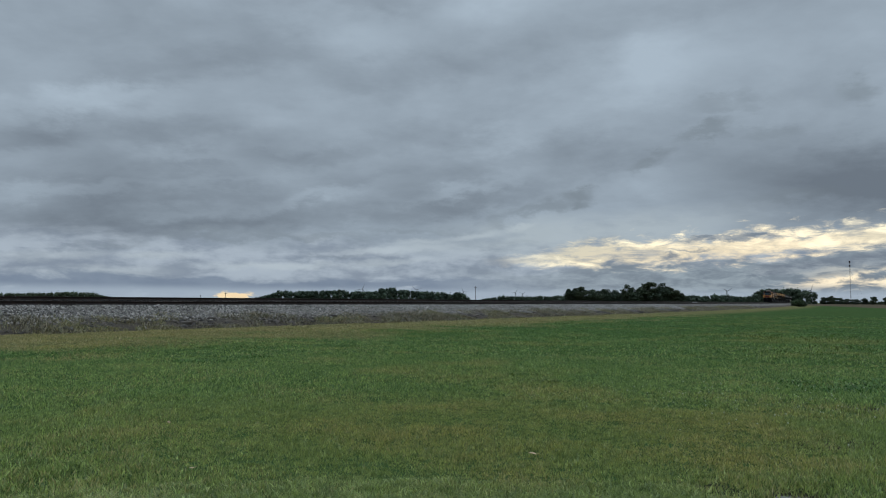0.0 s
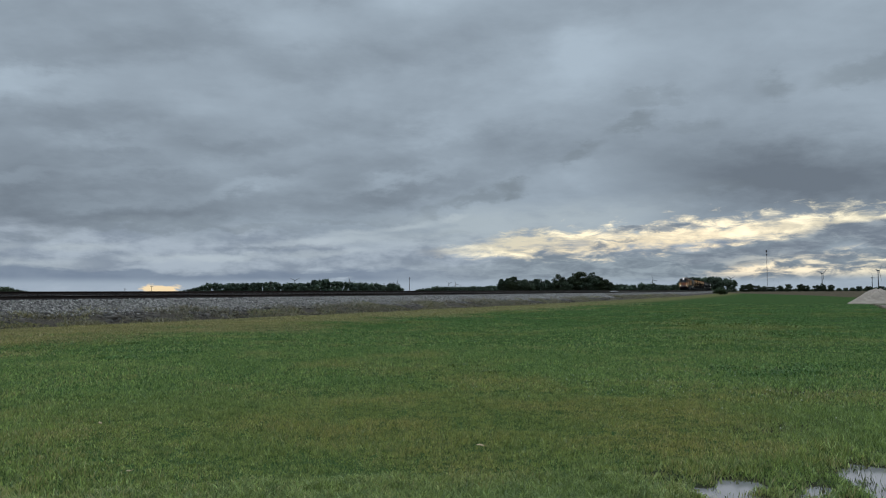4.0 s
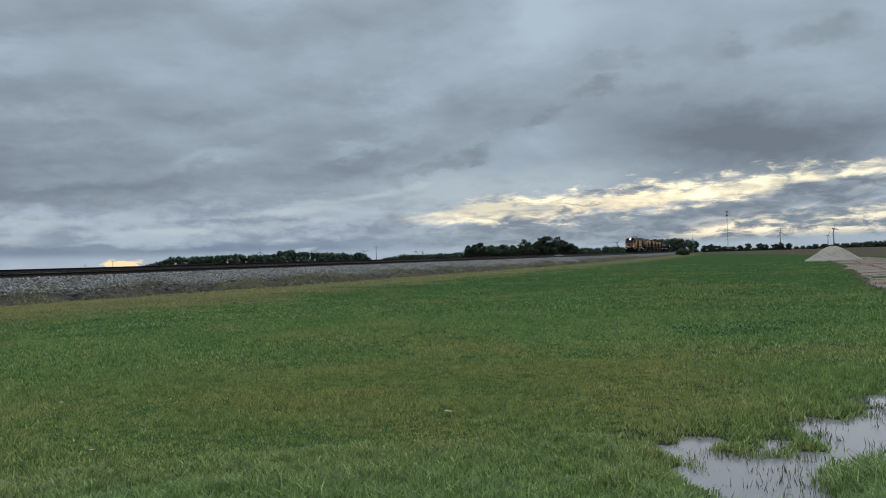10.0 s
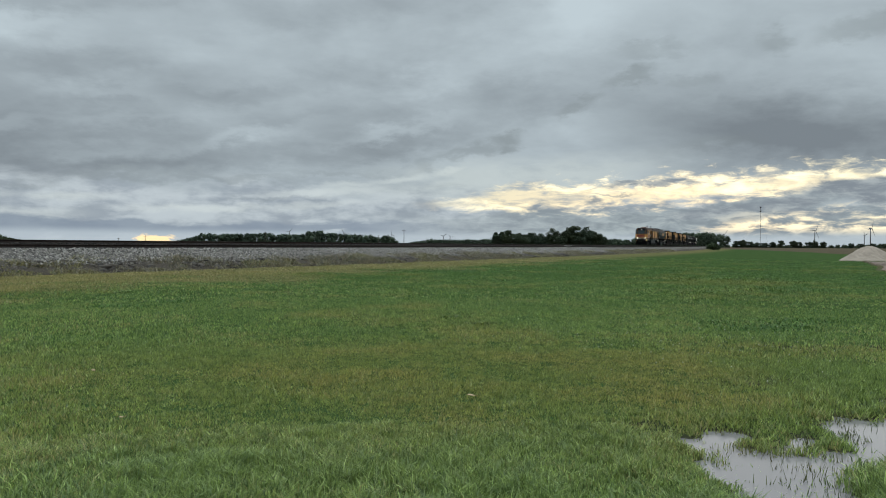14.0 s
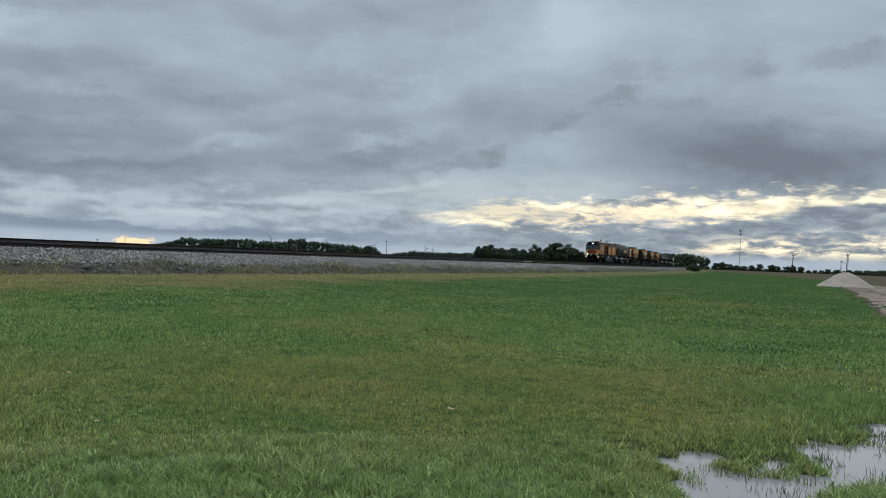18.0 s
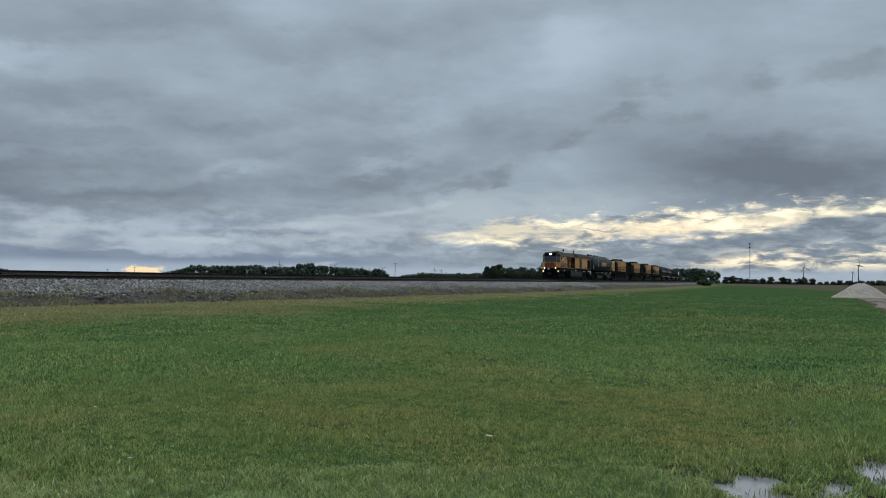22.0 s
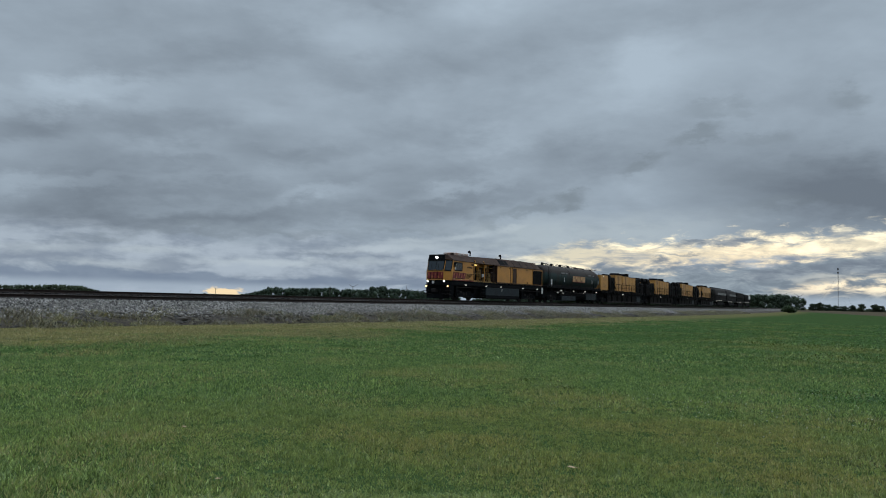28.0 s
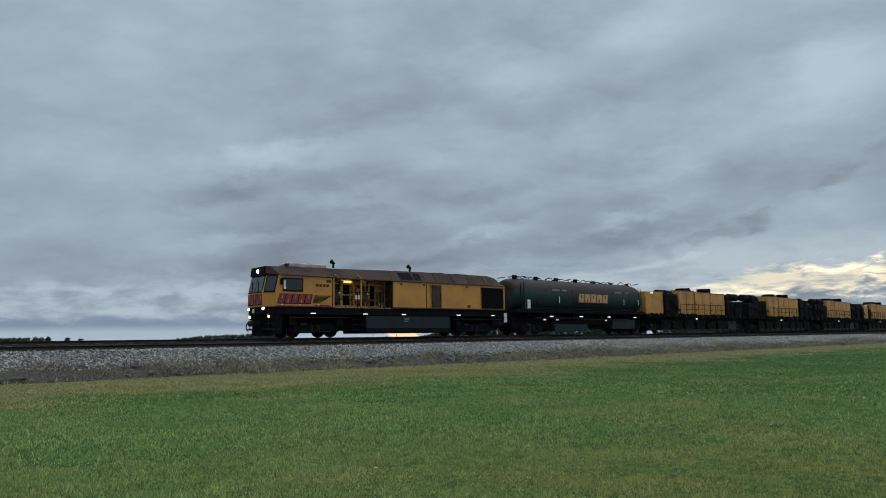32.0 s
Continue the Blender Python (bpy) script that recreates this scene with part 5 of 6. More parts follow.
    part("hood_door", box(bmesh.new(), X(12.1), X(13.0), -1.53, -1.50, 2.02, 3.62, 0.01), MAT_ROOF, car, "rusty brown door")
    g = part("radiator_grille", box(bmesh.new(), X(16.95), X(19.25), -1.53, -1.50, 2.02, 3.60, 0.01), MAT_BLACK, car, "black radiator grille")
    for i in range(12):
        part("slat", box(bmesh.new(), X(17.0), X(19.2), -1.55, -1.53, 2.08 + i * 0.125, 2.14 + i * 0.125), MAT_MODULE, g)
    for s0, s1 in ((9.5, 10.55), (10.7, 11.3)):
        a = bmesh.new()
        loft(a, [[(X(s0), -1.44, 3.90), (X(s1), -1.44, 3.90), (X(s1), -1.05, 4.40), (X(s0), -1.05, 4.40)], [(X(s0), -1.40, 3.87), (X(s1), -1.40, 3.87), (X(s1), -1.0, 4.37), (X(s0), -1.0, 4.37)]])
        part("roof_intake", a, MAT_BLACK, car)
    for s0, s1 in ((1.15, 2.45), (2.75, 3.85)):
        part("roof_unit", box(bmesh.new(), X(s0), X(s1), -0.95, 0.35, 4.36, 4.66, 0.08), MAT_ROOFUNIT, car, "roof air conditioner")
    for s in (4.5, 10.8):
        b = part("horn", rod(bmesh.new(), (X(s), -0.7, 4.5), (X(s), -0.7, 4.75), 0.07, 6), MAT_BLACK, car)
        part("bell", rod(bmesh.new(), (X(s) - 0.18, -0.7, 4.92), (X(s) + 0.1, -0.7, 4.78), 0.16, 10, 0.05), MAT_BLACK, b)
    for s, zz in ((1.0, 3.84), (13.4, 4.5), (15.0, 4.5)):
        part("lifting_lug", box(bmesh.new(), X(s), X(s) + 0.3, -0.9, -0.6, 4.42, 4.60, 0.03), MAT_ROOF, car)
    for s in (9.35, 11.35, 11.95, 15.4):
        part("lifting_eye", box(bmesh.new(), X(s), X(s) + 0.16, -1.545, -1.50, 3.52, 3.64, 0.015), MAT_ROOF, car)
    for s in (12.02, 13.02, 16.87, 19.28):
        part("door_trim", box(bmesh.new(), X(s), X(s) + 0.05, -1.545, -1.50, 2.0, 3.66), MAT_OCHRE, car)
    for z in (2.3, 2.85, 3.4):
        part("hinge", box(bmesh.new(), X(12.06), X(12.2), -1.56, -1.53, z, z + 0.08, 0.01), MAT_BLACK, car)
    part("door_grip", rod(bmesh.new(), (X(12.88), -1.58, 2.6), (X(12.88), -1.58, 3.0), 0.02, 6), MAT_BLACK, car)
    for i in range(2):
        part("number_bar", box(bmesh.new(), X(15.55) + i * 0.16, X(15.67) + i * 0.16, -1.512, -1.503, 2.05, 2.25), MAT_BLACK, car)
    part("hood_skirt", box(bmesh.new(), X(8.7), X(19.45), -1.54, -1.50, 1.90, 1.99, 0.01), MAT_ROOF, car)
    part("hood_gutter", box(bmesh.new(), X(4.1), X(19.4), -1.56, -1.515, 3.74, 3.79, 0.008), MAT_ROOF, car)
    for s in (9.4, 12.6, 14.2, 15.8, 17.4):
        part("roof_seam", loft(bmesh.new(), [[(X(s), -1.535, 3.80), (X(s), -0.925, 4.555), (X(s), 0.925, 4.555)], [(X(s) + 0.05, -1.535, 3.80), (X(s) + 0.05, -0.925, 4.555), (X(s) + 0.05, 0.925, 4.555)]]), MAT_BLACK, car)
    for s0, s1 in ((13.0, 14.0), (15.2, 16.3)):
        part("roof_hatch", box(bmesh.new(), X(s0), X(s1), -0.7, 0.7, 4.54, 4.60, 0.02), MAT_ROOF, car)
    # nose fittings
    for y in (-0.7, 0.7):
        bm = bmesh.new()
        for a, b in (((-0.62, 1.05), (-0.80, 0.85)), ((-0.80, 0.85), (-0.82, 0.6)), ((-0.82, 0.6), (-0.66, 0.42))):
            rod(bm, (X(a[0]), y, a[1]), (X(b[0]), y, b[1]), 0.035, 6)
        part("brake_hose", bm, MAT_BLACK, car)
    for y in (-1.25, 1.25):
        part("nose_step_rail", rod(bmesh.new(), (X(-0.30), y, 0.5), (X(-0.30), y, 1.75), 0.028, 6), MAT_STEEL, car)
        part("lamp_housing", box(bmesh.new(), X(-0.30), X(0.0), y * 1.01 - 0.14, y * 1.01 + 0.14, 1.16, 1.44, 0.03), MAT_BLACK, car)
        for z in (0.5, 0.85):
            part("nose_step", box(bmesh.new(), X(-0.42), X(-0.05), y - 0.28, y + 0.28, z, z + 0.04), MAT_STEEL, car)
    part("nose_notice", box(bmesh.new(), X(-0.58), X(-0.552), 0.15, 0.40, 1.55, 1.80), MAT_SILVER, car, "small pale plate between the lamps")
    part("snow_plow", loft(bmesh.new(), [[(X(-0.75), 0, z), (X(-0.15), 1.30, z), (X(0.0), 1.30, z), (X(0.0), -1.30, z), (X(-0.15), -1.30, z)] for z in (0.14, 0.52)]), MAT_BLACK, car)
    for i in range(3):
        part("tank_marking", box(bmesh.new(), X(9.75), X(10.25 - 0.1 * i), -1.428, -1.418, 1.22 - 0.10 * i, 1.27 - 0.10 * i), MAT_FADED, car)
    for s0, s1, z in ((1.0, 5.2, 1.25), (14.1, 19.2, 1.22), (6.4, 14.2, 1.44)):
        part("air_pipe", rod(bmesh.new(), (X(s0), -1.40, z), (X(s1), -1.40, z), 0.035, 6), MAT_STEEL, car)
    # underframe
    part("nose_sill", loft(bmesh.new(), [[(X(0.1), -1.46, z), (X(F + 0.05), -0.95, z), (X(F + 0.05), 0.95, z), (X(0.1), 1.46, z), (X(0.6), 1.46, z), (X(0.6), -1.46, z)] for z in (1.45, 1.89)]), MAT_BLACK, car)
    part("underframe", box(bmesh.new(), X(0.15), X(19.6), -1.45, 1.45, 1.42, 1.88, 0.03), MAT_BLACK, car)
    part("fuel_tank", box(bmesh.new(), X(6.6), X(13.95), -1.42, 1.42, 0.30, 1.42, 0.10), MAT_GREY, car, "grey-green fuel tank under the frame")
    part("fuel_tank_base", box(bmesh.new(), X(6.6), X(13.95), -1.43, 1.43, 0.24, 0.62, 0.06), MAT_BLACK, car)
    part("pilot", loft(bmesh.new(), [[(X(-0.25), -1.35, 1.5), (X(-0.25), 1.35, 1.5), (X(-0.05), 1.3, 0.25), (X(-0.05), -1.3, 0.25)], [(X(0.5), -1.45, 1.5), (X(0.5), 1.45, 1.5), (X(0.5), 1.4, 0.25), (X(0.5), -1.4, 0.25)]]), MAT_BLACK, car)
    for y in (-1.0, 1.0):
        part("step", box(bmesh.new(), X(0.0) - 0.45, X(0.0), y - 0.35, y + 0.35, 0.55, 0.6), MAT_STEEL, car)
    for z in (0.45, 0.8, 1.15, 1.5):
        part("ladder_rung", box(bmesh.new(), X(5.55), X(6.3), -1.48, -1.30, z, z + 0.04), MAT_STEEL, car)
    for s in (5.55, 6.3):
        part("ladder_rail", rod(bmesh.new(), (X(s), -1.47, 0.4), (X(s), -1.47, 1.9), 0.03, 6), MAT_BLACK, car)
    bogie(car, X(2.9), 2.7, 0.5, True), bogie(car, X(16.5), 2.7, 0.5, True)
    for s in (1.0, 4.4, 14.6, 18.2):
        part("sand_box", box(bmesh.new(), X(s), X(s) + 0.45, -1.35, -1.0, 0.75, 1.4, 0.04), MAT_BLACK, car)
    coupler(car, X(-0.2), -1), coupler(car, X(19.5), 1)
    # lamps
    part("headlamp", rod(bmesh.new(), (X(F + 0.22), -0.05, 4.06), (X(F + 0.10), -0.05, 4.06), 0.11, 14), MAT_LAMP, car, "bright lit headlamp")
    # black block added under the frame so no sky shows between the bogies
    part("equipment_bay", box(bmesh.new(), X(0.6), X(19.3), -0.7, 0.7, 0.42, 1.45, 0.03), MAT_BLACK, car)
    for y in (-1.2, 1.2):
        part("headlamp", rod(bmesh.new(), (X(F + 0.2), y * 0.78, 1.78), (X(F + 0.02), y * 0.78, 1.78), 0.065, 12), MAT_LAMP, car, "lit lower headlamp")
        part("ditch_lamp", rod(bmesh.new(), (X(-0.05), y * 1.05, 1.30), (X(-0.35), y * 1.05, 1.30), 0.08, 12), MAT_AMBER, car, "lit amber ditch lamp")
    for s in (2.6, 6.5, 9.7, 14.7, 18.2):
        part("deck_lamp", box(bmesh.new(), X(s) - 0.18, X(s) + 0.18, -1.47, -1.42, 1.48, 1.53), MAT_DECKLAMP, car, "small lit lamp under the deck edge")
    part("number_plate", box(bmesh.new(), X(19.35), X(19.65), -1.5, -1.46, 1.0, 1.7), MAT_SILVER, car)
    CARS.append((car, L / 2))


def make_tank_car():
    s0, L = 20.6, 18.2
    car = empty("tank_car", Matrix(), "dark green tank wagon with sooty top and faded orange lettering", "tank wagon")
    X = lambda s: s - L / 2
    rings = []
    for s, k in ((0.22, 0.62), (0.26, 0.78), (0.36, 0.86), (0.6, 0.93), (1.0, 0.975), (1.6, 1.0), (L - 1.6, 1.0), (L - 1.0, 0.975), (L - 0.6, 0.93), (L - 0.36, 0.86), (L - 0.26, 0.78), (L - 0.22, 0.62)):
        ring = []
        for i in range(24):
            a = i * 6.2832 / 24
            ring.append((X(s), 1.45 * k * math.sin(a), 3.2 + 1.42 * (k * math.cos(a) if math.cos(a) > 0 else max(k, 0.9) * math.cos(a))))
        rings.append(ring)
    part("tank", loft(bmesh.new(), rings), MAT_TANK, car, smooth=True)
    part("walkway", box(bmesh.new(), X(0.2), X(L - 0.2), -1.5, 1.5, 1.78, 2.02, 0.03), MAT_BLACK, car)
    part("sill", box(bmesh.new(), X(0.2), X(L - 0.2), -0.9, 0.9, 0.55, 1.78, 0.03), MAT_BLACK, car)
    letters(car, MAT_ORANGE, X(7.9), X(12.1), -1.475, 2.76, 3.46, 5, 0.1, gap=0.10, edge=MAT_RED, ground=MAT_GREEN)
    rng = random.Random(8)
    for i in range(13):
        s = 1.2 + i * 1.3
        r = part("roof_pipe", rod(bmesh.new(), (X(s), rng.uniform(-0.5, 0.1), 4.66), (X(s + rng.uniform(0.5, 1.3)), rng.uniform(-0.5, 0.2), 4.66 + rng.uniform(0.03, 0.16)), 0.035, 6), MAT_BLACK, car)
        yy, hh = rng.uniform(-0.6, 0.1), rng.uniform(0.08, 0.22)
        bm = bmesh.new()
        rod(bm, (X(s - 0.3), yy, 4.58), (X(s - 0.05), yy - 0.1, 4.6 + hh), 0.028, 6)
        rod(bm, (X(s - 0.05), yy - 0.1, 4.6 + hh), (X(s + 0.45), yy, 4.6 + hh * 0.9), 0.028, 6)
        rod(bm, (X(s + 0.45), yy, 4.6 + hh * 0.9), (X(s + 0.75), yy + 0.1, 4.56), 0.028, 6)
        part("bent_pipe", bm, MAT_BLACK, car)
        if i % 2 == 0:
            part("valve", box(bmesh.new(), X(s) - 0.15, X(s) + 0.2, -0.45, -0.2, 4.55, 4.64 + rng.uniform(0.04, 0.2), 0.03), MAT_BLACK, car)
    for s in (0.1, L - 0.9):
        part("end_rail", rod(bmesh.new(), (X(s), -0.7, 4.60), (X(s + 0.9), -0.7, 4.72), 0.035, 6), MAT_BLACK, car)
        part("end_rail", rod(bmesh.new(), (X(s), 0.5, 4.60), (X(s + 0.9), 0.5, 4.72), 0.035, 6), MAT_BLACK, car)
    for s in (1.75, 4.6, 7.3, 12.9, 15.6, L - 1.75):
        bm = bmesh.new()
        ring = [(1.462 * math.sin(i * 0.2618), 3.2 + 1.432 * math.cos(i * 0.2618)) for i in range(24)]
        loft(bm, [[(X(s) - 0.04, y, z) for y, z in ring], [(X(s) + 0.04, y, z) for y, z in ring]])
        part("tank_band", bm, MAT_TANK, car)
    for s in (0.75, L - 1.1):
        for dx in (0, 0.38):
            part("ladder_rail", rod(bmesh.new(), (X(s + dx), -1.47, 1.9), (X(s + dx), -1.38, 4.25), 0.025, 6), MAT_BLACK, car)
        for i in range(8):
            part("ladder_rung", rod(bmesh.new(), (X(s), -1.45, 2.05 + 0.28 * i), (X(s + 0.38), -1.45, 2.05 + 0.28 * i), 0.016, 5), MAT_STEEL, car)
    for s0_, s1_, z in ((4.6, 5.6, 3.62), (5.9, 6.5, 3.62), (13.4, 14.4, 3.66), (15.1, 15.5, 3.66)):
        part("faded_notice", box(bmesh.new(), X(s0_), X(s1_), -1.40, -1.385, z, z + 0.16), MAT_FADED, car)
    part("side_rail", rod(bmesh.new(), (X(0.6), -1.49, 2.12), (X(L - 0.6), -1.49, 2.12), 0.025, 6), MAT_STEEL, car)
    for i in range(9):
        part("deck_bracket", box(bmesh.new(), X(1.5 + i * 1.9), X(1.6 + i * 1.9), -1.48, -0.9, 1.35, 1.78), MAT_BLACK, car)
    for s0_, s1_, z in ((2.5, 8.0, 1.38), (8.5, 15.5, 1.30)):
        part("train_pipe", rod(bmesh.new(), (X(s0_), -1.38, z), (X(s1_), -1.38, z), 0.05, 6), MAT_STEEL, car)
    for s in (2.6, L - 3.0):
        part("grab_rail", rod(bmesh.new(), (X(s), -1.46, 2.02), (X(s), -1.46, 2.75), 0.025, 6), MAT_BLACK, car)
    for s, w in ((1.1, 0.25), (1.55, 0.2)):
        part("end_locker", box(bmesh.new(), X(s), X(s + w * 1.8), -1.40, -1.1, 2.05, 3.2, 0.02), MAT_SILVER if s > 1.2 else MAT_GREY, car)
    for s in (5.4, 14.6, 16.9):
        part("level_strip", box(bmesh.new(), X(s), X(s + 0.06), -1.49, -1.45, 2.65, 3.15), MAT_SILVER, car)
    for s0_, s1_, z0, z1 in ((4.9, 9.3, 0.28, 0.85), (12.9, 16.4, 0.45, 1.3)):
        part("under_locker", box(bmesh.new(), X(s0_), X(s1_), -1.35, 1.35, z0, z1, 0.05), MAT_GREY, car)
    part("frame_drop", box(bmesh.new(), X(4.6), X(13.4), -1.2, 1.2, 0.85, 1.25, 0.04), MAT_BLACK, car)
    for s in (4.4, 8.3, 12.3, 16.3):
        part("deck_lamp", box(bmesh.new(), X(s) - 0.2, X(s) + 0.2, -1.49, -1.44, 1.49, 1.55), MAT_DECKLAMP, car, "small lit lamp under the deck edge")
    for s in (3.6, 5.2, 11.9):
        part("deck_lamp", box(bmesh.new(), X(s) - 0.14, X(s) + 0.14, -1.40, -1.36, 1.20, 1.25), MAT_DECKLAMP, car)
    bogie(car, X(2.2), 1.8, 0.46, True), bogie(car, X(L - 2.2), 1.8, 0.46, True)
    coupler(car, X(0.2), -1), coupler(car, X(L - 0.2), 1)
    CARS.append((car, s0 + L / 2))


def make_grinder(s0, L, blocks, cabinet, seed, label):
    """A rail-grinding car: deck, yellow cabinets, dark motors and grinding gear below."""
    rng = random.Random(seed)
    car = empty("grinding_car", Matrix(), label, "work wagon", "grinding cars")
    X = lambda s: s - L / 2
    part("deck", box(bmesh.new(), X(0.2), X(L - 0.2), -1.48, 1.48, 1.55, 1.85, 0.03), MAT_BLACK, car)
    part("sill", box(bmesh.new(), X(0.2), X(L - 0.2), -0.9, 0.9, 0.45, 1.56, 0.03), MAT_BLACK, car)
    for b0, b1, hgt in blocks:
        n = 3 if b1 - b0 > 6 else 1
        w = (b1 - b0) / n
        for i in range(n):
            c = part("cabinet", box(bmesh.new(), X(b0 + i * w) + 0.03, X(b0 + (i + 1) * w) - (0.22 if i == 0 else 0.10), -1.30, 1.30, 1.87, 1.87 + hgt - (0.0, 0.05, 0.14)[i], 0.05), MAT_OCHRE, car, "yellow steel cabinet")
            for j in range(1):
                part("door_seam", box(bmesh.new(), X(b0 + i * w + w * 0.45), X(b0 + i * w + w * 0.45) + 0.025, -1.315, -1.30, 2.0, 1.75 + hgt), MAT_ROOF, c)
            for dz in (0.35, 1.15):
                part("hinge", box(bmesh.new(), X(b0 + i * w) + 0.05, X(b0 + i * w) + 0.16, -1.325, -1.30, 1.95 + dz, 2.05 + dz), MAT_ROOF, c)
            part("cabinet_lid", box(bmesh.new(), X(b0 + i * w) + 0.02, X(b0 + (i + 1) * w) - (0.21 if i == 0 else 0.09), -1.33, 1.33, 1.84 + hgt - (0.0, 0.05, 0.14)[i], 1.90 + hgt - (0.0, 0.05, 0.14)[i], 0.01), MAT_ROOF, c)
            part("latch", box(bmesh.new(), X(b0 + i * w + w * 0.55), X(b0 + i * w + w * 0.55) + 0.18, -1.33, -1.30, 2.9, 3.0), MAT_BLACK, c)
        for q in range(2):
            a = X(b0 + (b1 - b0) * (0.28 + 0.45 * q))
            part("cooling_unit", rod(bmesh.new(), (a, -0.25, 1.8 + hgt), (a, -0.25, 2.2 + hgt + 0.08 * q), 0.85 - 0.15 * q, 14, 0.72), MAT_MODULE, car)
        rail_fence(car, X(b0), X(b1), -1.44, 1.87, 1.05)
    for a, b in cabinet:
        part("cabinet", box(bmesh.new(), X(a), X(b), -1.25, 1.25, 1.87, 4.05, 0.04), MAT_OCHRE, car, "weathered ochre cabinet")
        part("cabinet_lamp", box(bmesh.new(), X(a) + 0.9, X(a) + 1.3, -1.28, -1.25, 3.86, 3.95), MAT_DECKLAMP, car)
    spans, last = [], 0.3
    for b0, b1, _ in sorted(list(blocks) + [(a, b, 0) for a, b in cabinet]):
        spans.append((last, b0 - 0.1))
        last = b1 + 0.1
    spans.append((last, L - 0.3))
    for a, b in spans:
        s = a
        while s < b - 0.6:
            w = min(rng.uniform(0.9, 1.8), b - s)
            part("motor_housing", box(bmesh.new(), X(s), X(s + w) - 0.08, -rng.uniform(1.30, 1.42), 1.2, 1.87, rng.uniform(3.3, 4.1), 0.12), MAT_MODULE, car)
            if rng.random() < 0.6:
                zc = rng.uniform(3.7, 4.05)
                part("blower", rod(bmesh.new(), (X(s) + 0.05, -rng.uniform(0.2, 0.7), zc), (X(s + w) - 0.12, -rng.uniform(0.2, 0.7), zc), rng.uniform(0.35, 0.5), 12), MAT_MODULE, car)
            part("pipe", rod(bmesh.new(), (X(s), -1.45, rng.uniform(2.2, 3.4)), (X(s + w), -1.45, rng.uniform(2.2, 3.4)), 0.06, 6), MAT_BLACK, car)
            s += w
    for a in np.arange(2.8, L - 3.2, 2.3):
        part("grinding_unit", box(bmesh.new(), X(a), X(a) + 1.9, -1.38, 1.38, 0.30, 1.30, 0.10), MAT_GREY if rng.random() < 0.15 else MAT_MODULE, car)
        part("lift_cylinder", rod(bmesh.new(), (X(a) + 0.4, -1.3, 1.2), (X(a) + 0.4, -1.3, 1.6), 0.07, 6), MAT_STEEL, car)
    for i in range(int((L - 1.2) / 0.42)):   # hoses, clamps and valves along the deck edge
        a = 0.6 + i * 0.42
        part("deck_fitting", box(bmesh.new(), X(a), X(a) + rng.uniform(0.12, 0.34), -1.56, -1.40, 1.66 + rng.uniform(-0.2, 0.1), 1.86 + rng.uniform(0.0, 0.16), 0.02), MAT_MODULE if i % 4 else MAT_STEEL, car)
    for a in np.arange(3.0, L - 3.4, 1.55):
        bm = bmesh.new()
        for p, q in (((0, 1.5), (0.2, 1.15)), ((0.2, 1.15), (0.6, 1.05)), ((0.6, 1.05), (0.85, 1.45))):
            rod(bm, (X(a + p[0]), -1.45, p[1]), (X(a + q[0]), -1.45, q[1]), 0.04, 5)
        part("hose", bm, MAT_STEEL, car)
        part("spark_shield", box(bmesh.new(), X(a), X(a) + 1.2, -1.42, -1.38, 0.16, 0.42, 0.01), MAT_STEEL, car)
    part("deck_lamp", box(bmesh.new(), X(L * 0.45), X(L * 0.45) + 0.3, -1.49, -1.44, 1.4, 1.5), MAT_DECKLAMP, car)
    bogie(car, X(1.7), 1.8, 0.44), bogie(car, X(L - 1.7), 1.8, 0.44)
    coupler(car, X(0.2), -1), coupler(car, X(L - 0.2), 1)
    CARS.append((car, s0 + L / 2))


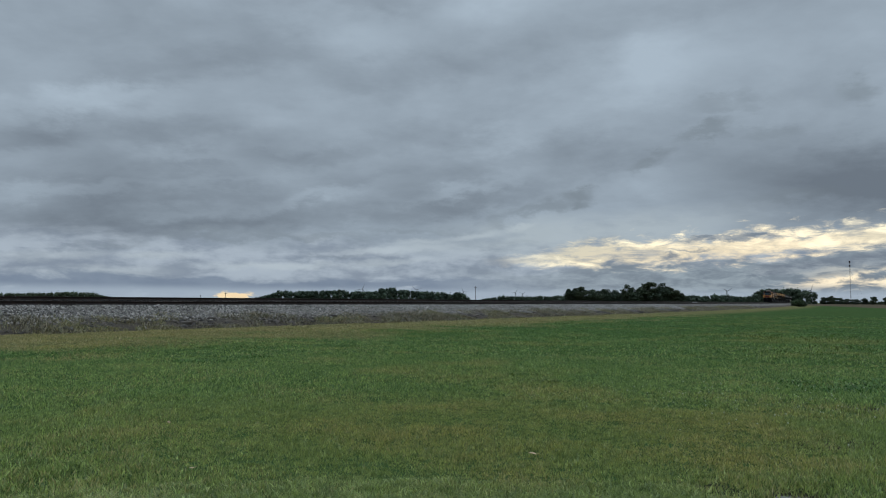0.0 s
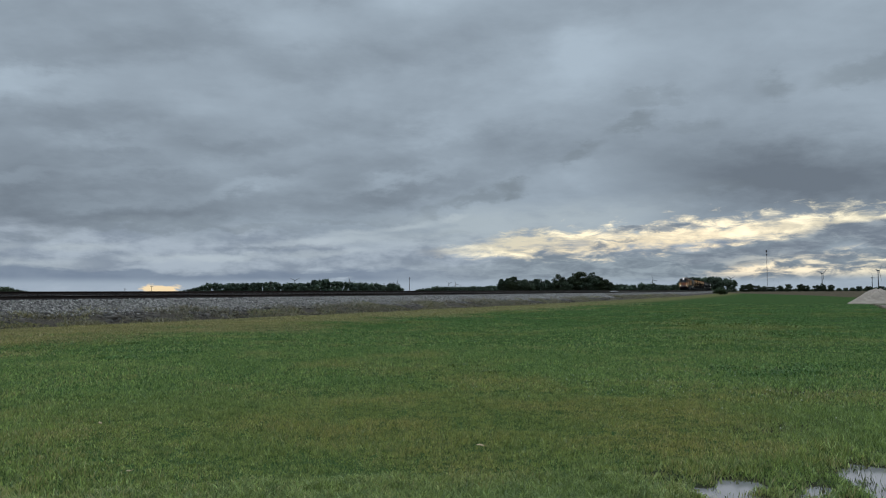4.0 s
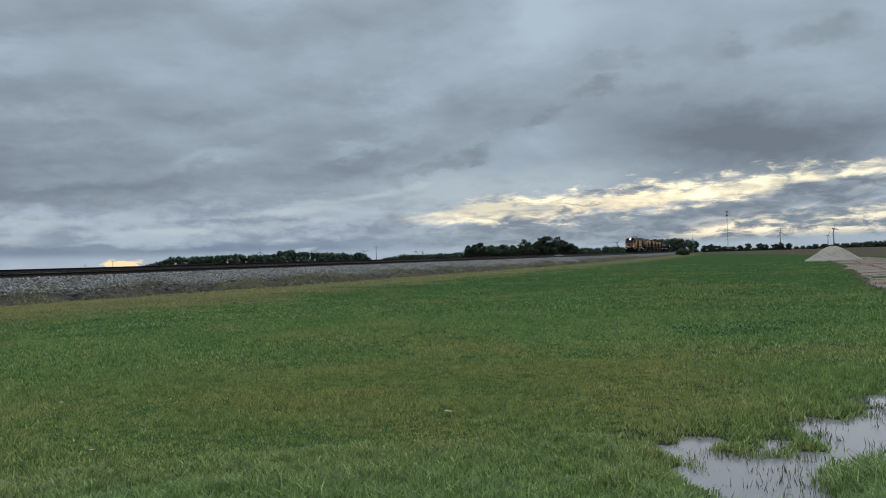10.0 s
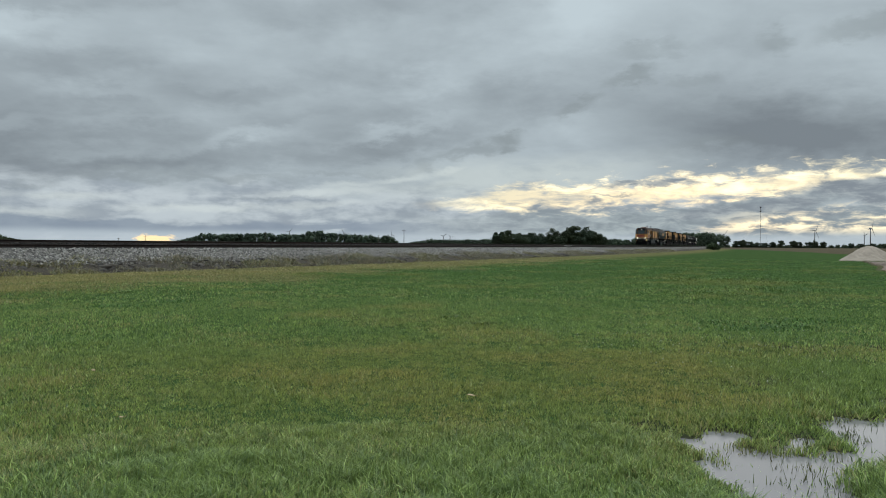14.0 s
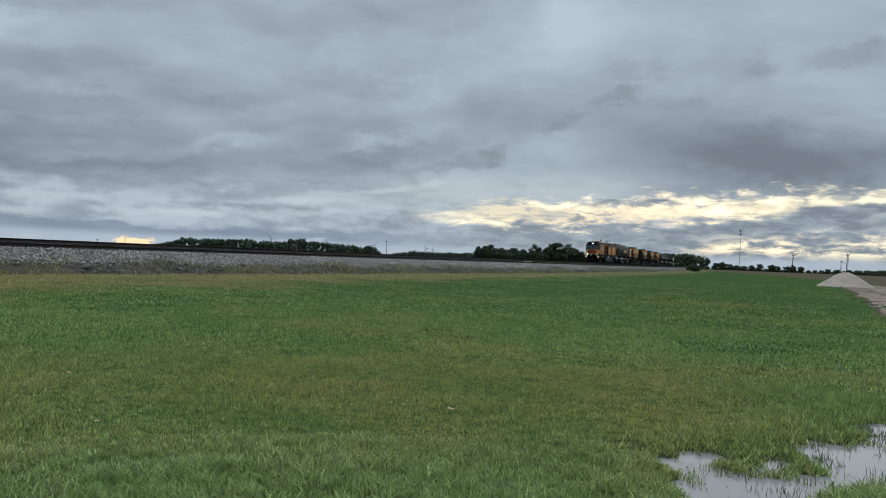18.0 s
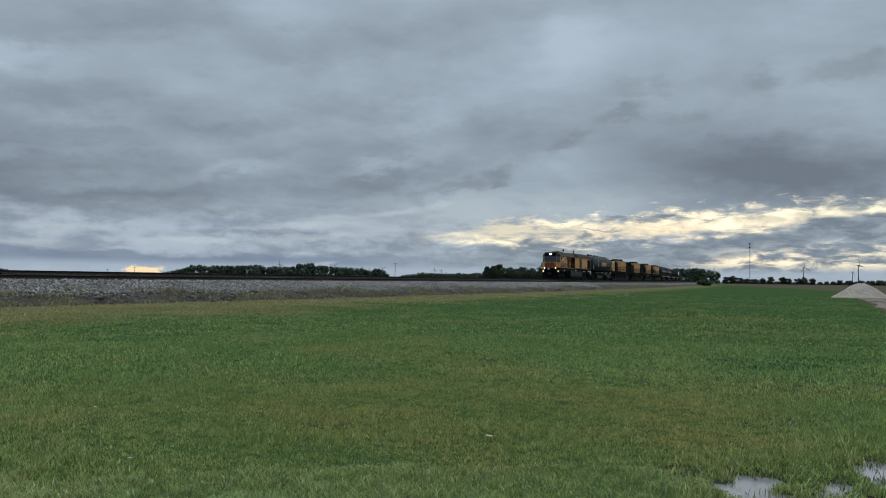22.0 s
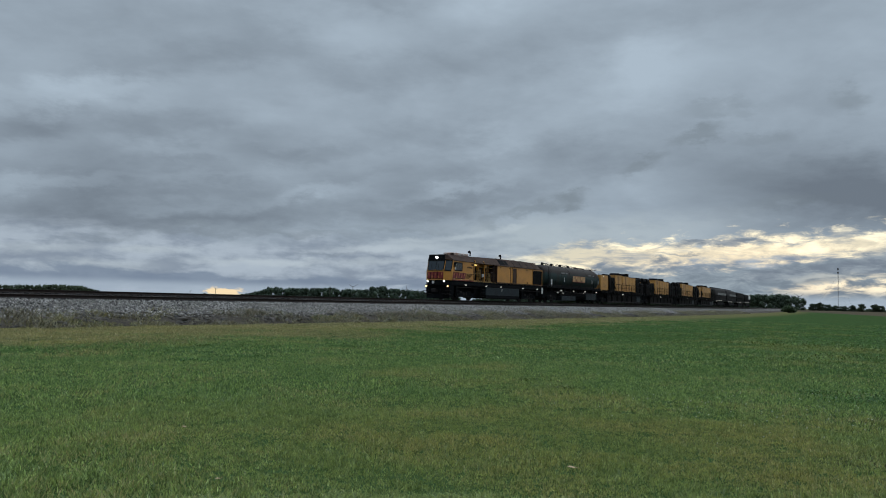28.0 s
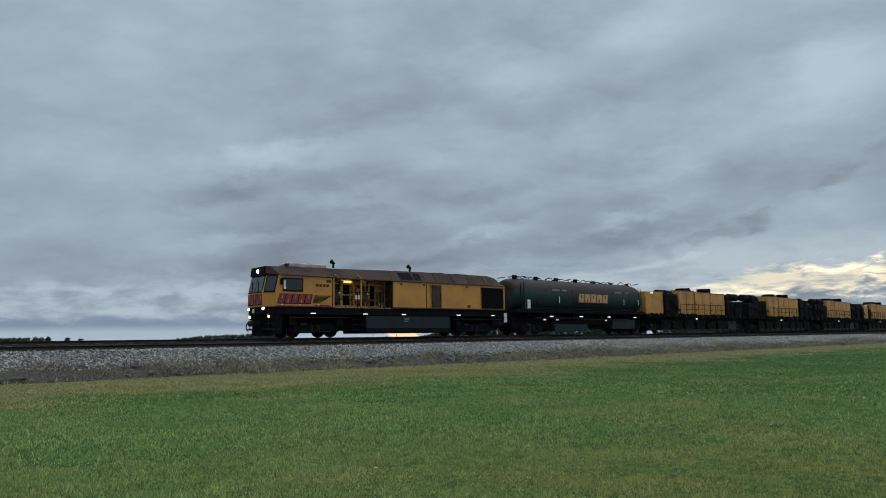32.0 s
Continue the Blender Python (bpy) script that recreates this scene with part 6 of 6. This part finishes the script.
def make_service_car(s0, L, top, marks, label, boxy=False, last=False):
    car = empty("service_car", Matrix(), label, "work wagon", "service cars")
    X = lambda s: s - L / 2
    o = [(-1.42, 1.8), (-1.45, 3.2), (-1.2, top - 0.35), (-0.7, top - 0.05), (0, top), (0.7, top - 0.05), (1.2, top - 0.35), (1.45, 3.2), (1.42, 1.8)]
    if boxy:
        o = [(-1.45, 1.8), (-1.45, top - 0.3), (-1.2, top), (1.2, top), (1.45, top - 0.3), (1.45, 1.8)]
    bm = bmesh.new()
    k = lambda f: [(y * f, 1.8 + (z - 1.8) * f) for y, z in o]
    loft(bm, [[(X(0.5), y, z) for y, z in k(0.9)], [(X(1.1), y, z) for y, z in o], [(X(L - 1.1), y, z) for y, z in o], [(X(L - 0.5), y, z) for y, z in k(0.9)]])
    part("body", bm, MAT_MODULE if boxy else MAT_TANKTOP, car)
    part("deck", box(bmesh.new(), X(0.1), X(L - 0.1), -1.48, 1.48, 1.45, 1.82, 0.03), MAT_BLACK, car)
    for a, b, z0, z1 in marks:
        letters(car, MAT_FADED, X(a), X(b), -1.47, z0, z1, 6, 0.0)
    for i in range(5):
        part("roof_fitting", box(bmesh.new(), X(2 + i * 3.2), X(2.7 + i * 3.2), -0.5, 0.2, top - 0.05, top + 0.18, 0.04), MAT_BLACK, car)
    rail_fence(car, X(0.4), X(L - 0.4), -1.47, 1.82, 0.95, 12)
    for i in range(4):
        part("deck_lamp", box(bmesh.new(), X(2 + i * 3.4), X(2.5 + i * 3.4), -1.50, -1.46, 1.40, 1.5), MAT_DECKLAMP, car)
    part("under_locker", box(bmesh.new(), X(4.5), X(L - 4.5), -1.3, 1.3, 0.4, 1.3, 0.06), MAT_BLACK, car)
    if last:
        part("end_panel", box(bmesh.new(), X(L - 7.5), X(L - 1.6), -1.5, -1.46, 2.6, 3.9, 0.02), MAT_SILVER, car, "pale panel at the train's end")
    bogie(car, X(2.0), 1.8, 0.46), bogie(car, X(L - 2.0), 1.8, 0.46)
    coupler(car, X(0.1), -1), coupler(car, X(L - 0.1), 1)
    CARS.append((car, s0 + L / 2))


make_engine()
make_tank_car()
make_grinder(38.6, 21.0, [(6.5, 16.3, 2.45)], [(0.5, 3.6)], 1, "rail-grinding car with yellow cabinets, handrails and a yellow end booth")
make_grinder(60.0, 20.2, [(6.1, 15.4, 2.45)], [], 2, "rail-grinding car with yellow cabinets between dark motor housings")
make_grinder(80.5, 20.2, [(5.2, 15.4, 2.45)], [], 3, "rail-grinding car with yellow cabinets between dark motor housings")
make_grinder(101.0, 20.2, [(5.2, 15.4, 2.45)], [(1.6, 3.6)], 4, "rail-grinding car with yellow cabinets and an ochre locker")
make_service_car(121.6, 18.6, 4.5, [(3.8, 17.5, 2.9, 3.4)], "dark rounded water wagon with a pale side marking")
make_service_car(140.6, 20.2, 4.5, [(5.0, 18.5, 2.9, 3.4)], "dark rounded water wagon with a pale side marking")
make_service_car(161.2, 20.5, 4.2, [], "dark closed service wagon with plain sides", True)
make_service_car(182.0, 20.0, 4.0, [], "dark closed end wagon with a pale end panel", True, True)


def make_far_pickup():
    root = empty("pickup_truck", Matrix(), "small white pickup truck driving beyond the tracks", "pickup truck")
    part("body", box(bmesh.new(), -2.6, 2.6, -0.95, 0.95, 0.5, 1.15, 0.12), MAT_SILVER, root)
    part("cabin", loft(bmesh.new(), [[(-1.3, -0.9, 1.15), (0.9, -0.9, 1.15), (0.9, 0.9, 1.15), (-1.3, 0.9, 1.15)], [(-0.8, -0.78, 1.85), (0.7, -0.78, 1.85), (0.7, 0.78, 1.85), (-0.8, 0.78, 1.85)]]), MAT_SILVER, root)
    part("window", box(bmesh.new(), -0.75, 0.65, -0.90, -0.84, 1.25, 1.7), MAT_GLASS, root)
    for x in (-1.6, 1.6):
        for y in (-0.9, 0.9):
            w = part("wheel", rod(bmesh.new(), (x, y - 0.12, 0.38), (x, y + 0.12, 0.38), 0.38, 14), MAT_BLACK, root)
            part("rim", rod(bmesh.new(), (x, y - 0.13, 0.38), (x, y + 0.13, 0.38), 0.2, 10), MAT_STEEL, w)
    return root


PICKUP = make_far_pickup()


# ---- grass, weeds and stones ----


def blades(rng, r0, r1, count, h, w, tris, az0=-50, az1=50):
    """Blade meshes over a sector of the lawn: foot, tip and width by random draw."""
    per = 8
    count -= count % per
    a = np.radians(rng.uniform(az0, az1, count // per))
    r = np.sqrt(rng.uniform(r0 * r0, r1 * r1, count // per))
    dx, dy = rng.normal(0, 1, (2, count)) * w * 2.6
    x, y = np.repeat(r * np.sin(a), per) + dx, np.repeat(r * np.cos(a), per) + dy
    r = np.repeat(r, per)
    p = puddle(x, y)
    keep = rng.rand(count) < np.where(p > 0.0, np.clip(0.52 - p * 2.6, 0.03, 1), 1.0)
    for mx, my, mr in MUD:
        keep &= ~((np.hypot((x - mx) * 0.8, (y - my) * 1.25) < mr * rng.uniform(0.6, 1.3, count)) & (rng.rand(count) < 0.55))
    keep &= ~((y > 14) & (x > road_edge(y) - 0.2 * rng.rand(count)))
    keep &= rng.rand(count) < np.clip((88 - r) / 40, 0, 1)   # thins out with distance
    tuft = hash_noise(x, y, 1.1, 31)
    fine = hash_noise(x, y, 5.0, 32)
    keep &= rng.rand(count) < 0.55 + 0.6 * fine
    x, y, p, tuft, fine, dx, dy = x[keep], y[keep], p[keep], tuft[keep], fine[keep], dx[keep], dy[keep]
    n = len(x)
    z = ground_z(x, y)
    long = rng.rand(n) < 0.10
    rank = np.clip(1 - np.abs(p + 0.25) / 0.55, 0, 1) * (np.hypot(x, y) < 9)   # ranker growth round the water
    mown = 1 - 0.40 * np.clip(1.3 - np.hypot((x - 0.7) / 5.5, (y - 8.8) / 4.0), 0, 1)   # short where the soil is poor
    lush = np.clip((6.0 - np.hypot(x, y)) / 2.0, 0, 1) * 0.30 + np.clip((x - 2.0) / 3, 0, 1) * np.clip((10 - y) / 3, 0, 1) * 0.25
    ht = h * rng.uniform(0.45, 1.15, n) * (0.6 + 0.7 * tuft) * (0.7 + 0.6 * fine) * (1 + 0.35 * rank + lush) * mown * np.where(long, 1.35, 1.0)
    t = np.arctan2(dy, dx) + rng.normal(0, 0.8, n)
    lean = ht * rng.uniform(0.12, 1.0, n)
    lx, ly = lean * np.cos(t), lean * np.sin(t)
    face = rng.uniform(0, 6.283, n)
    ww = w * rng.uniform(0.6, 1.5, n) * 0.58
    wx, wy = ww * np.cos(face), ww * np.sin(face)
    b0, b1 = np.stack([x - wx, y - wy, z - 0.01], 1), np.stack([x + wx, y + wy, z - 0.01], 1)
    tip = np.stack([x + lx, y + ly, z + ht * 0.85], 1)
    if tris == 1:
        v = np.stack([b0, b1, tip], 1)
        f = np.arange(3 * n).reshape(-1, 3)
    else:
        m0 = np.stack([x + lx * 0.3 - wx * 0.8, y + ly * 0.3 - wy * 0.8, z + ht * 0.6], 1)
        m1 = np.stack([x + lx * 0.3 + wx * 0.8, y + ly * 0.3 + wy * 0.8, z + ht * 0.6], 1)
        v = np.stack([b0, b1, m1, m0, tip], 1)
        i = np.arange(n)[:, None] * 5
        f = np.concatenate([i + np.array([[0, 1, 2]]), i + np.array([[0, 2, 3]]), i + np.array([[3, 2, 4]])], 0)
    return v.reshape(-1, 3), f, x, y


def join(pieces):
    vs, fs, k = [], [], 0
    for v, f in pieces:
        vs.append(v), fs.append(f + k)
        k += len(v)
    return np.concatenate(vs), np.concatenate(fs)


def make_lawn():
    rng = np.random.RandomState(77)
    near = [blades(rng, 2.4, 6.2, 300000, 0.082, 0.0064, 3)[:2], blades(rng, 6.2, 11, 340000, 0.062, 0.0150, 1)[:2]]
    near += [blades(rng, 0.3, 2.4, 12000, 0.075, 0.012, 1)[:2], blades(rng, 0.3, 9, 130000, 0.075, 0.016, 1, 50, 310)[:2]]
    v, f = join(near)
    tagged(new("lawn_grass", mesh_from("lawn_grass", v, f, MAT_BLADE)), "wet green lawn grass with dry blades", "grass", kind="stuff")
    mid, green, dry = [], [], []
    for r0, r1, n, h, w in ((11, 20, 400000, 0.062, 0.018), (20, 38, 330000, 0.064, 0.030), (38, 88, 420000, 0.066, 0.046)):
        v, f, x, y = blades(rng, r0, r1, n, h, w, 1, -48, 42)
        off, _ = track_offset(x, y)
        d = off + 9 * (hash_noise(x, y, 0.35, 41) - 0.5) + rng.normal(0, 1.6, len(x))
        ok = off < -10.6
        even = rng.rand(len(x)) < np.clip((np.hypot(x, y) + 8 * (hash_noise(x, y, 0.2, 44) - 0.5) - 13) / 24, 0, 1)
        for sel, to in ((ok & (d < -19.5) & ~even, mid), (ok & (d < -19.5) & even, green), (ok & (d >= -19.5), dry)):
            vv = v.reshape(-1, 3, 3)[sel].reshape(-1, 3)
            to.append((vv, np.arange(len(vv)).reshape(-1, 3)))
    v, f = join(mid)
    tagged(new("middle_lawn_grass", mesh_from("middle_lawn_grass", v, f, MAT_BLADE)), "green lawn grass with olive dry patches", "grass", kind="stuff")
    v, f = join(green)
    tagged(new("far_lawn_grass", mesh_from("far_lawn_grass", v, f, MAT_BLADE_FAR)), "even green lawn grass towards the railway", "grass", kind="stuff")
    v, f = join(dry)
    tagged(new("dry_grass", mesh_from("dry_grass", v, f, MAT_DRYGRASS)), "yellowed mown grass strip beside the track bank", "grass", kind="stuff")


MAT_DRYGRASS = make_blade_material("yellowed_grass", (0.17, 0.165, 0.058), (0.44, 0.39, 0.155), (0.46, 0.37, 0.19), 0.4)
make_lawn()


def make_reeds():
    """Thin drowned stalks that stand out of the puddle."""
    rng = np.random.RandomState(91)
    x, y = rng.uniform(2.2, 7.2, 26000), rng.uniform(3.9, 7.6, 26000)
    p = puddle(x, y)
    keep = (p > 0.05) & (rng.rand(len(x)) < np.clip(0.60 - p, 0.16, 0.5) * (hash_noise(x, y, 4.0, 92) > 0.5))
    x, y = x[keep], y[keep]
    n = len(x)
    h, t, w = rng.uniform(0.012, 0.075, n), rng.uniform(0, 6.283, n), rng.uniform(0.002, 0.006, n)
    b0 = np.stack([x - w, y, np.full(n, -0.02)], 1)
    b1 = np.stack([x + w, y, np.full(n, -0.02)], 1)
    tip = np.stack([x + h * 0.45 * np.cos(t), y + h * 0.45 * np.sin(t), h], 1)
    v = np.stack([b0, b1, tip], 1).reshape(-1, 3)
    tagged(new("puddle_stalks", mesh_from("puddle_stalks", v, np.arange(3 * n).reshape(-1, 3), MAT_STALK)), "thin dark drowned grass stalks in the puddle", "grass", kind="stuff")


MAT_STALK = make_blade_material("drowned_stalks", (0.030, 0.045, 0.018), (0.075, 0.095, 0.035), (0.10, 0.08, 0.04), 0.3)
make_reeds()


def bank_z(off):
    return np.interp(off, [-11.0, -9.6, -8.3, -7.9, -6.2, -5.7, -2.9, -2.2, -1.6, 1.6], [0.03, 0.35, 0.62, 0.70, 1.13, 1.19, 1.19, 1.26, 1.41, 1.41])


def make_weeds():
    rng = np.random.RandomState(55)
    n = 150000
    s = rng.uniform(-45, 150, n)
    off = rng.uniform(-11.3, -7.4, n)
    clump = hash_noise(s, off, 0.9, 61) * 0.6 + hash_noise(s, off * 2, 0.25, 62) * 0.5
    keep = (rng.rand(n) < np.clip(1.6 - np.abs(off + 9.5) / 1.3, 0.05, 1)) & (clump > 0.30 + 0.25 * hash_noise(s, off, 2.5, 63) - 0.05)
    s, off, clump = s[keep], off[keep], clump[keep]
    n = len(s)
    x, y, h = on_track(s, off)
    z = bank_z(off)
    ht = rng.uniform(0.06, 0.36, n) * clump ** 1.5 * 1.6
    t = rng.uniform(0, 6.283, n)
    w = rng.uniform(0.012, 0.04, n)
    b0 = np.stack([x - w * np.cos(t), y - w * np.sin(t), z - 0.03], 1)
    b1 = np.stack([x + w * np.cos(t), y + w * np.sin(t), z - 0.03], 1)
    tip = np.stack([x + ht * 1.0 * np.sin(t * 3), y + ht * 1.0 * np.cos(t * 5), z + ht * 0.8], 1)
    v = np.stack([b0, b1, tip], 1).reshape(-1, 3)
    tagged(new("bank_weeds", mesh_from("bank_weeds", v, np.arange(3 * n).reshape(-1, 3), MAT_STRAW)), "brown dry weeds along the foot of the ballast bank", "weeds", kind="stuff")


make_weeds()


def make_stones():
    rng = np.random.RandomState(66)
    n = 62000
    s = -45 + 135 * rng.rand(n) ** 1.25
    off = rng.uniform(-9.2, -5.7, n)
    thin = rng.rand(n) < np.clip((off + 9.4) / 1.2 + 0.5 * (hash_noise(s, off, 0.6, 64) - 0.5), 0.14, 1)
    s, off = s[thin], off[thin]
    n = len(s)
    x, y, h = on_track(s, off)
    c = np.stack([x, y, bank_z(off) + 0.02 * rng.rand(n)], 1)
    base = np.array([(1, 0, 0), (-1, 0, 0), (0, 1, 0), (0, -1, 0), (0, 0, 1), (0, 0, -1)], float)
    tri = np.array([(0, 2, 4), (2, 1, 4), (1, 3, 4), (3, 0, 4), (2, 0, 5), (1, 2, 5), (3, 1, 5), (0, 3, 5)])
    r = rng.uniform(0.030, 0.090, (n, 1, 1)) * rng.uniform(0.55, 1.25, (n, 6, 1))
    a = rng.uniform(0, 6.283, n)
    ca, sa = np.cos(a)[:, None], np.sin(a)[:, None]
    p = base[None] * r
    q = np.stack([p[..., 0] * ca - p[..., 1] * sa, p[..., 0] * sa + p[..., 1] * ca, p[..., 2] * 0.8 + 0.25 * p[..., 0]], -1) + c[:, None]
    f = (np.arange(n)[:, None, None] * 6 + tri[None]).reshape(-1, 3)
    tagged(new("ballast_stones", mesh_from("ballast_stones", q.reshape(-1, 3), f, MAT_STONE)), "loose pale grey ballast stones on the bank", "ballast", kind="stuff")


make_stones()


def make_clods():
    """Dark broken earth and old tie scraps along the foot of the bank."""
    rng = np.random.RandomState(67)
    n = 5200
    s, off = rng.uniform(-45, 110, n), rng.normal(-9.3, 0.55, n)
    keep = (hash_noise(s, off * 2, 0.35, 68) > 0.50) & (off < -8.0) & (off > -10.8)
    s, off = s[keep], off[keep]
    n = len(s)
    x, y, h = on_track(s, off)
    ring = np.arange(6) * 1.0472
    base = np.concatenate([[(0, 0, 0.8)], np.stack([np.cos(ring), np.sin(ring), np.full(6, 0.35)], 1), np.stack([1.1 * np.cos(ring), 1.1 * np.sin(ring), np.full(6, -0.4)], 1)])
    tri = [(0, 1 + i, 1 + (i + 1) % 6) for i in range(6)]
    for i in range(6):
        j = (i + 1) % 6
        tri += [(1 + i, 7 + i, 7 + j), (1 + i, 7 + j, 1 + j)]
    size = rng.uniform(0.04, 0.13, (n, 1, 1)) * np.where(rng.rand(n, 1, 1) < 0.08, 1.8, 1.0)
    v = np.stack([x, y, bank_z(off)], 1)[:, None] + base[None] * size * rng.uniform(0.6, 1.3, (n, 13, 1)) * np.array([1.3, 1.0, 0.8])
    f = (np.arange(n)[:, None, None] * 13 + np.array(tri)[None]).reshape(-1, 3)
    tagged(new("earth_clods", mesh_from("earth_clods", v.reshape(-1, 3), f, MAT_CLOD)), "dark broken earth clods at the foot of the ballast bank", "soil", kind="stuff")


MAT_CLOD = make_stone_material("dark_earth", (0.012, 0.010, 0.008), (0.075, 0.060, 0.046))
make_clods()


# ---- small things on the lawn ----
MAT_DEADLEAF = worn("dead_leaf", (0.36, 0.25, 0.14), (0.22, 0.14, 0.07), 0.7, scale=20.0)
MAT_CLOVER = worn("clover_white", (0.45, 0.46, 0.36), (0.4, 0.4, 0.3), 0.7, scale=30.0)


def make_fallen_leaf(x, y, size, turn):
    bm = bmesh.new()
    pts = [(0.0, 0.5), (0.22, 0.2), (0.28, -0.1), (0.15, -0.38), (0.0, -0.5), (-0.15, -0.36), (-0.28, -0.05), (-0.2, 0.24)]
    top = [(a * size, b * size, 0.05 + 0.25 * size * abs(a)) for a, b in pts]
    loft(bm, [[(a, b, c - 0.003) for a, b, c in top], top])
    rod(bm, (0, -0.5 * size, 0.05), (0.05 * size, -0.8 * size, 0.06), 0.003, 5)
    me = bpy.data.meshes.new("fallen_leaf")
    bmesh.ops.recalc_face_normals(bm, faces=bm.faces)
    bm.to_mesh(me)
    bm.free()
    me.materials.append(MAT_DEADLEAF)
    ob = new("fallen_leaf", me)
    ob.matrix_basis = pose(x, y, float(ground_z(x, y)) - 0.01, 8, -6, turn)
    tagged(ob, "curled pale brown fallen leaf lying on the lawn", "leaf", "fallen leaves")


for x, y, size, turn in ((0.94, 7.22, 0.085, 80), (-0.55, 5.0, 0.05, 20), (-2.2, 6.4, 0.055, 140), (-3.3, 8.6, 0.06, 60), (2.2, 4.55, 0.045, 10), (-0.2, 4.2, 0.04, 45)):
    make_fallen_leaf(x, y, size, turn)


def make_clover():
    """White clover heads scattered in one patch of the lawn."""
    rng = np.random.RandomState(12)
    n = 160
    x, y = rng.normal(5.3, 1.5, n), rng.normal(11.6, 1.6, n)
    z = ground_z(x, y) + rng.uniform(0.05, 0.09, n)
    base = np.array([(1, 0, 0), (-1, 0, 0), (0, 1, 0), (0, -1, 0), (0, 0, 1), (0, 0, -1)], float)
    tri = np.array([(0, 2, 4), (2, 1, 4), (1, 3, 4), (3, 0, 4), (2, 0, 5), (1, 2, 5), (3, 1, 5), (0, 3, 5)])
    v = np.stack([x, y, z], 1)[:, None] + base[None] * rng.uniform(0.006, 0.012, (n, 1, 1))
    f = (np.arange(n)[:, None, None] * 6 + tri[None]).reshape(-1, 3)
    tagged(new("clover_flowers", mesh_from("clover_flowers", v.reshape(-1, 3), f, MAT_CLOVER)), "tiny white clover heads in the lawn", "flowers", kind="stuff")


make_clover()


def make_rank_clumps():
    """Darker, coarser broad-leaved growth in patches of the lawn."""
    rng = np.random.RandomState(23)
    spots = [(13.0, 24.0, 1.6), (14.3, 31.0, 2.2), (10.2, 22.5, 1.2), (16.0, 28.5, 1.3), (8.5, 14.0, 0.7), (3.2, 10.5, 0.5), (-1.5, 12.0, 0.5)]
    for i in range(45):
        a, r = radians(rng.uniform(-36, 34)), rng.uniform(8, 60)
        spots.append((r * math.sin(a), r * math.cos(a), rng.uniform(0.15, 0.5) * (1 + r / 40)))
    px, py, ps = [], [], []
    for x, y, r in spots:
        n = int(500 * r + 60)
        px.append(x + rng.normal(0, r * 0.75, n)), py.append(y + rng.normal(0, r * 0.45, n)), ps.append(np.full(n, 0.7 + 0.25 * r))
    x, y, k = np.concatenate(px), np.concatenate(py), np.concatenate(ps)
    off, _ = track_offset(x, y)
    ok = (off < -20) & ~((y > 14) & (x > road_edge(y) - 0.3)) & (puddle(x, y) < -0.1) & (np.hypot((x - 0.7) / 5.8, (y - 8.6) / 4.2) > 1.15)
    x, y, k = x[ok], y[ok], k[ok]
    n = len(x)
    z = ground_z(x, y)
    h, t, w = k * rng.uniform(0.04, 0.12, n), rng.uniform(0, 6.283, n), k * rng.uniform(0.010, 0.024, n)
    fx, fy = np.cos(t), np.sin(t)
    b0 = np.stack([x, y, z], 1)
    m0 = np.stack([x + fx * h * 0.4 - fy * w, y + fy * h * 0.4 + fx * w, z + h * 0.75], 1)
    m1 = np.stack([x + fx * h * 0.4 + fy * w, y + fy * h * 0.4 - fx * w, z + h * 0.75], 1)
    tip = np.stack([x + fx * h, y + fy * h, z + h * 0.8], 1)
    v = np.stack([b0, m1, tip, m0], 1).reshape(-1, 3)
    tagged(new("lawn_weeds", mesh_from("lawn_weeds", v, np.arange(4 * n).reshape(-1, 4), MAT_RANK)), "dark green broad-leaved weeds in patches of the lawn", "weeds", kind="stuff")


MAT_RANK = make_blade_material("rank_weed_leaves", (0.034, 0.080, 0.022), (0.200, 0.330, 0.085), (0.10, 0.12, 0.04), 0.1, 0.08)
make_rank_clumps()


# ---- what moves ----
def motions():
    for car, mid in CARS:
        rows = []
        for i in range(33):
            s = SPEED * (32 - i) + mid
            x, y, h = on_track(s)
            rows.append((float(i), pose(float(x), float(y), RAIL_MAIN, 0, 0, 90 - math.degrees(h))))
        walk(car, rows)
    for w, (x, y, z), r in WHEELS:
        turn = -math.degrees(SPEED / r)
        n = int(32 * abs(turn) / 80) + 1
        walk(w, [(32 * i / n, pose(x, y, z, 0, turn * 32 * i / n, 0)) for i in range(n + 1)])
    for rotor, hub, phase in ROTORS:
        walk(rotor, [(i, pose(0, 0, hub, 0, phase + 70 * i, 0)) for i in range(33)])
    rows = []
    for t, az in ((0, 17.72), (2, 17.4), (4.5, 16.95), (9, 15.8), (14, 14.0), (17, 12.76), (22, 10.4), (27, 7.6), (32, 4.6)):
        x, y, z = place(az, 470)
        rows.append((t, pose(x, y, 0.0, 0, 0, 12)))
    walk(PICKUP, rows)


motions()
